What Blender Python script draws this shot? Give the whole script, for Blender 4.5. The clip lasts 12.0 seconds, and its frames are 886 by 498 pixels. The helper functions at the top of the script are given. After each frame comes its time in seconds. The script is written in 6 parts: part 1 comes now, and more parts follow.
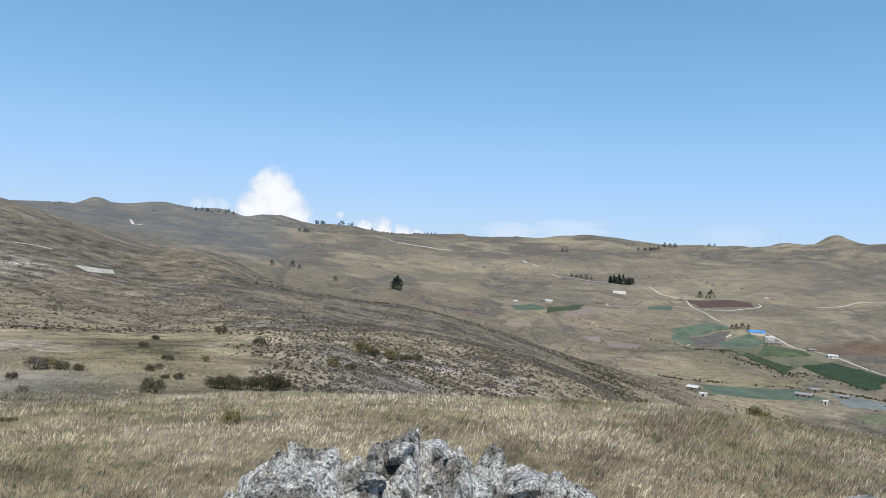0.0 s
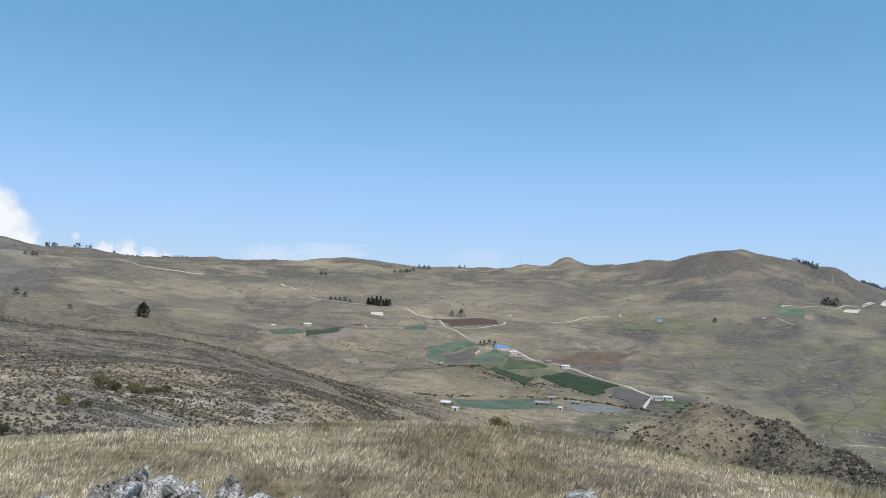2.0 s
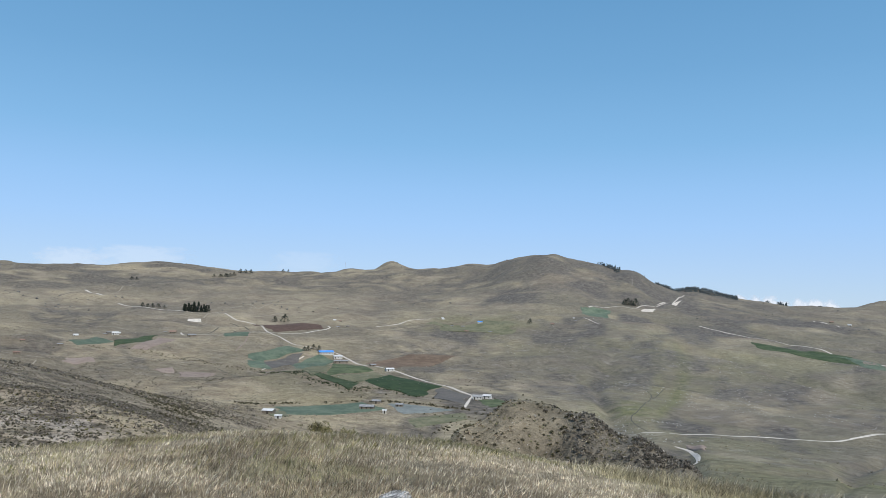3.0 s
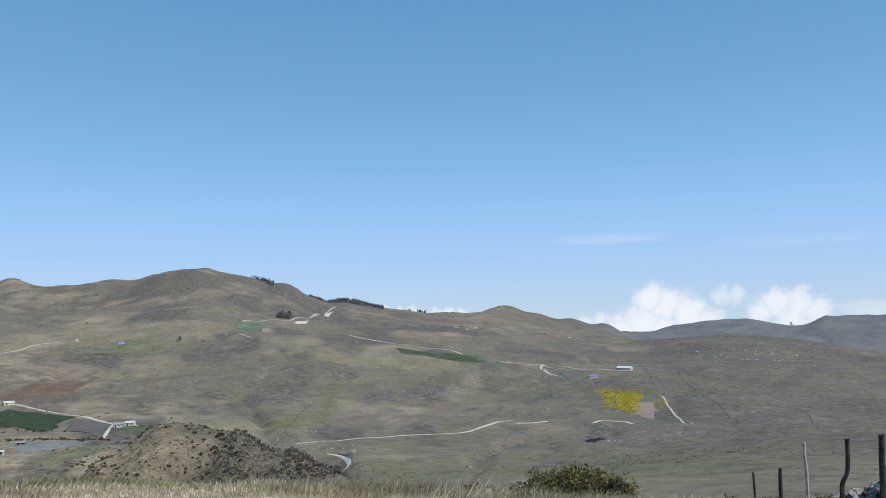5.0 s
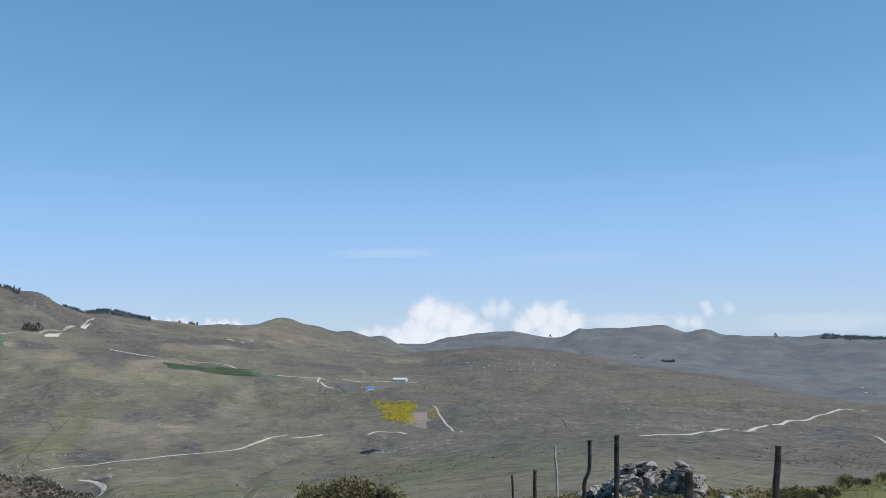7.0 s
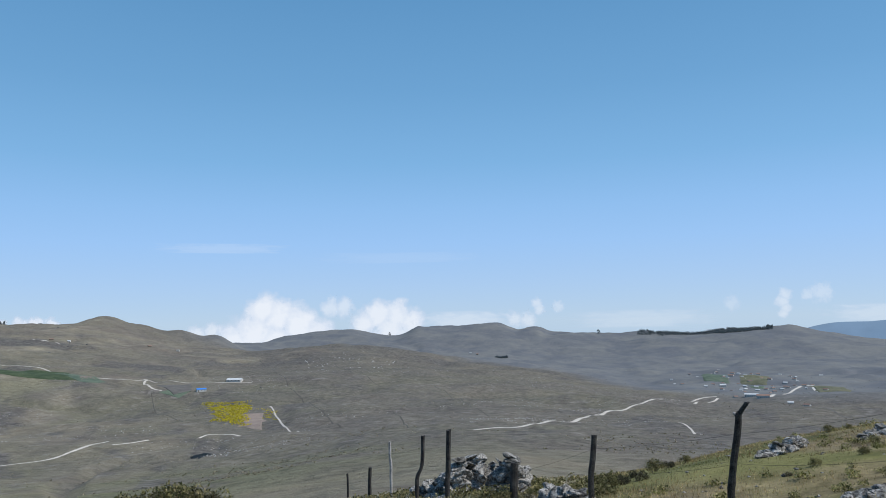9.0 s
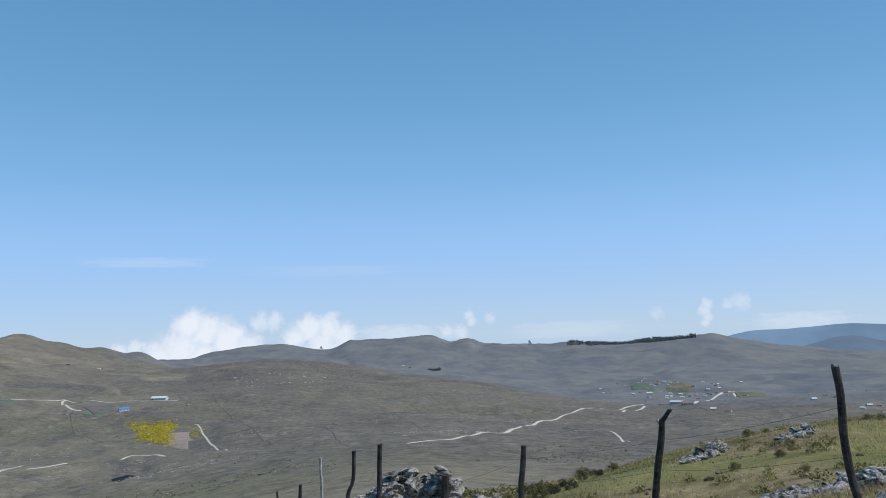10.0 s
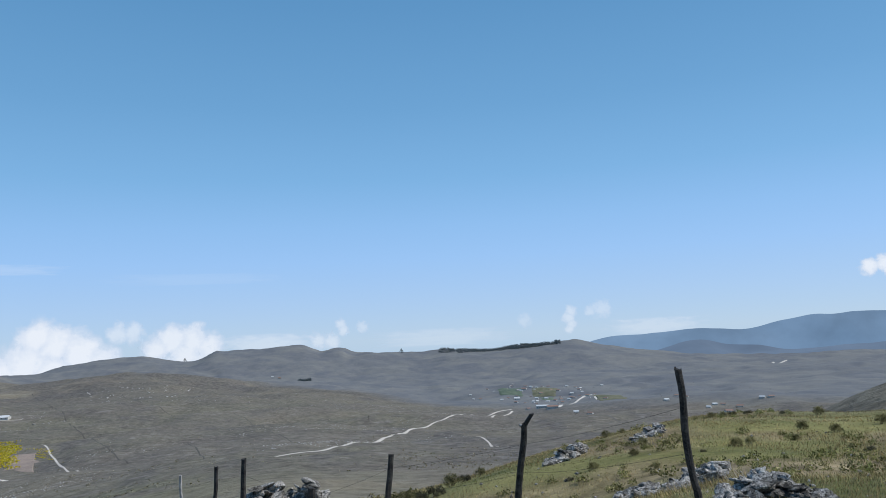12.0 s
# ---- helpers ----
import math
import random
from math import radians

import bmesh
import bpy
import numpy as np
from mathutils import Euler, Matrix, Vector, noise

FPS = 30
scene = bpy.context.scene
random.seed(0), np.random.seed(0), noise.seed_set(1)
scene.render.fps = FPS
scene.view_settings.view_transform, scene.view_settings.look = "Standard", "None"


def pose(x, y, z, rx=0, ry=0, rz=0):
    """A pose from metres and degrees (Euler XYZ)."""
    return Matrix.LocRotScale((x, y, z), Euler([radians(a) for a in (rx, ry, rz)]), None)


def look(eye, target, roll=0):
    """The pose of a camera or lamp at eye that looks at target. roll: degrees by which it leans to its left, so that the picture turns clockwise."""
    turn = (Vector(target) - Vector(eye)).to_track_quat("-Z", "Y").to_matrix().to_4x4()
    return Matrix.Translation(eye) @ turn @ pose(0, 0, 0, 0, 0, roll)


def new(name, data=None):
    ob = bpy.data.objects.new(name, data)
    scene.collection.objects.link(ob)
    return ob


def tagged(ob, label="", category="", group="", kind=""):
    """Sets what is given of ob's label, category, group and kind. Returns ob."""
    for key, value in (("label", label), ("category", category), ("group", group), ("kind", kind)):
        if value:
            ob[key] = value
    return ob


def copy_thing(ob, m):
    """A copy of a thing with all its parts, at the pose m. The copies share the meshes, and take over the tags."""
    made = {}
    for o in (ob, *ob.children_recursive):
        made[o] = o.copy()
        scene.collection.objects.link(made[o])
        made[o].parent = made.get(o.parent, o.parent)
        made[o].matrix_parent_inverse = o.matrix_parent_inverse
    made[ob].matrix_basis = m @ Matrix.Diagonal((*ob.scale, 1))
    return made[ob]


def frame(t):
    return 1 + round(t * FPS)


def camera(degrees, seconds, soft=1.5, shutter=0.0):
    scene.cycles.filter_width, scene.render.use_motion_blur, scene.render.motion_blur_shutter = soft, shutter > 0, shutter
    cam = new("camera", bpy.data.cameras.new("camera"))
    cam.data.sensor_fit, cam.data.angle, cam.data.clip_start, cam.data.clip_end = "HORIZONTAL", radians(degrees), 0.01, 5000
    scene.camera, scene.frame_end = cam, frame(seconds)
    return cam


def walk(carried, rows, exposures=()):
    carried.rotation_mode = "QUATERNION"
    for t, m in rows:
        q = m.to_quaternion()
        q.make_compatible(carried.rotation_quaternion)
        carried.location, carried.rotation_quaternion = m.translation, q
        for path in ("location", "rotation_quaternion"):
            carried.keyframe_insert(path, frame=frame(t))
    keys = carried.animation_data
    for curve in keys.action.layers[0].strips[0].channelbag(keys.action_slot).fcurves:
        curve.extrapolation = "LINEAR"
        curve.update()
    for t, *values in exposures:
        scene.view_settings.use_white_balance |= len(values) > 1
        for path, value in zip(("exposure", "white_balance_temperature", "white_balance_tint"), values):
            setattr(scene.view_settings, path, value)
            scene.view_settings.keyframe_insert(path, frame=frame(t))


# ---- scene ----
from mathutils.bvhtree import BVHTree

cam = camera(61.2, 12.0, soft=0.85)
EYE = 1.55
# seconds, x, y, and the camera's turn about x, y and z: the lens swings round the body of whoever holds it
ROWS = [
    (0.0, -0.000, -0.000, 91.00, -3.00, -0.00),
    (0.5, 0.026, -0.001, 90.98, -3.08, -4.17),
    (1.0, 0.055, -0.004, 92.04, -2.77, -8.91),
    (1.5, 0.084, -0.010, 93.21, -2.51, -13.57),
    (2.0, 0.112, -0.018, 93.54, -2.04, -18.29),
    (2.5, 0.148, -0.032, 93.98, -1.75, -24.37),
    (3.0, 0.188, -0.053, 94.24, -1.35, -31.58),
    (3.5, 0.230, -0.083, 94.48, -0.63, -39.84),
    (3.7, 0.245, -0.096, 94.76, -0.31, -42.95),
    (5.3, 0.311, -0.178, 95.23, 1.06, -59.52),
    (5.5, 0.314, -0.184, 95.17, 1.05, -60.59),
    (6.0, 0.321, -0.197, 95.43, 1.17, -63.05),
    (6.5, 0.335, -0.228, 95.95, 1.15, -68.43),
    (7.0, 0.347, -0.263, 95.99, 0.93, -74.21),
    (7.5, 0.354, -0.296, 95.94, 1.32, -79.59),
    (9.5, 0.360, -0.351, 95.93, 1.34, -88.42),
    (10.0, 0.360, -0.371, 96.44, 1.95, -91.48),
    (10.5, 0.359, -0.386, 96.52, 2.46, -93.85),
    (11.0, 0.358, -0.399, 96.71, 2.58, -95.95),
    (11.5, 0.356, -0.416, 96.75, 2.65, -98.63),
    (12.0, 0.353, -0.432, 96.70, 2.70, -101.18),
]
walk(cam, [(t, pose(x, y, EYE, rx, ry, rz)) for t, x, y, rx, ry, rz in ROWS],
     [(0.0, 0.13, 6600, 10), (2.0, 0.08, 6500, 10), (3.5, 0.07, 6450, 10), (6.0, 0.0, 6400, 10), (9.0, -0.03, 6270, 10), (12.0, -0.04, 6230, 10)])

# ---- light ----
SUN_BEARING, SUN_HEIGHT = 185.0, 52.0
world = bpy.data.worlds.new("world")
scene.world = world
world.use_nodes = True
wn, wl = world.node_tree.nodes, world.node_tree.links
sky = wn.new("ShaderNodeTexSky")
sky.sky_type, sky.sun_disc = "NISHITA", False
sky.sun_elevation, sky.sun_rotation = radians(SUN_HEIGHT), radians(SUN_BEARING)
sky.altitude, sky.air_density, sky.dust_density, sky.ozone_density = 3300.0, 1.0, 0.6, 1.0
wn["Background"].inputs["Strength"].default_value = 0.10
# the haze of the highland air over the sky's own colours, paler towards the horizon
up = wn.new("ShaderNodeSeparateXYZ")
wl.new(wn.new("ShaderNodeTexCoord").outputs["Generated"], up.inputs["Vector"])
haze = wn.new("ShaderNodeValToRGB")
HAZE = [(0.0, (0.475, 0.630, 0.805)), (0.05, (0.425, 0.615, 0.880)), (0.105, (0.360, 0.595, 0.935)), (0.15, (0.310, 0.560, 0.900)), (0.21, (0.232, 0.490, 0.800)), (0.30, (0.172, 0.405, 0.690)), (0.42, (0.125, 0.330, 0.595)), (1.0, (0.06, 0.18, 0.42))]
while len(haze.color_ramp.elements) < len(HAZE):
    haze.color_ramp.elements.new(0.5)
for e, (p, c) in zip(haze.color_ramp.elements, HAZE):
    e.position, e.color = p, (*c, 1)
wl.new(up.outputs["Z"], haze.inputs["Fac"])
strong = wn.new("ShaderNodeVectorMath")
strong.operation, strong.inputs["Scale"].default_value = "SCALE", 10.0
wl.new(haze.outputs["Color"], strong.inputs[0])
blend = wn.new("ShaderNodeMix")
blend.data_type, blend.inputs[0].default_value = "RGBA", 0.85
wl.new(sky.outputs["Color"], blend.inputs[6])
wl.new(strong.outputs["Vector"], blend.inputs[7])
wl.new(blend.outputs[2], wn["Background"].inputs["Color"])
sun = new("sun", bpy.data.lights.new("sun", "SUN"))
sun.data.energy, sun.data.angle, sun.data.color = 3.9, radians(0.5), (1.0, 0.955, 0.89)
sun.matrix_world = look((math.sin(radians(SUN_BEARING)) * math.cos(radians(SUN_HEIGHT)), math.cos(radians(SUN_BEARING)) * math.cos(radians(SUN_HEIGHT)), math.sin(radians(SUN_HEIGHT))), (0, 0, 0))


# ---- lie of the land ----
# bearings are degrees clockwise from +y, distances metres from the viewpoint; each level gives, at one distance, how many
# degrees the land lies above or below the eye, every ten degrees of bearing from -40 to 150
FIRST, STEP = -40.0, 10.0
LEVELS = []


def level(distance, *angles):
    LEVELS.append((distance, angles))


level(3, *[-26.6] * 20)
level(6.5, *[-14.6] * 20)
level(12, -10.6, -10.6, -10.6, -10.5, -10.4, -10.1, -10.0, -10.4, -11.3, -12.2, -13, -13.4, -13.3, -13.2, -13.2, -12.6, -10, -9.6, -9, -9)
level(20, -10.8, -10.8, -11, -11.2, -11.6, -11.4, -11.4, -12.5, -13.5, -14, -14.2, -14, -12.8, -11.8, -11.5, -9.8, -7.8, -7.6, -7, -7)
level(33, -8, -8.2, -8.4, -8.8, -10.5, -12, -13, -14, -15, -15, -14.5, -14, -12.5, -11.6, -11, -8.4, -6.4, -6.1, -5.8, -5.5)
level(60, -6, -6.2, -6.2, -6, -9.5, -13, -14, -15, -16, -16, -15, -14, -12.6, -12, -11.5, -9.5, -7.5, -7, -6.5, -6)
level(100, -6.4, -6.5, -6.6, -7.2, -9.8, -12, -14, -15, -15.5, -15.5, -14.5, -13.5, -12.3, -12, -12, -11, -9.5, -9, -8.5, -8)
level(170, -4.4, -5, -5.6, -5.7, -5.9, -7.9, -12.2, -14, -14, -14, -13.5, -12.8, -11.5, -11, -11.5, -11, -10, -9, -8, -7)
level(250, -1.5, -2.3, -3.4, -3.7, -4.8, -7.5, -10.6, -12.5, -12.5, -12.5, -12, -11.5, -10.6, -10, -10.5, -10.5, -9.5, -8.5, -7.5, -7)
level(420, 3, 2, -0.6, -2.7, -4.0, -6.3, -8.6, -9.8, -9.8, -10, -10.2, -10, -9, -8.6, -9, -9, -8.3, -7.5, -6.5, -6)
level(650, 2.5, 1.6, -1, -4.0, -5.6, -6.6, -6.9, -7.1, -7.2, -7.6, -8, -8, -7.2, -7.2, -7.6, -7.6, -7, -6.3, -5.5, -5)
level(1000, 2, 1.6, 0, -1.5, -2.6, -3.4, -3.9, -4.3, -4.6, -4.9, -5.2, -5.5, -5.3, -5.6, -6, -6, -5.6, -5.2, -4.5, -4)
level(1500, 2.4, 2.2, 1.2, 0.2, -0.6, -0.9, -1, -1, -0.8, -1.3, -2.2, -3.4, -3.3, -4, -4.9, -4.9, -4.7, -4.4, -4, -3)
level(2200, 2.8, 2.5, 2.6, 2.2, 1.6, 1.4, 1.2, 1.6, 2.3, 0.6, -0.6, -1.9, -1.7, -3, -3.7, -3.6, -3.3, -3, -3, -2)
level(2700, 2.4, 2.3, 2.8, 2.4, 2.05, 2.3, 2.1, 2.5, 2.6, 0.9, 0.2, -1.5, -2.2, -2.6, -2.9, -2.8, -2.7, -2.6, -2.6, -1.5)
level(3500, 0, 0, 0, 0, 0, 0, 0, 0, 0, -0.4, -0.9, -1.4, -0.4, -0.2, -0.9, -0.9, -2.2, -2.2, -2.2, -1)
level(4900, -3, -3, -3, -3, -3, -3, -3, -3, -3, -3, -3, -3, -3, -3, -3, -3, -3, -3, -3, -3)
LEVEL_LOG = np.log([d for d, _ in LEVELS])
LEVEL_RISE = np.array([np.tan(np.radians(a)) for _, a in LEVELS])

# bearing, distance, height, half-width in degrees, half-depth in metres: single tops that stand out of the land
TOPS = [
    (-28, 2250, 9.5, 1.8, 180), (-25, 2250, 21.9, 0.9, 160), (-23.4, 2300, -2.1, 1, 160), (-20.8, 2350, 19.5, 1.5, 160), (-17.5, 2400, 2.4, 1.5, 160),
    (-14.9, 2500, -14.7, 1, 200), (-12, 2500, 8.1, 1.2, 200), (-9.5, 2350, -22.8, 2.2, 250), (-4, 2650, -17.8, 2, 180), (0.9, 2650, 10.1, 0.7, 150),
    (4, 2650, -2.6, 1.5, 180), (7.5, 2650, -2.9, 1.6, 180), (11.5, 2650, 13.8, 2, 200), (15.3, 2650, 5.5, 1.5, 180), (20, 2650, 9.6, 2, 200),
    (24.5, 2700, 25.9, 1.3, 150), (27.6, 2700, 42.5, 0.9, 150), (30, 2700, 4.6, 1.2, 150), (33.5, 2500, 14.2, 1.6, 200), (36.5, 2300, 29.5, 1.5, 230),
    (39.7, 2200, 52, 2.4, 280), (43.2, 2200, 33.8, 1.9, 260), (45.8, 2150, 39, 1, 230), (47.8, 2250, 15.6, 1.5, 260), (50, 2600, 31.1, 1.5, 200),
    (53, 2700, -0.4, 1.1, 180), (55.5, 2700, -4.9, 1.6, 220), (59.4, 2850, -4.4, 1.1, 180), (62.4, 2900, 54.5, 1.5, 220), (65, 2900, 37.1, 1.1, 180),
    (67.3, 2900, 41.1, 1, 160), (69.6, 2900, 38, 1, 160), (72, 3400, 2.7, 1.2, 200), (74.6, 3500, 22.3, 1, 200), (77, 3500, 17.6, 1.3, 200),
    (79.6, 3500, 6.5, 1.3, 200), (82.3, 3500, -25, 1.2, 260), (84.5, 3500, 3.2, 0.8, 200), (87.3, 3500, 5.8, 1.5, 200), (90.7, 3500, 5.5, 1.3, 200),
    (93.4, 3450, -2.4, 1, 200), (97, 3450, -3.2, 1.8, 200), (101, 3450, -2.2, 1.8, 220), (105, 3450, -4.7, 1.8, 220), (108.5, 3450, 1.1, 1.1, 220),
    (111, 3450, 20.3, 1.3, 220), (113.5, 3450, 2.8, 1.3, 200), (-17, 420, 9.3, 3.2, 90), (-10, 300, 0.8, 3.5, 70),
    (9.5, 175, 0.6, 2.6, 35), (33, 68, 6.5, 1.9, 8), (36.4, 70, 8, 2, 8), (39.6, 72, 9.2, 2.2, 8), (43, 68, 8, 2, 8),
    (46.5, 64, 6.6, 2, 7), (50, 60, 4.9, 2, 7),
    (133.5, 230, 18.5, 7.5, 55),
    # the flat-topped far ridge and the shoulders of the high hill
    (74.7, 3448, -6.3, 0.97, 260), (76.1, 3530, 4.1, 1.11, 260), (77.6, 3530, -1.0, 1.11, 260), (80.5, 3479, -10.2, 0.91, 260),
    (81.7, 3551, -16.6, 0.91, 260), (83.0, 3541, -21.6, 0.61, 260), (83.8, 3572, -11.0, 0.46, 260), (84.4, 3468, 5.3, 0.46, 260),
    (85.2, 3562, -7.1, 0.59, 260), (86.4, 3541, -10.4, 0.88, 260), (87.7, 3594, -6.7, 1.02, 260), (91.4, 3510, -4.2, 0.45, 260),
    (92.0, 3520, -19.9, 0.45, 260), (92.9, 3551, -1.3, 0.53, 260), (93.6, 3551, 6.7, 0.53, 260), (94.6, 3479, -12.2, 0.77, 260),
    (96.6, 3408, -11.1, 1.52, 260), (35.9, 2377, -9.4, 1.73, 230), (38.2, 2349, 5.8, 1.51, 230), (41.6, 2314, -11.1, 1.06, 230),
    (43.0, 2267, -3.3, 1.06, 230), (44.7, 2247, -1.9, 0.62, 230), (45.5, 2241, -4.4, 0.62, 230), (47.7, 2377, -1.8, 0.81, 230),
    (49.0, 2529, -16.6, 1.00, 230), (52.2, 2605, 7.2, 2.34, 230),
]


def lattice(ix, iy, seed):
    n = (ix * 374761393 + iy * 668265263 + seed * 974634211) & 0x7FFFFFFF
    n = ((n ^ (n >> 13)) * 1274126177) & 0x7FFFFFFF
    return ((n ^ (n >> 16)) & 0xFFFF) / 65535.0


def wave(x, y, size, seed):
    """Smooth noise from -1 to 1 with lumps of about that size."""
    x, y = np.asarray(x, float) / size, np.asarray(y, float) / size
    ix, iy = np.floor(x).astype(np.int64), np.floor(y).astype(np.int64)
    u, v = x - ix, y - iy
    u, v = u * u * u * (u * (u * 6 - 15) + 10), v * v * v * (v * (v * 6 - 15) + 10)
    a, b = lattice(ix, iy, seed), lattice(ix + 1, iy, seed)
    c, d = lattice(ix, iy + 1, seed), lattice(ix + 1, iy + 1, seed)
    return 2 * (a + (b - a) * u + (c - a) * v + (a - b - c + d) * u * v) - 1


def spline(p0, p1, p2, p3, u):
    return p1 + 0.5 * u * (p2 - p0 + u * (2 * p0 - 5 * p1 + 4 * p2 - p3 + u * (3 * (p1 - p2) + p3 - p0)))


def along_bearing(row, c):
    n = LEVEL_RISE.shape[1]
    i = np.floor(c).astype(int)
    at = lambda k: LEVEL_RISE[row, np.clip(k, 0, n - 1)]
    return spline(at(i - 1), at(i), at(i + 1), at(i + 2), c - i)


def gully(x, y):
    """One along the drainage lines, falling to nothing beside them."""
    return np.clip(1 - 5 * np.abs(wave(x, y, 520, 7) + 0.25 * wave(x, y, 110, 9)), 0, 1)


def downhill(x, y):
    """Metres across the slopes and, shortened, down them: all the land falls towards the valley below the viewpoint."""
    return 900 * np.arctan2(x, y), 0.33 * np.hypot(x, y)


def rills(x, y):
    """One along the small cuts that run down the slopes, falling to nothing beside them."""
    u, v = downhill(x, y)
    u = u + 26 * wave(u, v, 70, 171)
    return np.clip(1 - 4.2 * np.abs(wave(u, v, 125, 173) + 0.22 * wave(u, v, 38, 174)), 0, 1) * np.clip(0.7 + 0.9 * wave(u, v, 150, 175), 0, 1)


def land(x, y):
    """The height of the ground."""
    x, y = np.asarray(x, float), np.asarray(y, float)
    r = np.maximum(np.hypot(x, y), 0.05)
    bearing = np.degrees(np.arctan2(x, y))
    bearing = np.where(bearing < -125, bearing + 360, bearing)
    # past the ends of the levels the land goes on as it is there
    c = np.clip((bearing - FIRST) / STEP, 0, LEVEL_RISE.shape[1] - 1.0001)
    q = np.interp(np.log(np.maximum(r, 3.0)), LEVEL_LOG, np.arange(len(LEVEL_LOG)))
    q = np.minimum(q, len(LEVEL_LOG) - 1.0001)
    k = np.floor(q).astype(int)
    n = len(LEVEL_LOG)
    p = [along_bearing(np.clip(k + o, 0, n - 1), c) for o in (-1, 0, 1, 2)]
    rise = spline(*p, q - k)
    z = EYE + r * rise
    z = np.where(r < 3, -0.02 + (EYE + 3 * rise + 0.02) * (r / 3) ** 2, z)
    for b, d, h, wb, wd in TOPS:
        z = z + h * np.exp(-(((bearing - b) / wb) ** 2 + ((r - d) / wd) ** 2) * 0.7)
    far = np.clip((r - 60) / 900, 0, 1)
    mid = np.clip((r - 25) / 120, 0, 1)
    z = z + 7.0 * far * wave(x, y, 420, 1) + 5.5 * far * wave(x, y, 170, 2) + 1.6 * mid * wave(x, y, 60, 3) * (0.4 + far) + 3.0 * far * wave(x, y, 85, 8)
    z = z - far * 5.0 * gully(x, y) * (1 - np.clip((24 - bearing) / 8, 0, 1) * np.clip((720 - r) / 150, 0, 1)) + 0.5 * mid * np.clip((700 - r) / 400, 0.15, 1) * wave(x, y, 22, 4)
    z = z + 0.16 * np.clip((r - 3) / 12, 0, 1) * np.clip((200 - r) / 150, 0, 1) * wave(x, y, 6, 5) + 0.05 * np.clip(r / 4, 0, 1) * np.clip((60 - r) / 40, 0, 1) * wave(x, y, 1.7, 6)
    z = z + 2.6 * np.clip((r - 1100) / 900, 0, 1) * wave(x, y, 48, 10) + 1.2 * np.clip((r - 1400) / 900, 0, 1) * wave(x, y, 21, 11)
    even = 1 - 0.9 * np.clip((bearing - 6) / 6, 0, 1) * np.clip((42 - bearing) / 5, 0, 1) * np.clip((1380 - r) / 150, 0, 1) * np.clip((r - 420) / 80, 0, 1)
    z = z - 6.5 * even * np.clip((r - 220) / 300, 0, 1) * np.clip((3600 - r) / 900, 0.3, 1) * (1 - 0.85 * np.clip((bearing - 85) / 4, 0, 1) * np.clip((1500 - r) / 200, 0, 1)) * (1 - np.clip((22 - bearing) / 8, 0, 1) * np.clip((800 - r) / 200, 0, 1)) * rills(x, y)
    z = z + 1.3 * even * np.clip((r - 250) / 300, 0, 1) * wave(x, y, 34, 12)
    return z


def spot(bearing, distance):
    a = radians(bearing)
    return distance * math.sin(a), distance * math.cos(a)


# ---- materials ----
def srgb(r, g, b):
    return tuple(((c / 255 + 0.055) / 1.055) ** 2.4 if c > 10 else c / 3294.6 for c in (r, g, b))


def nodes_of(name):
    m = bpy.data.materials.new(name)
    m.use_nodes = True
    return m, m.node_tree.nodes, m.node_tree.links, m.node_tree.nodes["Principled BSDF"]


def noise_node(n, l, vec, scale, detail=6.0, rough=0.6, distortion=0.0):
    t = n.new("ShaderNodeTexNoise")
    t.inputs["Scale"].default_value, t.inputs["Detail"].default_value = scale, detail
    t.inputs["Roughness"].default_value, t.inputs["Distortion"].default_value = rough, distortion
    l.new(vec, t.inputs["Vector"])
    return t.outputs["Fac"]


def ramp_node(n, l, fac, *stops):
    r = n.new("ShaderNodeValToRGB")
    while len(r.color_ramp.elements) < len(stops):
        r.color_ramp.elements.new(0.5)
    for e, (p, c) in zip(r.color_ramp.elements, stops):
        e.position, e.color = p, (*c, 1) if len(c) == 3 else c
    l.new(fac, r.inputs["Fac"])
    return r.outputs["Color"]


def mix_node(n, l, fac, a, b, blend="MIX"):
    m = n.new("ShaderNodeMix")
    m.data_type, m.blend_type = "RGBA", blend
    for sock, v in ((m.inputs[0], fac), (m.inputs[6], a), (m.inputs[7], b)):
        if isinstance(v, (int, float)):
            sock.default_value = v
        elif isinstance(v, tuple):
            sock.default_value = (*v, 1)
        else:
            l.new(v, sock)
    return m.outputs[2]


def bump_node(n, l, height, b, strength, distance):
    k = n.new("ShaderNodeBump")
    k.inputs["Strength"].default_value, k.inputs["Distance"].default_value = strength, distance
    l.new(height, k.inputs["Height"])
    l.new(k.outputs["Normal"], b.inputs["Normal"])


def math_node(n, l, op, a, b=None):
    k = n.new("ShaderNodeMath")
    k.operation = op
    for sock, v in zip(k.inputs, (a, b)):
        if isinstance(v, (int, float)):
            sock.default_value = v
        elif v is not None:
            l.new(v, sock)
    return k.outputs[0]


GREY = lambda v: (v, v, v)


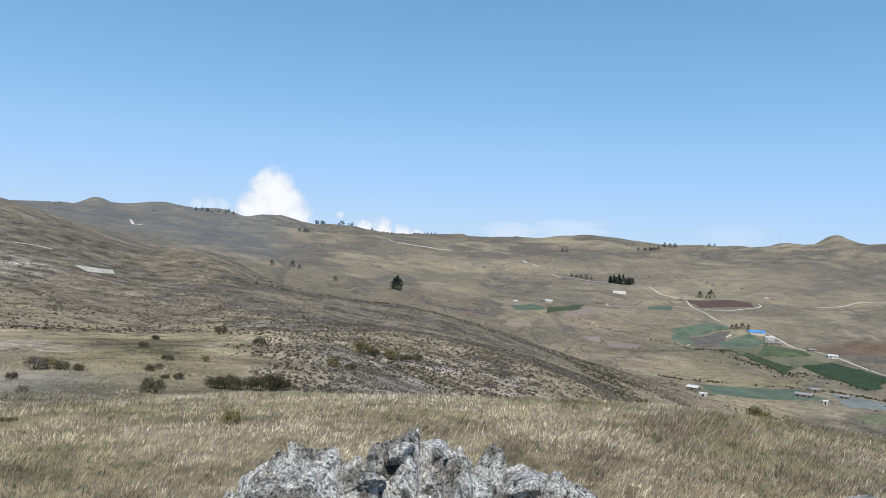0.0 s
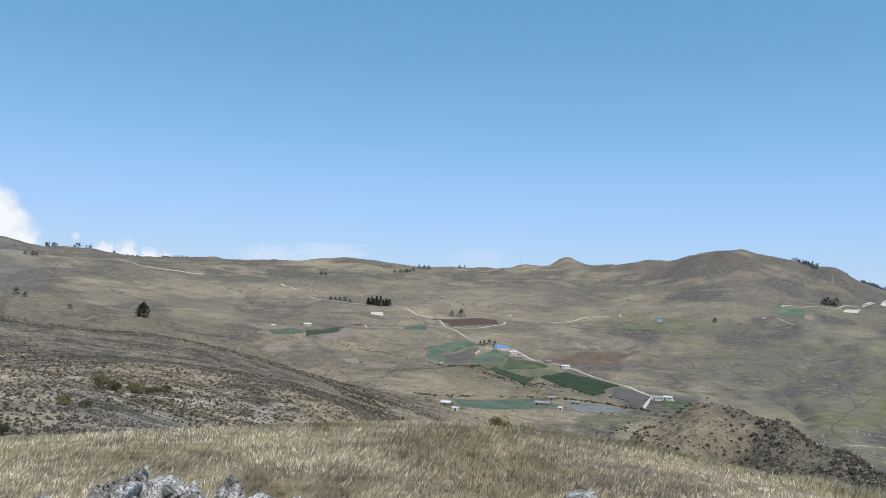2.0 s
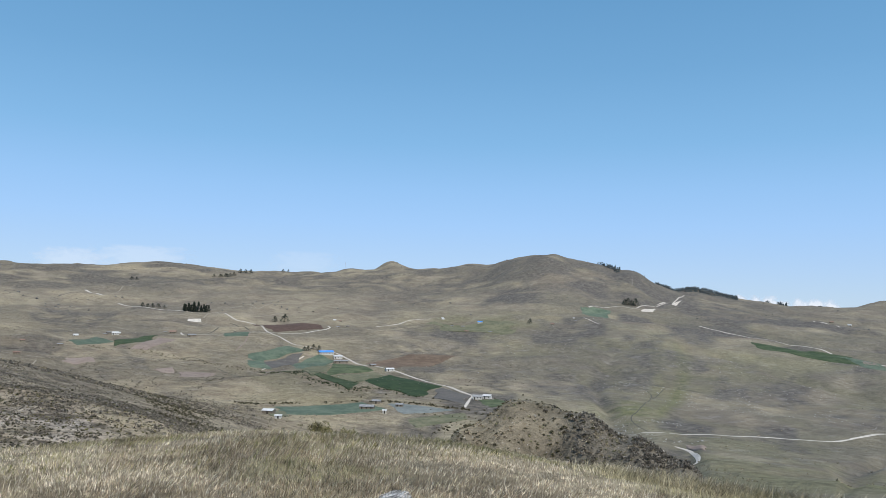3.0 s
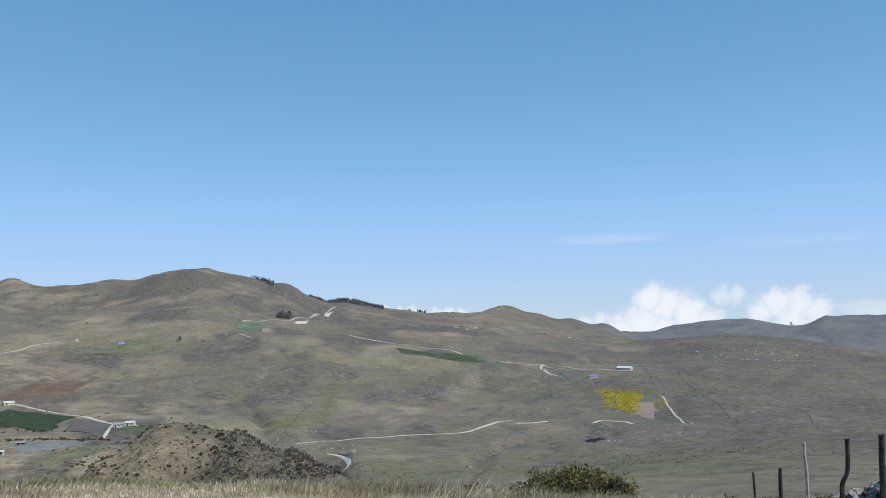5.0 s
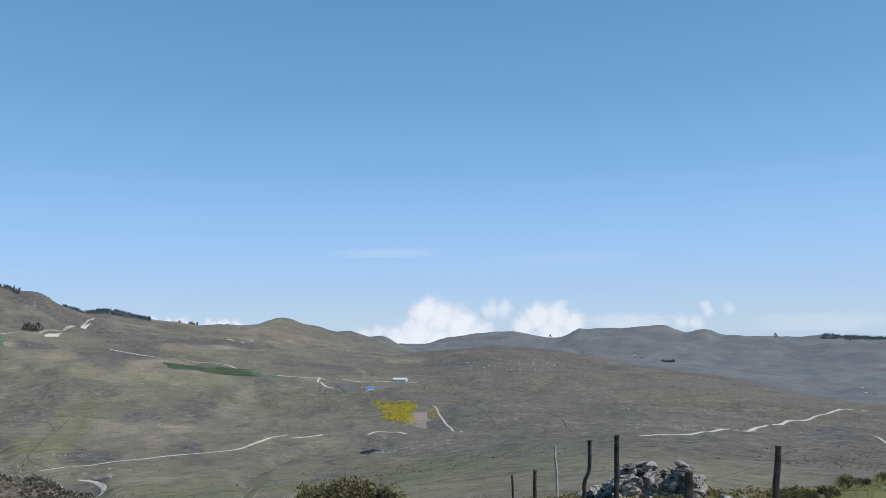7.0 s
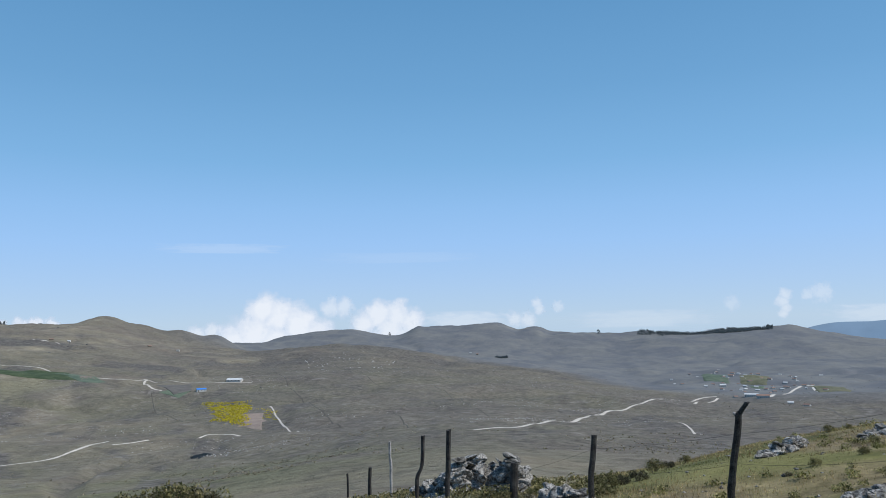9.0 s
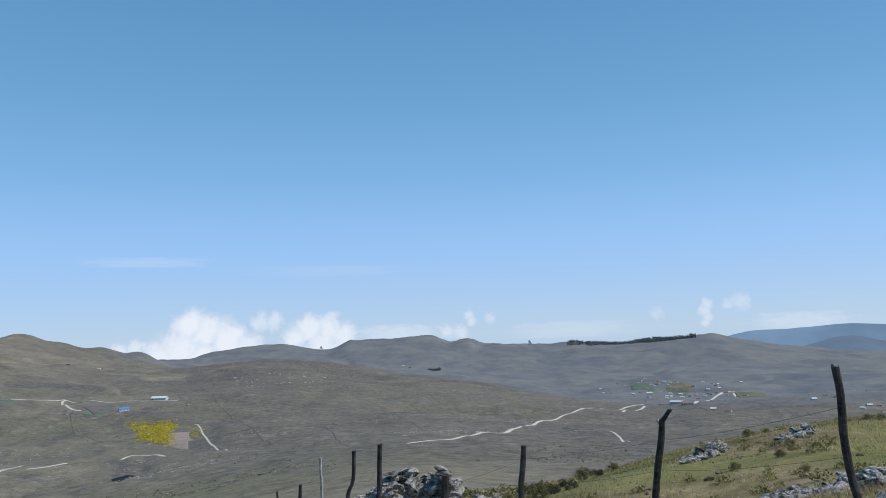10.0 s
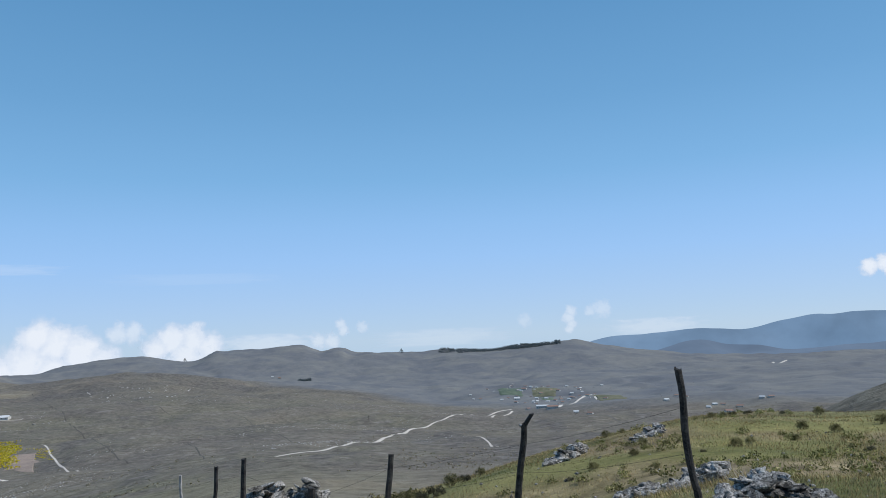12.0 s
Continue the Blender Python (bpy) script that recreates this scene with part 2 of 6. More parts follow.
def speckled(name, dark, light, scale, rough=0.9, bump=0.3, size=0.02, fine=6.0, lo=0.38, hi=0.62):
    """A matt surface with two scales of variation and a little relief; every object takes its own shade."""
    m, n, l, b = nodes_of(name)
    pos = n.new("ShaderNodeNewGeometry").outputs["Position"]
    big = noise_node(n, l, pos, scale, 4)
    small = noise_node(n, l, pos, scale * fine, 6)
    both = math_node(n, l, "ADD", math_node(n, l, "MULTIPLY", big, 0.55), math_node(n, l, "MULTIPLY", small, 0.45))
    col = ramp_node(n, l, both, (lo, dark), (hi, light))
    info = n.new("ShaderNodeObjectInfo").outputs["Random"]
    shade = ramp_node(n, l, info, (0.0, GREY(0.82)), (1.0, GREY(1.0)))
    l.new(mix_node(n, l, 1.0, col, shade, "MULTIPLY"), b.inputs["Base Color"])
    b.inputs["Roughness"].default_value = rough
    b.inputs["Specular IOR Level"].default_value = 0.2
    if bump:
        bump_node(n, l, small, b, bump, size)
    return m


def ground_material():
    m, n, l, b = nodes_of("upland_turf")
    pos = n.new("ShaderNodeNewGeometry").outputs["Position"]

    def at(name):
        k = n.new("ShaderNodeAttribute")
        k.attribute_name = name
        return k.outputs["Fac"]

    wide = noise_node(n, l, pos, 0.006, 5, 0.6, 0.8)
    mid = noise_node(n, l, pos, 0.030, 7, 0.68, 0.6)
    patch = noise_node(n, l, pos, 0.13, 6, 0.7, 0.4)
    small = noise_node(n, l, pos, 0.55, 6, 0.72)
    tuft = noise_node(n, l, pos, 1.6, 5, 0.7)
    upland = at("upland")
    close = at("close")
    tiny = noise_node(n, l, pos, 6.0, 6, 0.7)
    col = ramp_node(n, l, mid, (0.36, (0.172, 0.150, 0.117)), (0.46, (0.204, 0.179, 0.136)), (0.54, (0.224, 0.198, 0.147)), (0.64, (0.262, 0.232, 0.174)))
    tone = ramp_node(n, l, wide, (0.38, (0.84, 0.81, 0.83)), (0.46, (0.97, 0.95, 0.97)), (0.54, (1.03, 1.04, 1.01)), (0.62, (1.12, 1.09, 1.01)))
    col = mix_node(n, l, 1.0, col, tone, "MULTIPLY")
    col = mix_node(n, l, upland, col, ramp_node(n, l, mid, (0.40, (0.255, 0.217, 0.165)), (0.46, (0.286, 0.247, 0.184)), (0.50, (0.305, 0.268, 0.196)), (0.54, (0.322, 0.285, 0.208)), (0.60, (0.365, 0.322, 0.244))))
    col = mix_node(n, l, at("dry"), col, ramp_node(n, l, patch, (0.38, (0.30, 0.248, 0.160)), (0.5, (0.44, 0.375, 0.255)), (0.62, (0.56, 0.49, 0.35))))
    col = mix_node(n, l, at("green"), col, ramp_node(n, l, patch, (0.38, (0.122, 0.124, 0.062)), (0.62, (0.195, 0.194, 0.099))))
    turfy = ramp_node(n, l, patch, (0.38, (0.108, 0.110, 0.034)), (0.62, (0.205, 0.184, 0.066)))
    turfy = mix_node(n, l, math_node(n, l, "MULTIPLY", at("dry"), 0.9), turfy, ramp_node(n, l, small, (0.40, (0.17, 0.118, 0.050)), (0.60, (0.31, 0.225, 0.100))))
    col = mix_node(n, l, math_node(n, l, "MULTIPLY", at("green"), close), col, turfy)
    col = mix_node(n, l, math_node(n, l, "MULTIPLY", math_node(n, l, "MULTIPLY", at("dry"), close), 0.75), col, ramp_node(n, l, small, (0.40, (0.115, 0.088, 0.058)), (0.60, (0.26, 0.21, 0.14))))
    col = mix_node(n, l, at("heath"), col, ramp_node(n, l, patch, (0.40, (0.088, 0.080, 0.072)), (0.52, (0.122, 0.112, 0.100)), (0.62, (0.168, 0.155, 0.136))))
    col = mix_node(n, l, at("bare"), col, ramp_node(n, l, patch, (0.40, (0.20, 0.18, 0.155)), (0.6, (0.46, 0.425, 0.39))))
    spots = ramp_node(n, l, patch, (0.36, GREY(0.70)), (0.46, GREY(1.0)), (0.64, GREY(1.14)))
    fine = at("fine")
    col = mix_node(n, l, math_node(n, l, "MULTIPLY", fine, 0.8), col, spots, "MULTIPLY")
    fleck = ramp_node(n, l, small, (0.37, GREY(0.72)), (0.47, GREY(1.0)), (0.56, GREY(1.04)), (0.66, GREY(1.22)))
    col = mix_node(n, l, math_node(n, l, "ADD", math_node(n, l, "MULTIPLY", upland, 0.5), 0.5), col, fleck, "MULTIPLY")
    speck = ramp_node(n, l, tuft, (0.36, GREY(0.50)), (0.45, GREY(0.95)), (0.56, GREY(1.05)), (0.66, GREY(1.5)))
    col = mix_node(n, l, math_node(n, l, "MULTIPLY", upland, 0.85), col, speck, "MULTIPLY")
    blot = ramp_node(n, l, small, (0.36, GREY(0.62)), (0.45, GREY(1.0)), (0.57, GREY(1.0)), (0.66, GREY(1.3)))
    col = mix_node(n, l, math_node(n, l, "MULTIPLY", upland, fine), col, blot, "MULTIPLY")
    crisp = ramp_node(n, l, patch, (0.42, GREY(0.70)), (0.47, GREY(1.0)), (0.55, GREY(1.02)), (0.60, GREY(1.2)))
    col = mix_node(n, l, math_node(n, l, "MULTIPLY", upland, fine), col, crisp, "MULTIPLY")
    col = mix_node(n, l, upland, col, (1.06, 1.0, 0.91), "MULTIPLY")
    grain = ramp_node(n, l, tiny, (0.35, GREY(0.70)), (0.65, GREY(1.25)))
    col = mix_node(n, l, 0.8, col, grain, "MULTIPLY")
    # bluish grey turf: distance haze painted into the ground colour
    hazy_turf = ramp_node(n, l, mid, (0.36, (0.134, 0.140, 0.148)), (0.5, (0.150, 0.155, 0.160)), (0.64, (0.170, 0.172, 0.172)))
    hazy_turf = mix_node(n, l, 1.0, hazy_turf, ramp_node(n, l, wide, (0.40, (0.86, 0.88, 0.92)), (0.60, (1.12, 1.10, 1.04))), "MULTIPLY")
    l.new(mix_node(n, l, at("ridge"), col, hazy_turf), b.inputs["Base Color"])
    b.inputs["Roughness"].default_value, b.inputs["Specular IOR Level"].default_value = 0.95, 0.1
    h = math_node(n, l, "ADD", math_node(n, l, "MULTIPLY", mid, 4.0), math_node(n, l, "ADD", math_node(n, l, "MULTIPLY", patch, 1.8), math_node(n, l, "MULTIPLY", small, 0.7)))
    h = math_node(n, l, "MULTIPLY", h, math_node(n, l, "SUBTRACT", 1.0, math_node(n, l, "MAXIMUM", math_node(n, l, "MULTIPLY", close, 0.96), math_node(n, l, "MULTIPLY", at("ridge"), 0.93))))
    bump_node(n, l, h, b, 0.9, 1.0)
    return m


def stone_material(name, dark, mid_c, light, scale=9.0):
    """Weathered limestone with pale lichen and dark seams."""
    m, n, l, b = nodes_of(name)
    pos = n.new("ShaderNodeNewGeometry").outputs["Position"]
    a = noise_node(n, l, pos, scale, 8, 0.72, 0.5)
    c = noise_node(n, l, pos, scale * 5, 8, 0.75)
    d = noise_node(n, l, pos, scale * 0.45, 3, 0.5)
    e = noise_node(n, l, pos, scale * 13, 5, 0.7)
    col = ramp_node(n, l, a, (0.38, dark), (0.45, mid_c), (0.53, light), (0.62, mid_c))
    col = mix_node(n, l, 1.0, col, ramp_node(n, l, e, (0.40, GREY(0.30)), (0.47, GREY(0.95)), (0.57, GREY(1.1)), (0.63, GREY(1.5))), "MULTIPLY")
    blots = ramp_node(n, l, c, (0.40, GREY(0.10)), (0.46, GREY(0.8)), (0.54, GREY(1.05)), (0.60, GREY(1.5)))
    col = mix_node(n, l, 1.0, col, blots, "MULTIPLY")
    # broad darker grey patches, painted to stand in for more shaded crevices
    dark_patch = ramp_node(n, l, d, (0.40, (0.30, 0.29, 0.27)), (0.49, (1.0, 1.0, 1.0)))
    l.new(mix_node(n, l, 0.8, col, dark_patch, "MULTIPLY"), b.inputs["Base Color"])
    b.inputs["Roughness"].default_value = 0.92
    b.inputs["Specular IOR Level"].default_value = 0.2
    h = math_node(n, l, "ADD", a, math_node(n, l, "MULTIPLY", c, 0.6))
    bump_node(n, l, h, b, 1.0, 0.05)
    return m


def blade_material(name, *stops, patch=None):
    """Grass: each blade has its own colour between the stops, and the sward greens in patches."""
    m, n, l, b = nodes_of(name)
    geo = n.new("ShaderNodeNewGeometry")
    col = ramp_node(n, l, geo.outputs["Random Per Island"], *stops)
    if patch:
        p = ramp_node(n, l, noise_node(n, l, geo.outputs["Position"], 0.45, 3), (0.48, GREY(0)), (0.62, GREY(0.8)))
        col = mix_node(n, l, p, col, patch)
    brown = ramp_node(n, l, noise_node(n, l, geo.outputs["Position"], 0.22, 3), (0.50, GREY(0)), (0.64, GREY(0.4)))
    col = mix_node(n, l, brown, col, tuple(c * 0.72 for c in stops[0][1]))
    clump = ramp_node(n, l, noise_node(n, l, geo.outputs["Position"], 2.2, 4), (0.38, GREY(0.55)), (0.5, GREY(1.0)), (0.62, GREY(1.15)))
    col = mix_node(n, l, 0.9, col, clump, "MULTIPLY")
    tuft = ramp_node(n, l, noise_node(n, l, geo.outputs["Position"], 11.0, 3, 0.6), (0.41, GREY(0.34)), (0.49, GREY(0.95)), (0.58, GREY(1.4)))
    col = mix_node(n, l, 0.85, col, tuft, "MULTIPLY")
    l.new(col, b.inputs["Base Color"])
    b.inputs["Roughness"].default_value = 0.75
    b.inputs["Specular IOR Level"].default_value = 0.25
    glow = n.new("ShaderNodeBsdfTranslucent")
    l.new(col, glow.inputs["Color"])
    mx = n.new("ShaderNodeMixShader")
    mx.inputs["Fac"].default_value = 0.3
    l.new(b.outputs["BSDF"], mx.inputs[1])
    l.new(glow.outputs["BSDF"], mx.inputs[2])
    l.new(mx.outputs["Shader"], n["Material Output"].inputs["Surface"])
    return m


turf = ground_material()
limestone = stone_material("limestone", (0.19, 0.18, 0.165), (0.54, 0.52, 0.485), (0.84, 0.82, 0.78), 9.0)
greystone = stone_material("grey_limestone", (0.085, 0.080, 0.073), (0.27, 0.25, 0.22), (0.52, 0.49, 0.445), 5.0)
straw = blade_material("straw_grass", (0.0, (0.15, 0.110, 0.068)), (0.15, (0.44, 0.35, 0.24)), (0.45, (0.78, 0.66, 0.48)), (0.85, (0.96, 0.87, 0.70)), (0.92, (0.46, 0.40, 0.22)), (1.0, (0.22, 0.20, 0.09)), patch=(0.42, 0.375, 0.20))
thatch = blade_material("low_thatch", (0.0, (0.16, 0.125, 0.085)), (0.5, (0.36, 0.29, 0.20)), (0.85, (0.58, 0.49, 0.36)), (1.0, (0.30, 0.30, 0.15)), patch=(0.27, 0.26, 0.13))
green_blades = blade_material("green_grass", (0.0, (0.17, 0.17, 0.052)), (0.5, (0.28, 0.265, 0.095)), (0.8, (0.39, 0.33, 0.15)), (1.0, (0.50, 0.40, 0.21)), patch=(0.22, 0.235, 0.072))
scrub_leaf = blade_material("scrub_leaf", (0.0, (0.050, 0.050, 0.026)), (0.5, (0.105, 0.096, 0.050)), (0.85, (0.165, 0.14, 0.085)), (1.0, (0.25, 0.21, 0.14)))
grey_scrub = blade_material("grey_scrub_leaf", (0.0, (0.110, 0.094, 0.074)), (0.5, (0.205, 0.175, 0.137)), (0.9, (0.30, 0.27, 0.22)), (1.0, (0.46, 0.42, 0.355)))
olive_leaf = blade_material("olive_scrub_leaf", (0.0, (0.100, 0.098, 0.036)), (0.5, (0.20, 0.182, 0.070)), (1.0, (0.36, 0.29, 0.14)))
hedge_leaf = blade_material("hedge_leaf", (0.0, (0.035, 0.050, 0.024)), (0.6, (0.070, 0.090, 0.042)), (1.0, (0.13, 0.14, 0.075)))
russet = blade_material("russet_stalks", (0.0, (0.13, 0.088, 0.056)), (0.5, (0.36, 0.26, 0.17)), (1.0, (0.62, 0.48, 0.33)))
rust_grass = blade_material("rusty_tussock_grass", (0.0, (0.24, 0.165, 0.068)), (0.5, (0.41, 0.295, 0.130)), (0.85, (0.56, 0.42, 0.21)), (1.0, (0.31, 0.28, 0.105)))
needles = blade_material("conifer_needles", (0.0, (0.016, 0.026, 0.020)), (0.6, (0.035, 0.050, 0.036)), (1.0, (0.06, 0.075, 0.05)))
# paler and bluish: distance haze painted into the needles of far woods
hazy_needles = blade_material("hazy_conifer_needles", (0.0, (0.105, 0.128, 0.135)), (0.6, (0.155, 0.182, 0.180)), (1.0, (0.20, 0.22, 0.205)))
bark = speckled("bark", (0.07, 0.055, 0.04), (0.17, 0.14, 0.10), 6.0)
post_wood = speckled("weathered_post", (0.014, 0.013, 0.012), (0.085, 0.077, 0.070), 7.0, 0.85, 0.6, 0.02, 9.0)
pale_wood = speckled("bleached_post", (0.28, 0.26, 0.24), (0.55, 0.52, 0.49), 9.0, 0.85, 0.5, 0.01)
wire_metal = speckled("rusty_wire", (0.05, 0.04, 0.035), (0.10, 0.08, 0.07), 20.0, 0.6, 0)
rubble = speckled("pale_rubble", (0.36, 0.34, 0.31), (0.66, 0.63, 0.58), 0.3, 0.95, 0.2, 0.1)
dirt = speckled("pale_dirt", (0.46, 0.41, 0.345), (0.72, 0.66, 0.575), 0.25, 0.95, 0.2, 0.05)
pink_soil = speckled("pink_soil", (0.24, 0.185, 0.15), (0.34, 0.27, 0.22), 0.10, 0.95, 0.2, 0.1)
brown_soil = speckled("ploughed_soil", (0.085, 0.055, 0.042), (0.15, 0.10, 0.075), 0.12, 0.95, 0.3, 0.1)
red_soil = speckled("red_soil", (0.135, 0.095, 0.065), (0.20, 0.145, 0.10), 0.05, 0.95, 0.3, 0.1, 6.0, 0.43, 0.57)
crag = speckled("dark_crag", (0.075, 0.072, 0.070), (0.20, 0.19, 0.175), 0.08, 0.95, 0.3, 0.2)
mulch = speckled("grey_mulch", (0.135, 0.152, 0.138), (0.225, 0.24, 0.225), 0.08, 0.95, 0.2, 0.1)
grey_soil = speckled("grey_soil", (0.10, 0.092, 0.082), (0.155, 0.142, 0.126), 0.08, 0.95, 0.2, 0.1)
crop_dark = speckled("dark_crop", (0.024, 0.042, 0.017), (0.044, 0.068, 0.028), 0.08, 0.9, 0.3, 0.15, 6.0, 0.43, 0.57)
crop_lush = speckled("lush_crop", (0.062, 0.085, 0.040), (0.145, 0.165, 0.085), 0.09, 0.9, 0.3, 0.15, 6.0, 0.43, 0.57)
crop_teal = speckled("bluish_crop", (0.080, 0.112, 0.076), (0.145, 0.178, 0.122), 0.06, 0.9, 0.2, 0.15, 6.0, 0.43, 0.57)
crop_hill = speckled("hill_crop", (0.040, 0.060, 0.026), (0.072, 0.094, 0.045), 0.06, 0.9, 0.3, 0.15, 6.0, 0.43, 0.57)
yellow_bloom = blade_material("yellow_bloom", (0.0, (0.34, 0.30, 0.05)), (0.25, (0.72, 0.58, 0.03)), (0.8, (0.88, 0.72, 0.05)), (1.0, (0.36, 0.34, 0.09)))
pasture = speckled("green_pasture", (0.120, 0.122, 0.070), (0.200, 0.190, 0.118), 0.05, 0.9, 0.2, 0.15, 6.0, 0.43, 0.57)
adobe = speckled("adobe_wall", (0.20, 0.165, 0.125), (0.29, 0.245, 0.19), 0.8)
whitewash = speckled("whitewashed_wall", (0.50, 0.48, 0.44), (0.68, 0.66, 0.61), 0.8)
tin_white = speckled("pale_tin_roof", (0.50, 0.50, 0.49), (0.68, 0.68, 0.66), 0.5, 0.55)
tin_blue = speckled("blue_tin_roof", (0.05, 0.22, 0.70), (0.10, 0.34, 0.85), 0.5, 0.5)
tin_grey = speckled("grey_tin_roof", (0.20, 0.20, 0.20), (0.36, 0.36, 0.35), 0.5, 0.6)
tile_rust = speckled("rust_tile_roof", (0.24, 0.15, 0.115), (0.33, 0.22, 0.17), 0.5, 0.8)
door_dark = speckled("dark_opening", (0.03, 0.028, 0.025), (0.06, 0.05, 0.045), 2.0)
steel = speckled("mast_steel", (0.30, 0.28, 0.28), (0.42, 0.40, 0.40), 1.0, 0.5)
pond_water, _n, _l, _b = nodes_of("dark_pond_water")
_b.inputs["Base Color"].default_value, _b.inputs["Roughness"].default_value, _b.inputs["Specular IOR Level"].default_value = (0.012, 0.014, 0.013, 1), 0.6, 0.05
dark_turf = speckled("dark_bank_turf", (0.070, 0.064, 0.052), (0.13, 0.12, 0.095), 0.15, 0.95, 0.3, 0.1)
pale_turf = speckled("worn_pale_turf", (0.26, 0.225, 0.17), (0.38, 0.335, 0.265), 0.15, 0.95, 0.2, 0.1)
# ---- building helpers ----
def fill_mesh(name, co, faces_by_size, mats, smooth=False):
    """A mesh from arrays: points, and arrays of faces with three or four corners."""
    me = bpy.data.meshes.new(name)
    me.vertices.add(len(co))
    me.vertices.foreach_set("co", np.asarray(co, np.float32).ravel())
    loops = np.concatenate([f.ravel() for f in faces_by_size]).astype(np.int32)
    sizes = np.concatenate([np.full(len(f), f.shape[1]) for f in faces_by_size])
    me.loops.add(len(loops))
    me.loops.foreach_set("vertex_index", loops)
    me.polygons.add(len(sizes))
    me.polygons.foreach_set("loop_start", (np.cumsum(sizes) - sizes).astype(np.int32))
    me.update(calc_edges=True)
    for m in mats if isinstance(mats, (list, tuple)) else [mats]:
        me.materials.append(m)
    if smooth:
        me.shade_smooth()
    return me


def part(name, bm, material, parent, label=""):
    me = bpy.data.meshes.new(name)
    bm.to_mesh(me)
    bm.free()
    me.materials.append(material)
    ob = new(name, me)
    ob.parent = parent
    return tagged(ob, label)


def mesh_part(name, me, parent, label=""):
    ob = new(name, me)
    ob.parent = parent
    return tagged(ob, label)


def box_bm(x0, x1, y0, y1, z0, z1, bevel=0.0):
    bm = bmesh.new()
    bmesh.ops.create_cube(bm, size=1, matrix=Matrix.LocRotScale(((x0 + x1) / 2, (y0 + y1) / 2, (z0 + z1) / 2), None, (x1 - x0, y1 - y0, z1 - z0)))
    if bevel:
        bmesh.ops.bevel(bm, geom=bm.edges[:], offset=bevel, segments=1, affect="EDGES")
    return bm


# ---- ground ----
def bump_at(bearing, r, b, d, wb, wd):
    return np.exp(-(((bearing - b) / wb) ** 2 + ((r - d) / wd) ** 2))


# the drainage line that comes down the heathy hillside
BAND = [spot(*p) for p in ((-31, 380), (-28.7, 390), (-25.6, 389), (-21.5, 385), (-18.8, 337), (-16.0, 269), (-13.1, 225), (-10.1, 183), (-6, 165), (-1, 150), (5, 160), (12, 185))]


def near_band(x, y):
    """One along the drainage line, falling to nothing beside it."""
    x, y = np.asarray(x, float) + 9 * wave(x, y, 30, 151), np.asarray(y, float) + 9 * wave(x, y, 30, 152)
    best = np.full(x.shape, 1e9)
    for (ax, ay), (bx, by) in zip(BAND, BAND[1:]):
        s = np.clip(((x - ax) * (bx - ax) + (y - ay) * (by - ay)) / ((bx - ax) ** 2 + (by - ay) ** 2), 0, 1)
        best = np.minimum(best, np.hypot(x - ax - s * (bx - ax), y - ay - s * (by - ay)))
    return np.exp(-(best / 16.0) ** 2)


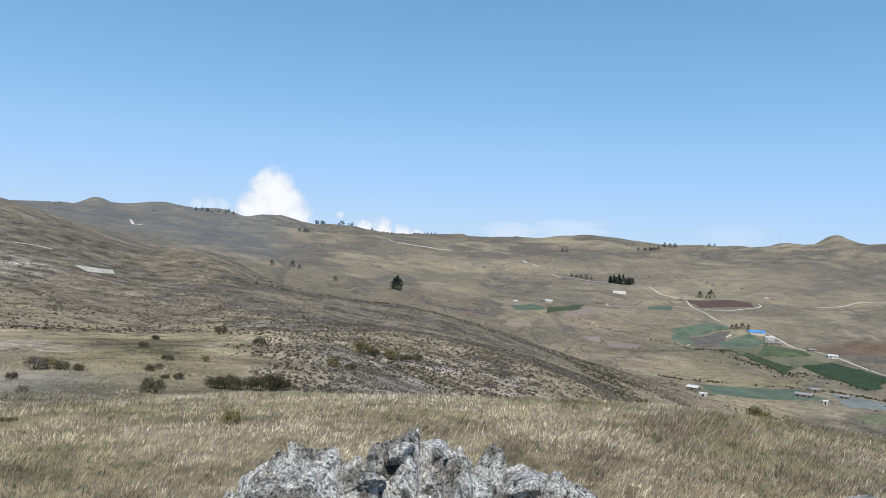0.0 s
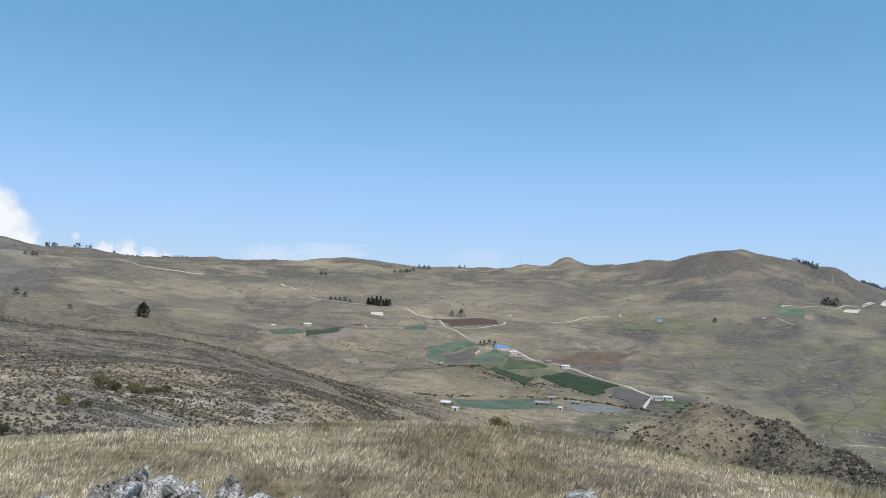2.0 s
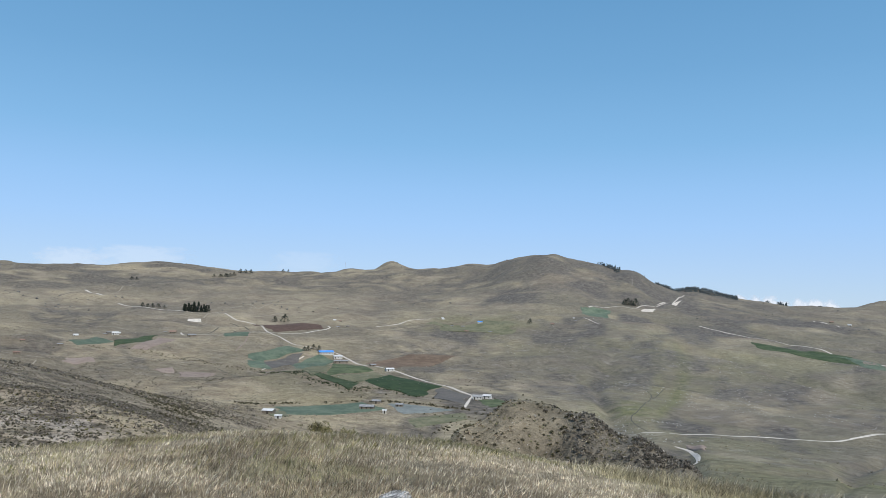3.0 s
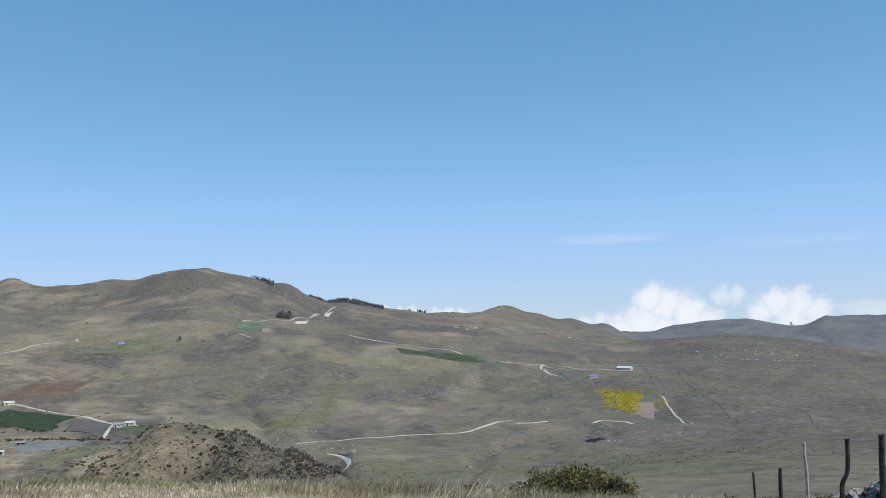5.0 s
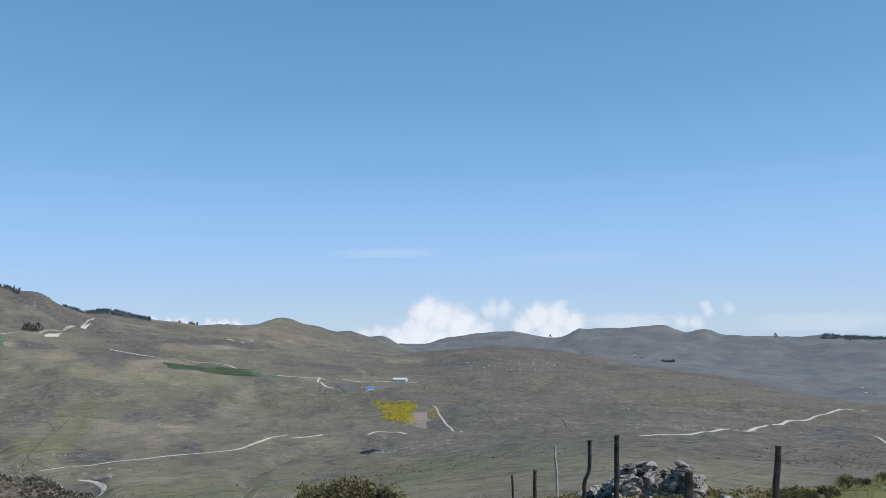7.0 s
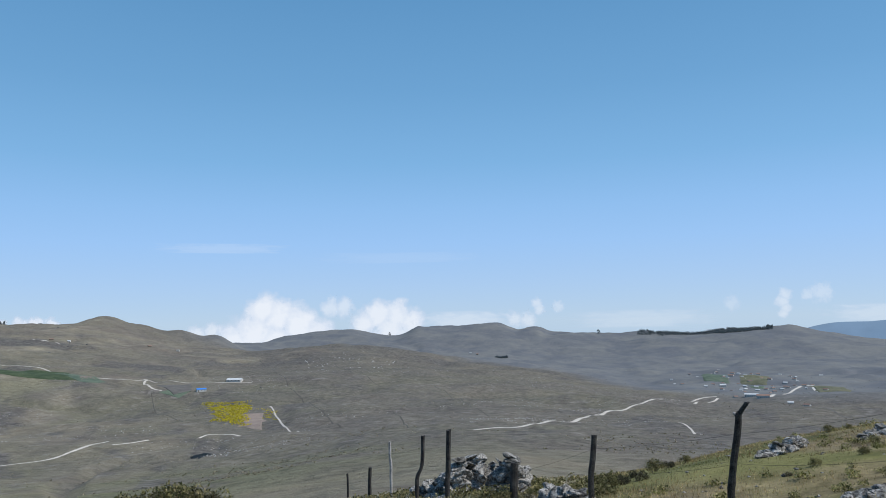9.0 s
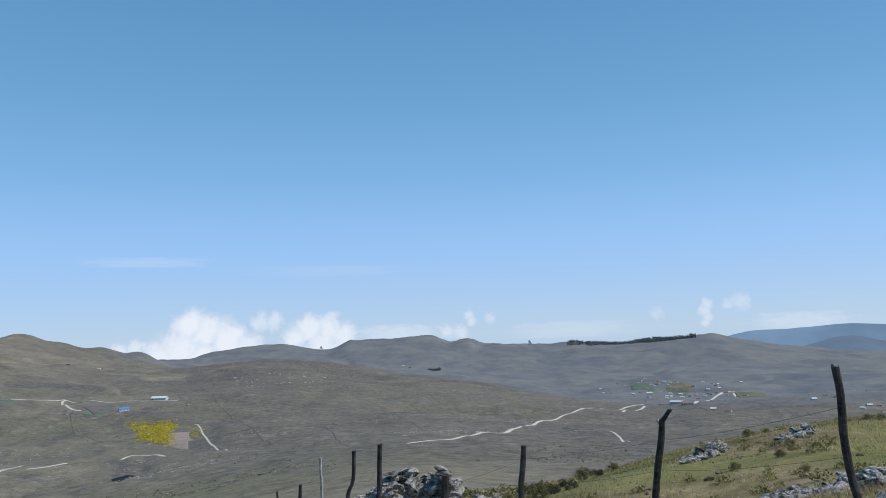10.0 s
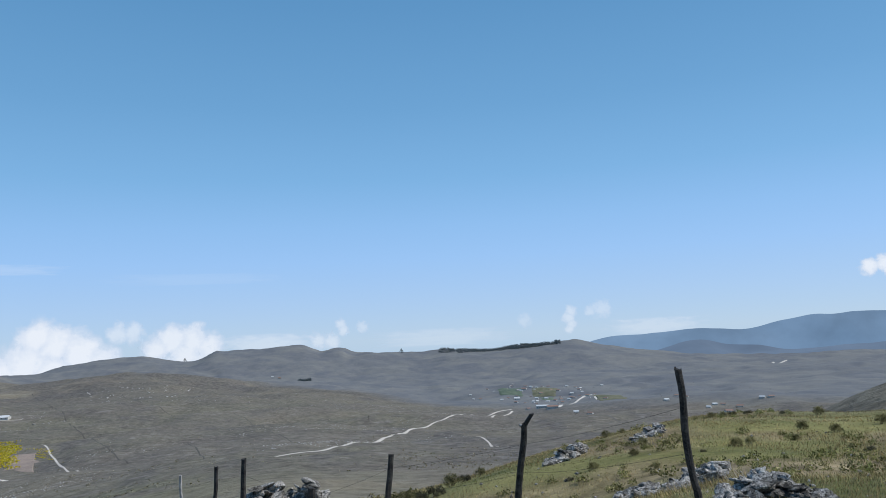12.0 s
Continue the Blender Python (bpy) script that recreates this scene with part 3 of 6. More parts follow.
def build_ground():
    bearings = np.concatenate([np.arange(-45, 146, 0.25), np.arange(146, 315, 3.0)])
    radii = np.concatenate([[0.05], np.geomspace(0.6, 30, 80)[:-1], np.geomspace(30, 250, 110)[:-1], np.geomspace(250, 3500, 320)[:-1], np.geomspace(3500, 4900, 20)])
    a, r = np.meshgrid(np.radians(bearings), radii)
    b = (np.degrees(a) + 125) % 360 - 125
    x, y = r * np.sin(a), r * np.cos(a)
    z = land(x, y)
    nb, nr = len(bearings), len(radii)
    i, j = np.meshgrid(np.arange(nr - 1), np.arange(nb), indexing="ij")
    k = (j + 1) % nb
    quads = np.stack([i * nb + j, i * nb + k, (i + 1) * nb + k, (i + 1) * nb + j], -1).reshape(-1, 4)
    co = np.stack([x, y, z], -1).reshape(-1, 3)
    me = fill_mesh("ground", co, [quads], turf, True)
    n1, n2, n3 = wave(x, y, 40, 21), wave(x, y, 12, 22), wave(x, y, 160, 23)
    soft = lambda v: np.clip(v, 0, 1)
    near = soft((30 - r) / 8)
    left = soft((22 - b) / 14)
    # the plants that grow where: dry grass, green turf, dark heath, bare stony soil; ridge is painted haze
    low = left * soft((r - 90) / 60) * soft((520 - r) / 120)
    dry = (0.55 + 0.45 * soft((22 - r) / 6)) * soft(near * np.maximum(soft((100 - b) / 7), soft((b - 165) / 30)) + soft((-b - 7) / 5 + soft((28 - r) / 6)) * left * soft((75 - r) / 20) * (0.75 + 0.5 * n2) + 0.22 * low * (0.7 + n1))
    green = soft(soft((b - 90) / 10) * soft((190 - b) / 30) * soft((r - 4.5) / 4) * soft((60 - r) / 20) * (0.8 + 0.3 * n2))
    green = np.maximum(green, 0.6 * soft(0.7 + n1) * bump_at(b, r, 57, 330, 14, 120))
    green = np.maximum(green, 0.6 * soft(0.7 + n3) * bump_at(b, r, 40, 560, 9, 130))
    green = np.maximum(green, 0.5 * bump_at(b, r, 47.5, 900, 1.0, 500))
    green = np.maximum(green, 0.8 * soft(0.7 + 0.6 * n1) * bump_at(b, r, 34.5, 1390, 5, 130))
    green = np.maximum(green, 0.35 * soft(0.5 + n1) * bump_at(b, r, 88, 320, 20, 130))
    green = np.maximum(green, 0.12 * soft(n3 * 1.5))
    green = np.maximum(green, 0.6 * bump_at(b, r, 134, 240, 10, 90))
    green = np.maximum(green, 0.3 * soft(0.7 + n2) * soft((b - 30) / 3) * soft((43 - b) / 3) * soft((r - 45) / 8) * soft((92 - r) / 8))
    green = np.maximum(green, 0.55 * soft(0.6 + n2) * bump_at(b, r, -22, 42, 9, 22))
    # greener turf along the drainage of the valley, browner on the spurs
    green = np.maximum(green, 0.55 * soft(0.6 + n1) * bump_at(b, r, 23, 800, 8, 230))
    green = np.maximum(green, 0.95 * soft(0.8 + n2) * bump_at(b, r, 45.5, 680, 3.0, 95))
    green = np.maximum(green, 0.9 * soft(0.75 + 0.8 * wave(x, y, 28, 185)) * bump_at(b, r, 68, 370, 22, 130))
    green = np.maximum(green, 0.9 * soft((1 - np.abs(b - 47.4 - 2.0 * np.sin((r - 640) / 260)) / 1.1)) * soft((r - 600) / 100) * soft((1350 - r) / 250))
    green = np.maximum(green, 0.42 * soft(0.2 + 0.9 * n3 + 0.7 * n1) * soft((b - 34) / 10) * soft((r - 250) / 150) * soft((2000 - r) / 700))
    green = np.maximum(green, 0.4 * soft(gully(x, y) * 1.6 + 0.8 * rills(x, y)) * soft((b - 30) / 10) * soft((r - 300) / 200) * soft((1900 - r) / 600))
    # browner and drier patches on the near green slope
    dry = np.maximum(dry, 0.9 * soft(0.3 + 1.3 * wave(x, y, 5, 160) + 0.7 * wave(x, y, 1.8, 161)) * soft((b - 94) / 6) * soft((60 - r) / 20) * soft((150 - b) / 10))
    heath = left * soft(-0.15 + 1.6 * n1 + 0.9 * n2) * soft((r - 85) / 40) * soft((620 - r) / 200) * 0.85
    heath = np.maximum(0.75 * heath, 0.75 * near_band(x, y) * soft(0.7 + n2))
    heath = np.maximum(heath, left * 0.5 * bump_at(b, r, 2, 150, 15, 30) * soft(0.6 + 1.2 * n2))
    heath = np.maximum(heath, soft((b - 40.5) / 2.5) * soft((53 - b) / 3) * soft((r - 48) / 6) * soft((90 - r) / 8) * 0.55 * soft(0.8 + n2))
    heath = np.maximum(heath, 0.55 * soft(0.3 + n1) * bump_at(b, r, 63, 800, 10, 180))
    heath = np.maximum(heath, 0.5 * soft(n3 * 2 - 0.3) * soft((r - 500) / 200))
    heath = np.maximum(heath, 0.7 * soft(gully(x, y) * 1.5) * soft((r - 560) / 150) * soft(0.7 + n2) * soft((46 - b) / 12))
    heath = np.maximum(heath, 0.9 * bump_at(b, r, 133, 230, 12, 80))
    heath = np.maximum(heath, 0.5 * bump_at(b, r, -6, 50, 9, 17) * soft(0.5 + n2))
    heath = np.maximum(heath, 0.6 * bump_at(b, r, -28, 25, 5, 6))
    heath = np.maximum(heath, 0.8 * soft((b - 44) / 30) * soft((r - 380) / 200) * soft(0.78 + 0.8 * n3 + 0.5 * n1 - 0.7 * green))
    heath = np.maximum(heath, 0.6 * soft(0.6 + n2) * bump_at(b, r, 93, 430, 20, 200))
    heath = np.maximum(heath, 0.35 * bump_at(b, r, 9.5, 200, 8, 60) * soft(0.7 + n2))
    heath = np.maximum(heath, 0.85 * soft((62 - b) / 8) * soft((r - 1650) / 350) * soft(0.55 + 1.1 * n1 + 0.6 * n3))
    heath = np.maximum(heath, 0.8 * soft((-8 - b) / 6) * soft((r - 800) / 400) * soft(0.6 + 1.1 * n1))
    heath = np.maximum(heath, 0.75 * soft(0.8 + 0.6 * n1) * bump_at(b, r, 98, 560, 15, 380))
    # darker heath in the cuts doubles as painted shading of their shape
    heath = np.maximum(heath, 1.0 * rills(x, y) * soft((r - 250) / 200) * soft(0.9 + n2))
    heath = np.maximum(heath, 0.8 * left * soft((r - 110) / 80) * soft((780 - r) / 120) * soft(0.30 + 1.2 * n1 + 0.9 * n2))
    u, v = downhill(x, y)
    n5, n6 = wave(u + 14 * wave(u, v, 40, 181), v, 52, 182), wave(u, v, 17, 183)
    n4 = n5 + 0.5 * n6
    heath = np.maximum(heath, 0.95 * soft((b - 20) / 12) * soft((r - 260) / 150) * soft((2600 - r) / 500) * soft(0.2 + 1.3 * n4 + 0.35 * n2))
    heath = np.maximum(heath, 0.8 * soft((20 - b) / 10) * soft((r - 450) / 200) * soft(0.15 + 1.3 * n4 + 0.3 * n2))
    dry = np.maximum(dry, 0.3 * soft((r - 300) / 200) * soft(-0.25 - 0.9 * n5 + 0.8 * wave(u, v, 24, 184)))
    heath = np.maximum(heath, (0.42 + 0.28 * soft((b - 68) / 8)) * soft((b - 52) / 14) * soft((r - 230) / 150) * soft((1900 - r) / 300))
    heath = np.maximum(heath, 0.55 * left * soft((r - 170) / 60) * soft((540 - r) / 80))
    heath = heath * (1 - 0.5 * green * soft((b - 30) / 10))
    bare = soft(n1 * 0.8 + n2 * 1.3 - 0.55) * left * soft((r - 24) / 8) * soft((220 - r) / 60)
    bare = np.maximum(bare, soft(0.45 + 1.1 * n2) * bump_at(b, r, -3.2, 46, 5.0, 13))
    bare = np.maximum(bare, soft(0.75 + 1.2 * wave(x, y, 9, 142)) * bump_at(b, r, -1.6, 52, 4.5, 24))
    bare = np.maximum(bare, 0.9 * soft(0.45 + 1.3 * wave(x, y, 11, 143)) * bump_at(b, r, 0.5, 120, 7, 34))
    bare = np.maximum(bare, soft(0.7 + n2) * bump_at(b, r, 5.6, 137, 3.2, 9))
    bare = np.maximum(bare, 0.4 * soft(0.5 + n2) * bump_at(b, r, -27, 26, 3.0, 4))
    bare = np.maximum(bare, 0.35 * soft(n2 * 1.6 - 0.9) * soft((r - 300) / 200) * soft((1800 - r) / 600))
    bare = np.maximum(bare, soft(0.3 + n2) * bump_at(b, r, -29.5, 275, 2.0, 20))
    bare = np.maximum(bare, 0.8 * soft(0.5 + n2) * bump_at(b, r, 120.0, 11.8, 3.0, 1.6))
    # where the painted haze sets in, by bearing and distance
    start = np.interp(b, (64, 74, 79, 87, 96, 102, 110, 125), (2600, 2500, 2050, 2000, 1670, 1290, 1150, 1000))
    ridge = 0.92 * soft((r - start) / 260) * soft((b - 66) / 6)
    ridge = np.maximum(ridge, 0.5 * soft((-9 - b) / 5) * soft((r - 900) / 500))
    upland = soft((46 - b) / 22) * soft((r - 30) / 20) * (0.45 + 0.55 * soft((1500 - r) / 900))
    close = soft((45 - r) / 15)
    fine = 0.3 + 0.7 * soft((650 - r) / 400)
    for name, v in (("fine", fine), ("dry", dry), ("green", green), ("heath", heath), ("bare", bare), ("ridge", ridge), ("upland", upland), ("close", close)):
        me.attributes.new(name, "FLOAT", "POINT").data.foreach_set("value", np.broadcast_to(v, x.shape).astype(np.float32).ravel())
    return new("ground", me), BVHTree.FromPolygons(co.tolist(), quads.tolist())


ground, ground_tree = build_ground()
tagged(ground, "dry grassy highland slopes falling into a wide farmed valley", "ground", kind="structure")


def drop(x, y):
    """The point of the ground under or over (x, y)."""
    hit = ground_tree.ray_cast(Vector((x, y, 900)), Vector((0, 0, -1)))[0]
    return hit if hit else Vector((x, y, float(land(x, y))))


def drop_at(bearing, distance):
    return drop(*spot(bearing, distance))


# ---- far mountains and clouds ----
# distance haze painted on: a blue base colour plus a blue glow
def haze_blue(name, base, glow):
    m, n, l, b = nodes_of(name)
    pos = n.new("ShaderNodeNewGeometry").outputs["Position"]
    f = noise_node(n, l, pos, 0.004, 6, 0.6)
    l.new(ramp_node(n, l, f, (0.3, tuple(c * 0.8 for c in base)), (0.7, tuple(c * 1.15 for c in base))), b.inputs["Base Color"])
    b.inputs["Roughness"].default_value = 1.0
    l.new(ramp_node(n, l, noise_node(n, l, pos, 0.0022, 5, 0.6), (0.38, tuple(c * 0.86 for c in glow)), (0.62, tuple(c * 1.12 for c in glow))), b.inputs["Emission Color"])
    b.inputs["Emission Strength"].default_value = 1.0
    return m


def far_range(name, label, near_r, crest_r, tops, start, end, mat, seed):
    """A range so far off that it only shows as a blue outline. tops: bearing and rise in degrees along the crest."""
    b = np.arange(start, end, 0.12)
    crest = np.interp(b, [t[0] for t in tops], [t[1] for t in tops])
    for _ in range(3):
        crest = np.convolve(np.pad(crest, 3, "edge"), np.ones(7) / 7, "valid")
    steps = np.linspace(0, 1, 26)
    bb, ss = np.meshgrid(b, steps)
    r = near_r + (crest_r - near_r) * ss
    x, y = r * np.sin(np.radians(bb)), r * np.cos(np.radians(bb))
    low = -3.6
    el = low + (crest[None, :] - low) * ss ** 0.8
    z = EYE + r * np.tan(np.radians(el)) + np.sin(ss * math.pi) * 45 * wave(x, y, 260, seed) + 9 * wave(x, y, 150, seed + 2) * ss + 3.0 * wave(x, y, 90, seed + 1) * ss
    nb = len(b)
    i, j = np.meshgrid(np.arange(len(steps) - 1), np.arange(nb - 1), indexing="ij")
    quads = np.stack([i * nb + j, i * nb + j + 1, (i + 1) * nb + j + 1, (i + 1) * nb + j], -1).reshape(-1, 4)
    me = fill_mesh(name, np.stack([x, y, z], -1).reshape(-1, 3), [quads], mat, True)
    return tagged(new(name, me), label, "mountain range", kind="structure")


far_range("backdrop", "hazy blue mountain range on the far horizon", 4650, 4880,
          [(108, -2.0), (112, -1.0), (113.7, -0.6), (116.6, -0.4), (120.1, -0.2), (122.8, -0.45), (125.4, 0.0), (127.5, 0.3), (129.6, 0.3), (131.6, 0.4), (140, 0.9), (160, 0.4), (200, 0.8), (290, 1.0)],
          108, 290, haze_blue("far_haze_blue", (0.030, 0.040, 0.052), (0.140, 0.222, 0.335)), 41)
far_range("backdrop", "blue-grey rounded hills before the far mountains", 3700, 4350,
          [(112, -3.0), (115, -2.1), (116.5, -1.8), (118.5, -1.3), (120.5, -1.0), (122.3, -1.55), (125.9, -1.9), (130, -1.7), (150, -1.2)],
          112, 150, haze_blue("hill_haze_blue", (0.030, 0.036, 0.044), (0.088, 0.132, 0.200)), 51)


def cloud(bearing, rise, wide, high, density, puffs, ragged=1.0, aspect=None, distance=4890):
    """A far cloud: a soft-edged sheet of vapour, heaped up of puffs (across, up, radius; in units of its height) and frayed by noise."""
    m = bpy.data.materials.new("cloud_vapour")
    m.use_nodes = True
    n, l = m.node_tree.nodes, m.node_tree.links
    n.clear()
    uv = n.new("ShaderNodeTexCoord").outputs["UV"]
    stretch = n.new("ShaderNodeMapping")
    stretch.inputs["Scale"].default_value = (aspect or wide / high, 1, 1)
    l.new(uv, stretch.inputs["Vector"])
    shift = n.new("ShaderNodeMapping")
    shift.inputs["Location"].default_value = (bearing * 1.7, rise * 3.1, 0)
    l.new(stretch.outputs["Vector"], shift.inputs["Vector"])
    f = noise_node(n, l, shift.outputs["Vector"], 3.2 * ragged, 8, 0.6, 0.15)
    body = None
    for u, v, r in puffs:
        d = n.new("ShaderNodeVectorMath")
        d.operation, d.inputs[1].default_value = "DISTANCE", (u, v, 0)
        l.new(stretch.outputs["Vector"], d.inputs[0])
        one = math_node(n, l, "SUBTRACT", 1.0, math_node(n, l, "DIVIDE", d.outputs["Value"], r))
        body = one if body is None else math_node(n, l, "MAXIMUM", body, one)
    body = math_node(n, l, "ADD", body, math_node(n, l, "MULTIPLY", math_node(n, l, "SUBTRACT", f, 0.5), 1.4))
    alpha = ramp_node(n, l, body, (0.02, GREY(0)), (0.14, GREY(0.38 * density)), (0.42, GREY(density)))
    sep = n.new("ShaderNodeSeparateXYZ")
    l.new(uv, sep.inputs["Vector"])
    for axis in ("X", "Y"):
        off = math_node(n, l, "ABSOLUTE", math_node(n, l, "SUBTRACT", sep.outputs[axis], 0.5))
        edge = n.new("ShaderNodeMapRange")
        edge.inputs["From Min"].default_value, edge.inputs["From Max"].default_value = 0.5, 0.38
        l.new(off, edge.inputs["Value"])
        alpha = math_node(n, l, "MULTIPLY", alpha, edge.outputs["Result"])
    # sunlit white and bluish shading are painted tones that glow by themselves
    lit = noise_node(n, l, shift.outputs["Vector"], 5.5, 6, 0.6)
    col = ramp_node(n, l, math_node(n, l, "ADD", math_node(n, l, "MULTIPLY", body, 0.6), math_node(n, l, "MULTIPLY", lit, 0.5)), (0.2, srgb(196, 212, 234)), (0.7, srgb(238, 242, 248)))
    glow = n.new("ShaderNodeEmission")
    l.new(col, glow.inputs["Color"])
    clear = n.new("ShaderNodeBsdfTransparent")
    mx = n.new("ShaderNodeMixShader")
    l.new(alpha, mx.inputs["Fac"])
    l.new(clear.outputs["BSDF"], mx.inputs[1])
    l.new(glow.outputs["Emission"], mx.inputs[2])
    out = n.new("ShaderNodeOutputMaterial")
    l.new(mx.outputs["Shader"], out.inputs["Surface"])
    me = bpy.data.meshes.new("cloud")
    co, uvs, k = [], [], 8
    for j in range(k + 1):
        for i in range(k + 1):
            a, e = radians(bearing + wide * (i / k - 0.5)), radians(rise + high * (j / k - 0.5))
            co.append((distance * math.sin(a), distance * math.cos(a), EYE + distance * math.tan(e)))
            uvs.append((i / k, j / k))
    faces = [(j * (k + 1) + i, j * (k + 1) + i + 1, (j + 1) * (k + 1) + i + 1, (j + 1) * (k + 1) + i) for j in range(k) for i in range(k)]
    me.from_pydata(co, [], faces)
    layer = me.uv_layers.new()
    for lp in me.loops:
        layer.data[lp.index].uv = uvs[lp.vertex_index]
    me.materials.append(m)
    ob = tagged(new("backdrop", me), "white fair-weather cloud low over the horizon", "cloud", kind="structure")
    ob.visible_shadow = False
    return ob


WISP = [(1.0, 0.5, 0.42), (0.55, 0.45, 0.25)]
# bearing, rise, width and height in degrees, density, puffs
cloud(-12.8, 4.0, 8.0, 6.0, 1.0, [(0.62, 0.62, 0.34), (0.72, 0.40, 0.40), (0.50, 0.38, 0.34), (0.36, 0.33, 0.22), (0.9, 0.3, 0.25)])
cloud(-17.5, 3.4, 5.0, 1.8, 0.35, [(1.4, 0.4, 0.4), (0.9, 0.4, 0.35), (1.9, 0.4, 0.4)], 1.2)
cloud(-4.6, 2.3, 7.5, 2.4, 0.95, [(0.9, 0.42, 0.40), (1.5, 0.45, 0.42), (2.1, 0.36, 0.36), (2.6, 0.3, 0.3)])
cloud(-7.9, 3.15, 2.8, 1.2, 0.5, [(1.1, 0.5, 0.3)], 1.3)
cloud(5.0, 2.6, 6, 1.6, 0.3, [(1.0, 0.4, 0.8)], 1.5, 2.0)
cloud(9.5, 2.9, 9, 1.7, 0.25, [(1.0, 0.5, 0.8)], 1.5, 2.0)
cloud(21.0, 2.9, 7, 1.8, 0.12, [(1.0, 0.5, 0.8)], 1.5, 2.0)
cloud(54.4, 0.55, 5.0, 1.6, 0.9, [(0.8, 0.5, 0.42), (1.4, 0.45, 0.42), (2.0, 0.5, 0.42), (2.5, 0.4, 0.35)])
cloud(58.0, 0.35, 4.5, 1.6, 0.9, [(0.8, 0.5, 0.42), (1.4, 0.5, 0.45), (2.0, 0.45, 0.4)])
cloud(74.0, 0.2, 11.0, 5.4, 1.0, [(0.82, 0.66, 0.30), (1.0, 0.56, 0.38), (1.28, 0.46, 0.40), (0.72, 0.36, 0.40), (0.42, 0.28, 0.28), (1.55, 0.32, 0.32), (1.0, 0.2, 0.5)])
cloud(78.4, 1.3, 4.0, 2.6, 0.55, [(0.6, 0.5, 0.36), (0.95, 0.5, 0.36)], 1.1)
cloud(82.3, 0.35, 8.0, 4.0, 0.9, [(0.8, 0.55, 0.38), (1.15, 0.56, 0.38), (0.55, 0.42, 0.34), (1.4, 0.42, 0.34), (1.0, 0.25, 0.5)])
cloud(69.0, -0.5, 5.0, 2.2, 0.7, [(0.8, 0.5, 0.38), (1.3, 0.55, 0.4), (1.8, 0.4, 0.35)])
cloud(88.0, 0.1, 10.0, 1.6, 0.4, [(1.0, 0.45, 0.8)], 1.4, 2.0)
cloud(92.5, 0.15, 5.0, 2.0, 0.5, [(0.9, 0.5, 0.38), (1.4, 0.45, 0.4)], 1.2)
cloud(93.6, 1.05, 2.3, 2.3, 0.5, [(0.45, 0.62, 0.22), (0.55, 0.42, 0.22)], 1.9)
cloud(95.1, 1.05, 2.4, 1.7, 0.35, [(0.7, 0.5, 0.32)], 1.9)
cloud(107.4, 0.95, 3.2, 1.8, 0.25, [(0.9, 0.5, 0.36)], 1.8)
cloud(110.8, 0.9, 2.8, 3.6, 0.5, [(0.42, 0.66, 0.15), (0.36, 0.52, 0.16), (0.41, 0.40, 0.14), (0.38, 0.30, 0.12)], 2.2)
cloud(113.1, 1.55, 3.8, 2.0, 0.35, WISP, 1.8)
cloud(131.9, 3.4, 4.8, 2.0, 0.95, [(0.8, 0.45, 0.36), (1.3, 0.52, 0.42), (1.8, 0.5, 0.42)])
cloud(70.0, 5.75, 13.0, 0.8, 0.16, [(1.0, 0.5, 0.75)], 1.0, 2.0)
cloud(83.0, 5.0, 18.0, 0.9, 0.07, [(1.0, 0.5, 0.75)], 1.0, 2.0)
cloud(101, 0.0, 14.0, 1.4, 0.22, [(1.0, 0.45, 0.8)], 1.4, 2.0)
cloud(117, 0.1, 10.0, 1.3, 0.3, [(1.0, 0.45, 0.8)], 1.4, 2.0)


# ---- roads, tracks and fields ----
def road(bearings, width, label, mat=None, lift=0.12):
    """A dirt road draped over the land, with worn uneven edges."""
    pts = [Vector((*spot(*b), 0)) for b in bearings]
    fine = []
    for k in range(len(pts) - 1):
        p0, p1, p2, p3 = pts[max(k - 1, 0)], pts[k], pts[k + 1], pts[min(k + 2, len(pts) - 1)]
        steps = max(2, int((p2 - p1).length / 6))
        fine += [spline(p0, p1, p2, p3, s / steps) for s in range(steps)]
    fine.append(pts[-1])
    co, faces = [], []
    for k, p in enumerate(fine):
        d = (fine[min(k + 1, len(fine) - 1)] - fine[max(k - 1, 0)]).normalized()
        side = Vector((d.y, -d.x, 0))
        w = 0.56 * width * (0.5 + 0.12 * float(wave(p.x, p.y, 14, 31)))
        for s in (-1, -0.45, 0, 0.45, 1):
            q = drop(p.x + side.x * w * s, p.y + side.y * w * s)
            co.append((q.x, q.y, q.z + (lift if abs(s) < 0.9 else 0.0) + 0.03))
    n = 5
    for k in range(len(fine) - 1):
        faces += [(k * n + i, k * n + i + 1, (k + 1) * n + i + 1, (k + 1) * n + i) for i in range(n - 1)]
    me = bpy.data.meshes.new("road")
    me.from_pydata(co, [], faces)
    me.materials.append(mat or dirt)
    me.shade_smooth()
    return tagged(new("road", me), label, "road", kind="structure")


PALE_ROAD = "pale unpaved road winding through the farmed valley"
PALE_TRACK = "narrow pale dirt track across the slope"
road([(14.28, 1482), (14.9, 1486), (16.02, 1375), (17.10, 1349), (17.76, 1319), (18.64, 1189), (19.73, 1115), (20.61, 1063), (21.47, 1051), (22.55, 1046), (23.62, 1037), (24.48, 1003), (24.91, 981),
      (25.98, 931), (27.04, 873), (28.09, 839), (29.76, 793), (31.81, 745), (33.03, 708), (34.03, 683)], 6.0, PALE_ROAD)
road([(34.03, 683), (35.02, 674), (36.19, 658), (37.31, 636)], 5.0, PALE_ROAD)
road([(34.03, 683), (33.75, 654), (33.41, 601)], 4.5, PALE_TRACK)
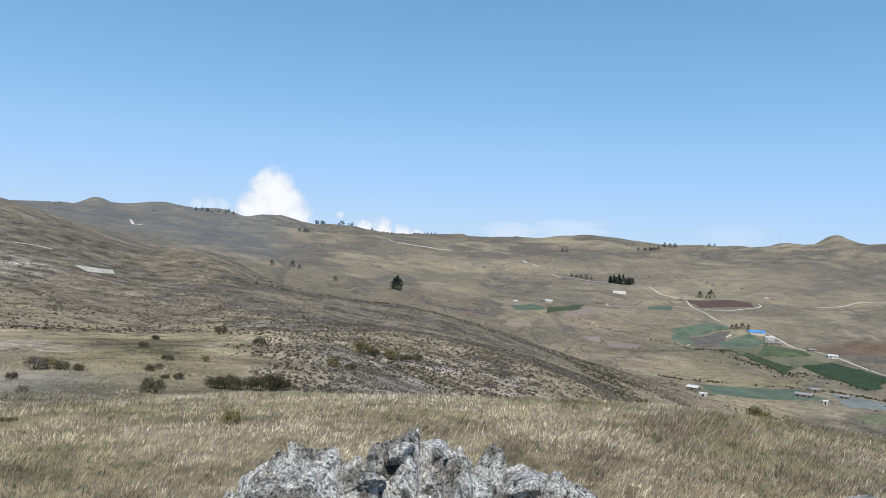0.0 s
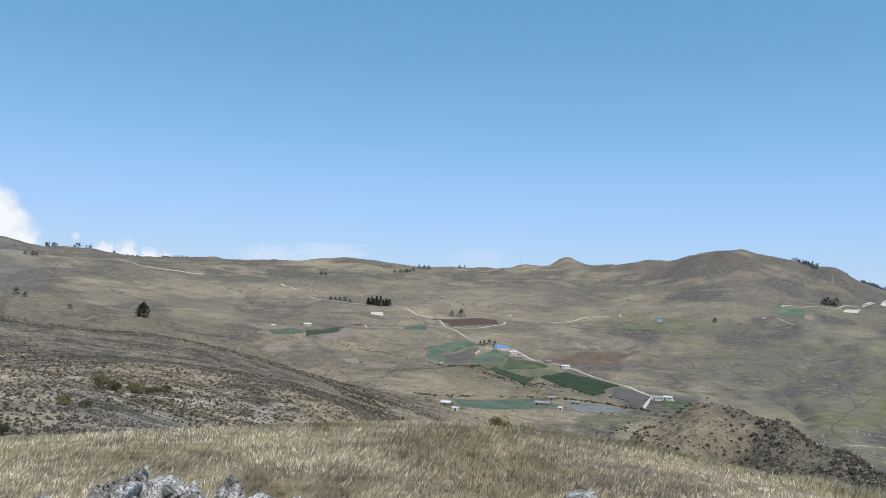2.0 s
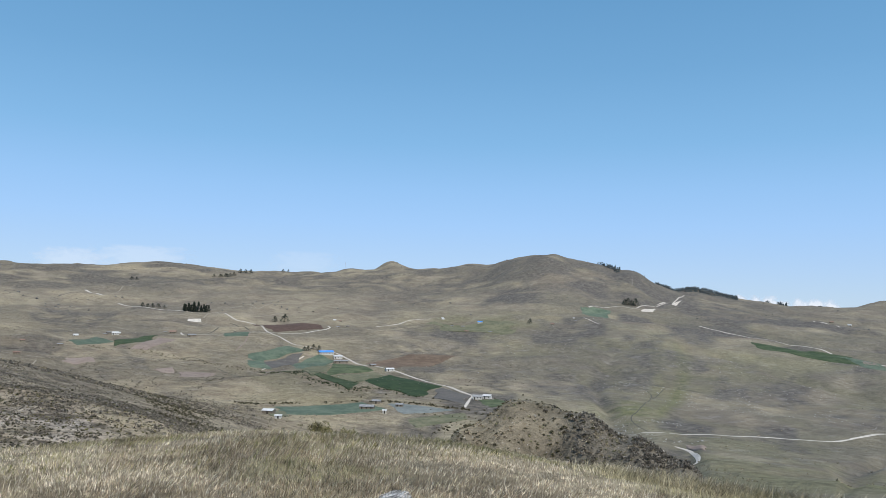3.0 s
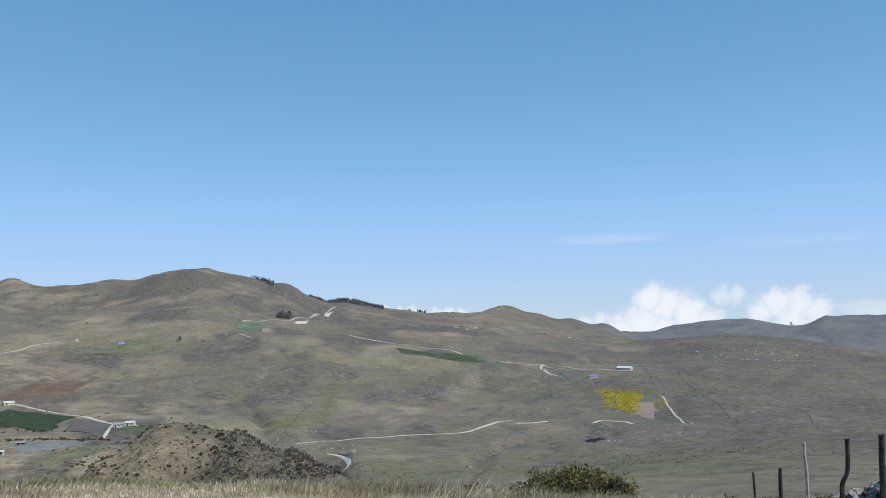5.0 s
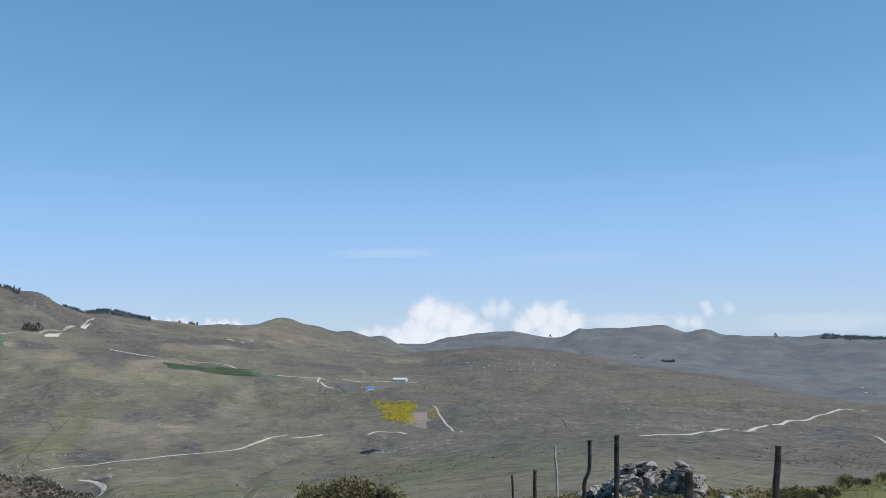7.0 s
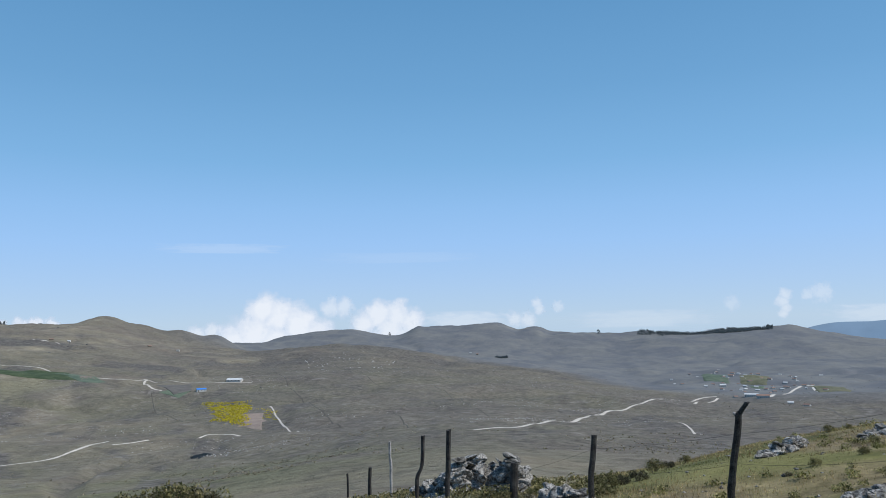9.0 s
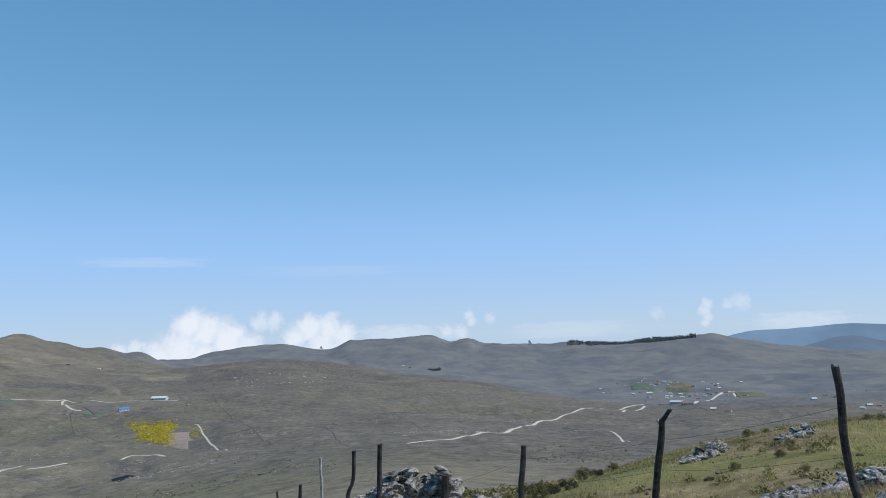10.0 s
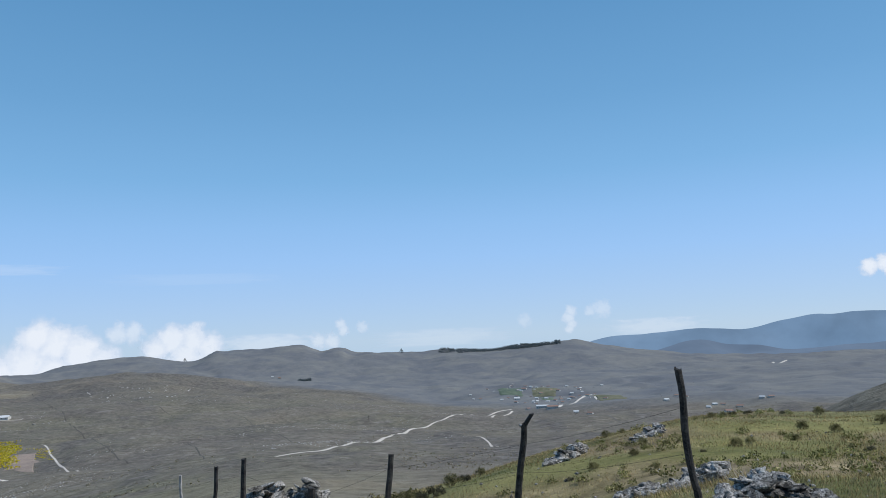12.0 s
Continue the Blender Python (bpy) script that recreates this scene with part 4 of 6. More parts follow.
road([(-5.22, 2069), (-4.14, 2007), (-3.18, 1958), (-1.10, 1944), (0.64, 1946)], 7.0, PALE_TRACK)
road([(6.10, 1813), (6.71, 1746), (7.23, 1699)], 10.0, PALE_TRACK)
road([(8.22, 1629), (9.29, 1588), (10.55, 1554), (11.81, 1531), (12.84, 1500), (14.28, 1482)], 7.0, PALE_ROAD)
road([(18.64, 1189), (20.79, 1204), (22.07, 1234), (22.84, 1261), (23.09, 1282), (22.96, 1303)], 5.0, PALE_TRACK)
road([(12.46, 1182), (12.73, 1123), (14.35, 1137), (17.35, 1171), (18.64, 1189)], 4.5, PALE_TRACK)
road([(17.35, 1171), (16.86, 1059), (16.32, 987)], 3.0, PALE_TRACK, pink_soil)
road([(26.53, 1353), (27.78, 1387), (28.82, 1428), (29.86, 1444), (30.68, 1467)], 5.0, PALE_TRACK)
road([(46.50, 564), (48.59, 562), (50.63, 591), (53.54, 613), (56.48, 636), (59.02, 650), (60.47, 679), (62.55, 728)], 5.5, PALE_ROAD)
road([(62.85, 698), (64.12, 699), (65.18, 705)], 5.0, PALE_ROAD)
road([(68.53, 704), (69.58, 736), (70.41, 727), (71.43, 694)], 5.0, PALE_ROAD)
road([(73.33, 978), (74.11, 801), (75.55, 628)], 3.2, PALE_TRACK)
road([(50.42, 1605), (52.72, 1542), (54.41, 1504), (56.96, 1467), (60.37, 1328), (63.36, 1282), (64.98, 1309), (64.80, 1282), (65.18, 1178), (65.98, 1154)], 6.0, PALE_ROAD)
road([(64.98, 1309), (66.75, 1273), (68.85, 1232), (70.52, 1212), (72.17, 1212)], 5.0, PALE_ROAD)
road([(48.80, 512), (49.82, 495), (50.36, 428), (49.95, 401)], 4.2, PALE_TRACK)
road([(42.55, 1678), (44.51, 1756), (45.71, 1768), (46.52, 1842), (48.15, 1952), (49.38, 2267)], 6.0, PALE_TRACK)
road([(45.12, 1482), (46.93, 1509), (48.56, 1513)], 6.0, PALE_TRACK, pink_soil)
road([(42.17, 1480), (42.76, 1455), (43.42, 1424)], 4.0, PALE_TRACK)
road([(57.84, 2099), (58.69, 2051), (59.42, 1928)], 8.0, "white quarried scar on the brown hillside")
road([(88.5, 496), (92.31, 535), (93.55, 581), (96.48, 679), (98.17, 827), (99.88, 919), (101.59, 1002), (103.29, 1120), (104.78, 1261), (106.06, 1301)], 7.0, PALE_ROAD)
road([(104.55, 1022), (105.41, 1191), (106.13, 1286)], 7.0, PALE_TRACK)
road([(103.43, 655), (104.25, 589), (104.96, 497)], 3.4, PALE_TRACK)
road([(109.62, 1253), (110.47, 1480), (111.53, 1598), (111.99, 1691), (112.46, 1522), (112.95, 1509)], 12.0, PALE_ROAD)
road([(110.44, 1170), (111.64, 1016), (114.05, 852), (116.81, 772)], 4.0, PALE_TRACK, grey_soil)
road([(105.75, 1921), (106.07, 2105), (106.37, 2115)], 9.0, PALE_TRACK)
road([(-29.98, 328), (-28.66, 332), (-27.47, 332)], 2.2, PALE_TRACK)
road([(-22.81, 1730), (-22.05, 1471)], 9.0, PALE_TRACK)
road([(21.26, 994), (19.38, 932), (18.24, 863)], 3.0, PALE_TRACK)
road([(124.6, 2756), (124.9, 2705), (125.6, 2819)], 14.0, "white quarry scar on the far slope")


def field(corners, mat, label, lift=0.45, cells=22, ragged=0.08):
    """A tilled plot draped over the land between four corners, its edges uneven."""
    p = [Vector((*spot(*c), 0)) for c in corners]
    rag = min(50 * ragged, ragged * (p[0] - p[3]).length, ragged * (p[0] - p[1]).length)
    co, faces = [], []
    for j in range(cells + 1):
        for i in range(cells + 1):
            u, v = i / cells, j / cells
            q = p[0].lerp(p[1], u).lerp(p[3].lerp(p[2], u), v)
            w = rag if min(u, 1 - u, v, 1 - v) < 0.01 else 0.0
            q = drop(q.x + w * float(wave(q.x, q.y, 19, 61)), q.y + w * float(wave(q.x, q.y, 19, 62)))
            co.append((q.x, q.y, q.z + (0.02 if w else lift)))
    n = cells + 1
    faces = [(j * n + i, j * n + i + 1, (j + 1) * n + i + 1, (j + 1) * n + i) for j in range(cells) for i in range(cells)]
    me = bpy.data.meshes.new("field")
    me.from_pydata(co, [], faces)
    me.materials.append(mat)
    me.shade_smooth()
    return tagged(new("field", me), label, "field", kind="structure")


field([(25.80, 752), (27.68, 815), (31.49, 738), (29.79, 660)], crop_dark, "dark green crop field beside the pale road")
field([(17.1, 975), (20.19, 1044), (21.35, 1013), (17.55, 945)], crop_teal, "dull green crop plot under the road")
field([(17.12, 935), (18.32, 960), (18.99, 878), (17.4, 875)], crop_teal, "bluish green plot beside a hedge")
field([(18.4, 952), (21.2, 1005), (20.5, 951), (19.0, 884)], grey_soil, "greyish fallow plot between green fields")
field([(20.46, 955), (22.33, 1007), (23.47, 987), (20.9, 809)], crop_teal, "bluish green crop field below the farm buildings")
field([(18.99, 842), (21.11, 784), (25.52, 733), (24.71, 690)], crop_hill, "dark green hedged strip in the valley bottom")
field([(20.95, 801), (23.19, 966), (23.0, 789), (21.76, 743)], pasture, "pale green grazed plot")
field([(23.48, 970), (25.06, 938), (26.39, 828), (23.05, 758)], crop_lush, "bright green crop plot below the pale roofs")
field([(23.01, 750), (26.39, 820), (27.21, 803), (25.43, 734)], pasture, "yellowish green plot beside the dark crop")
field([(19.09, 582), (25.97, 615), (27.61, 569), (20.17, 505)], crop_teal, "long bluish green field by the sheds", 0.6)
field([(27.7, 598), (29.6, 590), (32.72, 584), (28.82, 550)], mulch, "grey-blue mulched vegetable beds beside the sheds", 0.6)
field([(18.6, 511), (19.95, 540), (20.39, 484), (18.9, 483)], pasture, "small green plot beside a shed")
field([(29.21, 533), (33.46, 574), (33.86, 543), (29.43, 501)], pasture, "yellowish green pasture in the valley bottom")
field([(17.41, 1332), (22.49, 1314), (22.71, 1260), (19.07, 1204)], brown_soil, "ploughed dark brown field above the road")
field([(25.76, 975), (29.09, 1063), (32.89, 1062), (27.66, 877)], red_soil, "reddish brown fallow field")
field([(15.45, 1177), (17.17, 1171), (17.22, 1122), (15.46, 1108)], crop_teal, "small green plot beside a track")
field([(10.71, 818), (11.99, 836), (12.14, 796), (11.49, 794)], pink_soil, "pinkish patch of bare earth")
field([(12.43, 810), (15.02, 814), (14.51, 769), (12.45, 755)], pink_soil, "pale pinkish bare field")
field([(9.18, 960), (11.03, 1067), (12.16, 1043), (10.34, 957)], pink_soil, "pale tan bare field")
field([(7.96, 1009), (11.03, 1094), (10.1, 1017), (7.98, 967)], crop_hill, "dark green strip beside a bare field", 0.35)
field([(5.2, 983), (6.88, 1043), (7.96, 1000), (5.85, 948)], crop_teal, "dull green plot beside a farmhouse", 0.35)
field([(5.05, 891), (6.96, 862), (6.97, 838), (5.07, 840)], pink_soil, "pinkish earth strip on the slope")
field([(53.77, 1417), (60.04, 1379), (60.50, 1279), (54.41, 1343)], crop_hill, "long dark green crop field on the hillside")
field([(60.59, 1332), (61.44, 1320), (61.73, 1288), (60.79, 1278)], pink_soil, "small pinkish bare plot on the hillside")
field([(71.75, 865), (73.0, 864), (72.9, 756), (71.6, 793)], pink_soil, "small pinkish fallow patch beside the yellow field", 0.4, 22, 0.4)
field([(58.99, 1365), (61.33, 1332), (62.39, 1254), (61.11, 1243)], crop_teal, "dull green strip beside the road")
field([(67.07, 1171), (68.12, 1152), (67.05, 1121), (65.79, 1145)], crop_teal, "dull green garden beside the blue-roofed house", 0.4)
field([(65.69, 1195), (67.93, 1228), (68.08, 1148), (66.73, 1132)], grey_soil, "grey tilled plot beside the blue-roofed house")
field([(41.97, 1670), (44.12, 1695), (43.93, 1494), (42.36, 1543)], crop_teal, "green pasture on the hillside")
field([(30.81, 1420), (36.59, 1459), (36.97, 1332), (32.14, 1309)], pasture, "pale green plots round scattered huts", 0.45, 26, 0.6)
field([(12.9, 1360), (13.75, 1365), (13.78, 1341), (12.87, 1345)], dirt, "white levelled pad of bare earth")
field([(47.65, 1916), (49.18, 2119), (48.76, 2002), (47.33, 1893)], dirt, "white quarried ground under the hilltop")
field([(46.52, 1800), (47.33, 1851), (47.17, 1773), (46.44, 1751)], dirt, "white quarried ground under the hilltop")
field([(105.08, 1974), (106.9, 1895), (107.0, 1697), (105.2, 1780)], crop_teal, "green garden among the village houses", 0.6)
field([(107.6, 1859), (109.6, 1826), (109.3, 1703), (107.8, 1728)], pasture, "pale green plot among the village houses", 0.6)
field([(108.2, 1660), (109.3, 1634), (109.2, 1592), (108.4, 1596)], crop_teal, "green garden among the village houses", 0.6)
field([(112.15, 1587), (114.18, 1557), (114.56, 1487), (112.53, 1490)], pasture, "green plot on the edge of the village", 0.6)
field([(34.43, 658), (35.99, 668), (37.0, 640), (35.42, 606)], crop_lush, "green vegetable plot beside the farmhouse")
field([(31.61, 731), (33.75, 682), (33.25, 627), (30.82, 655)], grey_soil, "grey ploughed plot beside the farm lane")
field([(-26.21, 297), (-23.70, 310), (-23.58, 299), (-25.48, 286)], dirt, "pale bare scrape on the hillside", 0.1)
field([(49.5, 518), (50.9, 499), (50.8, 473), (49.6, 505)], pink_soil, "pinkish heap of bare earth beside a track", 0.8, 10)
pond = field([(68.0, 599), (68.9, 615), (69.4, 612), (68.5, 521)], pond_water, "small dark pond in the pasture", 0.4, 8)


def contour_line(bearing, distance, sweep, width, mat, label, seed):
    """A worn path, bank or old terrace edge that follows the slope."""
    rng = random.Random(seed)
    n = max(3, int(abs(sweep) / 0.9))
    pts = [(bearing + sweep * k / n, distance * (1 + 0.05 * math.sin(seed + 2.6 * k / n) + rng.uniform(-0.006, 0.006))) for k in range(n + 1)]
    return road(pts, width, label, mat, 0.1)


rng = random.Random(77)
for k in range(34):
    b, d = rng.uniform(-14, 20), math.exp(rng.uniform(math.log(760), math.log(2000)))
    kind = rng.choice((0, 0, 0, 1, 2))
    contour_line(b, d, rng.uniform(0.8, 4.0), (1.9, 2.6, 1.9)[kind] * (0.5 + d / 1300), (pale_turf, dark_turf, pink_soil)[kind],
                 ("worn pale path along the dry slope", "dark eroded bank along the slope", "pinkish earth path along the slope")[kind], k)
# the stream that drains the valley, its banks dark and wet
road([(42.99, 972), (44.7, 913), (46.84, 864), (47.04, 816), (46.46, 710), (45.7, 635), (47.07, 563)], 1.7, "narrow stream bed with dark banks", dark_turf)
road([(48.62, 930), (47.63, 853), (47.04, 816)], 1.7, "narrow stream bed with dark banks", dark_turf)
road([(65.28, 1144), (65.43, 1082), (65.59, 984), (66.68, 898), (67.44, 846)], 1.7, "dark stream cut below the pale road", dark_turf)


for cut_line in ([(72.7, 1854), (73.9, 1473), (74.78, 1156)], [(74.92, 1135), (76.3, 934), (77.39, 785), (78.6, 638)], [(85.62, 1131), (87.0, 978), (88.13, 805), (90.8, 609)],
                 [(82.47, 766), (83.2, 647), (83.62, 526)], [(78.09, 1623), (80.81, 1189), (84.02, 1078)]):
    road(cut_line, 2.6, "dark eroded gully on the brown slope", dark_turf)


# ---- houses and sheds ----
def gable_house(name, long, deep, eaves, ridge, wall_mat, roof_mat, doors=1, windows=2, overhang=0.4):
    """A small gabled house; its front looks along -y."""
    root = new(name)
    x, y = long / 2, deep / 2
    bm = bmesh.new()
    v = [bm.verts.new(c) for c in ((-x, -y, -1.2), (x, -y, -1.2), (x, y, -1.2), (-x, y, -1.2), (-x, -y, eaves), (x, -y, eaves), (x, y, eaves), (-x, y, eaves), (-x, 0, eaves + ridge), (x, 0, eaves + ridge))]
    for f in ((0, 1, 5, 4), (2, 3, 7, 6), (1, 2, 6, 9, 5), (3, 0, 4, 8, 7), (3, 2, 1, 0)):
        bm.faces.new([v[i] for i in f])
    part("wall", bm, wall_mat, root)
    bm = bmesh.new()
    o, th = overhang, 0.14
    slope = ridge / y
    ring = []
    for xx in (-x - o, x + o):
        ring.append([bm.verts.new((xx, yy, zz)) for yy, zz in ((-y - o, eaves - slope * o), (0, eaves + ridge), (y + o, eaves - slope * o), (y + o, eaves - slope * o + th), (0, eaves + ridge + th), (-y - o, eaves - slope * o + th))])
    for i in range(6):
        j = (i + 1) % 6
        bm.faces.new((ring[0][i], ring[0][j], ring[1][j], ring[1][i]))
    bm.faces.new(ring[0][::-1])
    bm.faces.new(ring[1])
    part("roof", bm, roof_mat, root)
    slots = doors + windows
    for k in range(slots):
        px = -x + long * (k + 0.5) / slots
        if k < doors:
            part("door", box_bm(px - 0.5, px + 0.5, -y - 0.06, -y + 0.04, 0.0, min(2.0, eaves - 0.2)), door_dark, root)
        else:
            part("window", box_bm(px - 0.45, px + 0.45, -y - 0.06, -y + 0.04, 0.95, min(1.9, eaves - 0.25)), door_dark, root)
    return root


def stand(ob, bearing, distance, turn=0.0, sink=0.0):
    """Put a thing on the ground, its front towards the viewpoint and then turned."""
    p = drop_at(bearing, distance)
    ob.matrix_basis = pose(p.x, p.y, p.z - sink, 0, 0, -bearing + turn)
    return ob


def copy_at(ob, bearing, distance, turn=0.0, sink=0.0, scale=1.0):
    p = drop_at(bearing, distance)
    c = copy_thing(ob, pose(p.x, p.y, p.z - sink, 0, 0, -bearing + turn))
    c.scale = (scale, scale, scale)
    return c


tagged(stand(gable_house("farm_building", 20, 8, 3.0, 1.8, whitewash, tin_blue, 2, 3), 22.85, 1017, 20), "long whitewashed farm building with a bright blue tin roof", "building")
tagged(stand(gable_house("farm_building", 11, 7, 2.8, 1.4, whitewash, tin_white, 1, 2), 23.75, 1002, 10), "whitewashed building with a pale tin roof by the road", "building")
tagged(stand(gable_house("farm_building", 18, 7, 2.6, 1.3, adobe, tin_grey, 2, 2), 24.0, 974, 5), "low adobe building with a grey tin roof", "building")
tagged(stand(gable_house("shed", 7, 4.5, 2.2, 0.9, adobe, tin_grey, 1, 0), 26.40, 923, 25), "small dark adobe shed beside the road", "shed")
tagged(stand(gable_house("hut", 9, 5, 2.4, 1.1, whitewash, tin_white, 1, 1), 27.67, 836, 20), "whitewashed roadside hut with a pale tin roof", "house")
tagged(stand(gable_house("farmhouse", 8, 5, 2.5, 1.3, whitewash, tin_grey, 1, 2), 34.35, 663, 5), "whitewashed farmhouse where the lane leaves the road", "house")
tagged(stand(gable_house("farmhouse", 7, 5, 2.5, 1.1, whitewash, tin_white, 1, 1), 35.1, 669, -15), "small white outbuilding beside the farmhouse", "house")
tagged(stand(gable_house("shed", 7, 5, 2.4, 1.0, adobe, tin_white, 1, 0), 18.86, 498, -25), "small shed with a white tin roof", "shed")
tagged(stand(gable_house("shed", 3.8, 3.0, 1.8, 0.6, whitewash, tin_white, 1, 0), 19.56, 468, -10), "tiny white store beside a field", "shed")
tagged(stand(gable_house("shed", 10.5, 5.5, 2.4, 1.1, adobe, tin_grey, 1, 2), 26.07, 570, -12), "long grey-roofed shed among the vegetable beds", "shed")
tagged(stand(gable_house("shed", 6.5, 4, 2.2, 0.9, adobe, tin_grey, 1, 0), 26.78, 603, -18), "grey-roofed shed behind the long shed", "shed")
tagged(stand(gable_house("hut", 2.6, 2.4, 2.2, 0.5, whitewash, tin_white, 1, 0), 27.38, 546), "small white privy hut", "hut")
tagged(stand(gable_house("hut", 5.5, 3.5, 2.2, 0.8, adobe, tin_grey, 1, 1), 28.49, 582, -10), "grey hut beside the beds", "hut")
tagged(stand(gable_house("house", 13, 7, 3.0, 1.4, whitewash, tin_blue, 1, 2), 68.63, 1146, 12), "house with a bright blue tin roof beside a tilled plot", "house")
tagged(stand(gable_house("barn", 22, 14, 2.4, 2.4, whitewash, tin_white, 1, 3), 70.95, 1222, -18), "wide low barn with a white tin roof", "barn")

HUT_WHITE = tagged(stand(gable_house("house", 8, 5.5, 2.6, 1.3, whitewash, tin_white, 1, 2), 8.13, 1073, 10), "small whitewashed house with a pale tin roof", "house", "scattered farmhouses")
HUT_RUST = tagged(stand(gable_house("house", 9, 6, 2.6, 1.4, adobe, tile_rust, 1, 2), 11.91, 1160, -8), "adobe house with a rust-red tiled roof", "house", "scattered farmhouses")
HUT_GREY = tagged(stand(gable_house("house", 9, 5.5, 2.5, 1.3, adobe, tin_grey, 1, 1), 13.16, 1099, 12), "adobe house with a grey tin roof", "house", "scattered farmhouses")
tagged(stand(gable_house("house", 9, 5.5, 2.6, 1.3, whitewash, tin_blue, 1, 1), 34.44, 1437, 0), "white house with a blue tin roof", "house", "scattered farmhouses")
for k, (b, d) in enumerate(((7.51, 1076), (5.65, 1062), (2.19, 852), (4.74, 941), (7.70, 1121), (8.34, 1092), (2.49, 949), (11.4, 1173), (13.34, 1110), (23.42, 1399), (23.85, 1393), (23.69, 1311),
                            (24.41, 1329), (31.58, 1483), (33.34, 1327), (35.25, 1340), (33.13, 1420), (31.62, 1468), (33.48, 1322), (32.32, 1411), (41.60, 1457), (41.48, 1494), (39.9, 1419))):
    copy_at((HUT_GREY, HUT_WHITE, HUT_RUST, HUT_GREY)[k % 4], b, d, (k * 37) % 50 - 25, 0.3, 0.5 + 0.25 * ((k * 13) % 7) / 7)
for k, (b, d) in enumerate(((67.02, 2221), (65.11, 2219), (88.41, 2772), (88.91, 2692), (59.98, 2232), (58.91, 2066))):
    copy_at((HUT_WHITE, HUT_RUST)[k % 2], b, d, (k * 31) % 40 - 20)

VILLAGE = [(106.52, 1646), (107.09, 1864), (107.19, 1912), (107.61, 1882), (108.31, 1745), (108.70, 1605), (109.36, 1581), (109.86, 1541), (110.36, 1566), (110.78, 1584), (111.34, 1713), (111.74, 1597),
           (113.05, 1512), (108.37, 1296), (109.11, 1247), (107.99, 1621), (106.15, 2097), (104.31, 1985), (104.85, 1882), (103.77, 1695), (103.06, 1806), (109.61, 1750), (108.86, 1917), (110.59, 1707),
           (111.15, 1776), (117.33, 1231), (118.05, 1268), (118.71, 1246), (120.58, 1080), (121.15, 1100), (120.18, 1046), (121.49, 979), (122.25, 1097), (123.76, 1152), (124.31, 1152), (110.84, 1114), (111.85, 1002), (107.32, 1299)]
TOWN_A = tagged(stand(gable_house("village_house", 12, 8, 2.8, 2.4, whitewash, tin_white, 1, 2), *VILLAGE[0], 8), "whitewashed village house with a pale tin roof", "house", "village houses")
TOWN_B = tagged(stand(gable_house("village_house", 12, 8, 2.8, 2.2, whitewash, tile_rust, 1, 2), *VILLAGE[1], -14), "whitewashed village house with a rust-red roof", "house", "village houses")
tagged(stand(gable_house("village_house", 18, 8, 3.6, 1.8, whitewash, tile_rust, 2, 4), *VILLAGE[14], 6), "long village building with a rust-red roof", "house", "village houses")
tagged(stand(gable_house("village_house", 20, 7, 3.6, 1.6, whitewash, tin_white, 2, 4), *VILLAGE[13], -5), "long white village school building", "house", "village houses")
for k, (b, d) in enumerate(VILLAGE):
    if k not in (0, 1, 13, 14):
        copy_at((TOWN_A, TOWN_B, TOWN_B, TOWN_A, TOWN_B)[k % 5], b, d, (k * 47) % 70 - 35, 0, 0.5 + 0.25 * ((k * 29) % 10) / 10)
rnd = random.Random(5)
for k in range(34):
    copy_at((TOWN_B, TOWN_A)[k % 2], rnd.gauss(108.6, 1.7), rnd.uniform(1480, 1900), rnd.uniform(-40, 40), 0, rnd.uniform(0.35, 0.6))


def lattice_mast(high, label):
    root = new("radio_mast")
    for sx, sy in ((-1, -1), (1, -1), (1, 1), (-1, 1)):
        bm = bmesh.new()
        p = [(sx * 1.3, sy * 1.3, -0.5), (sx * 0.35, sy * 0.35, high)]
        for i, (x, y, z) in enumerate(p):
            for dx, dy in ((-0.14, -0.14), (0.14, -0.14), (0.14, 0.14), (-0.14, 0.14)):
                bm.verts.new((x + dx, y + dy, z))
        bm.verts.ensure_lookup_table()
        for i in range(4):
            j = (i + 1) % 4
            bm.faces.new([bm.verts[q] for q in (i, j, j + 4, i + 4)])
        part("leg", bm, steel, root)
    for k in range(8):
        z = high * (k + 0.5) / 8
        w = 1.3 - 0.95 * (k + 0.5) / 8
        part("brace", box_bm(-w, w, -w - 0.06, -w + 0.06, z - 0.07, z + 0.07), steel, root)
    part("antenna", box_bm(-0.1, 0.1, -0.1, 0.1, high, high + 4), steel, root)
    return tagged(root, label, "mast")


stand(lattice_mast(18, "slender steel radio mast on the hilltop"), 45.72, 1999)
stand(lattice_mast(24, "slender steel radio mast on the skyline"), 24.1, 2677)


# ---- trees ----
def leaf_cloud(rng, centres, sizes, count, leaf, flat=0.35):
    """Many small leaf triangles scattered in clumps."""
    pick = rng.integers(0, len(centres), count)
    d = rng.normal(size=(count, 3))
    d /= np.linalg.norm(d, axis=1)[:, None]
    c = centres[pick] + d * (sizes[pick] * rng.uniform(0.35, 1.0, count) ** 0.5)[:, None]
    u = rng.normal(size=(count, 3))
    u /= np.linalg.norm(u, axis=1)[:, None]
    w = np.cross(d, u)
    w /= np.linalg.norm(w, axis=1)[:, None] + 1e-9
    s = leaf * rng.uniform(0.6, 1.4, count)[:, None]
    tip = c + (u * 0.7 + d * flat) * s * 1.6
    return np.stack([c - w * s * 0.5, c + w * s * 0.5, tip], 1).reshape(-1, 3)


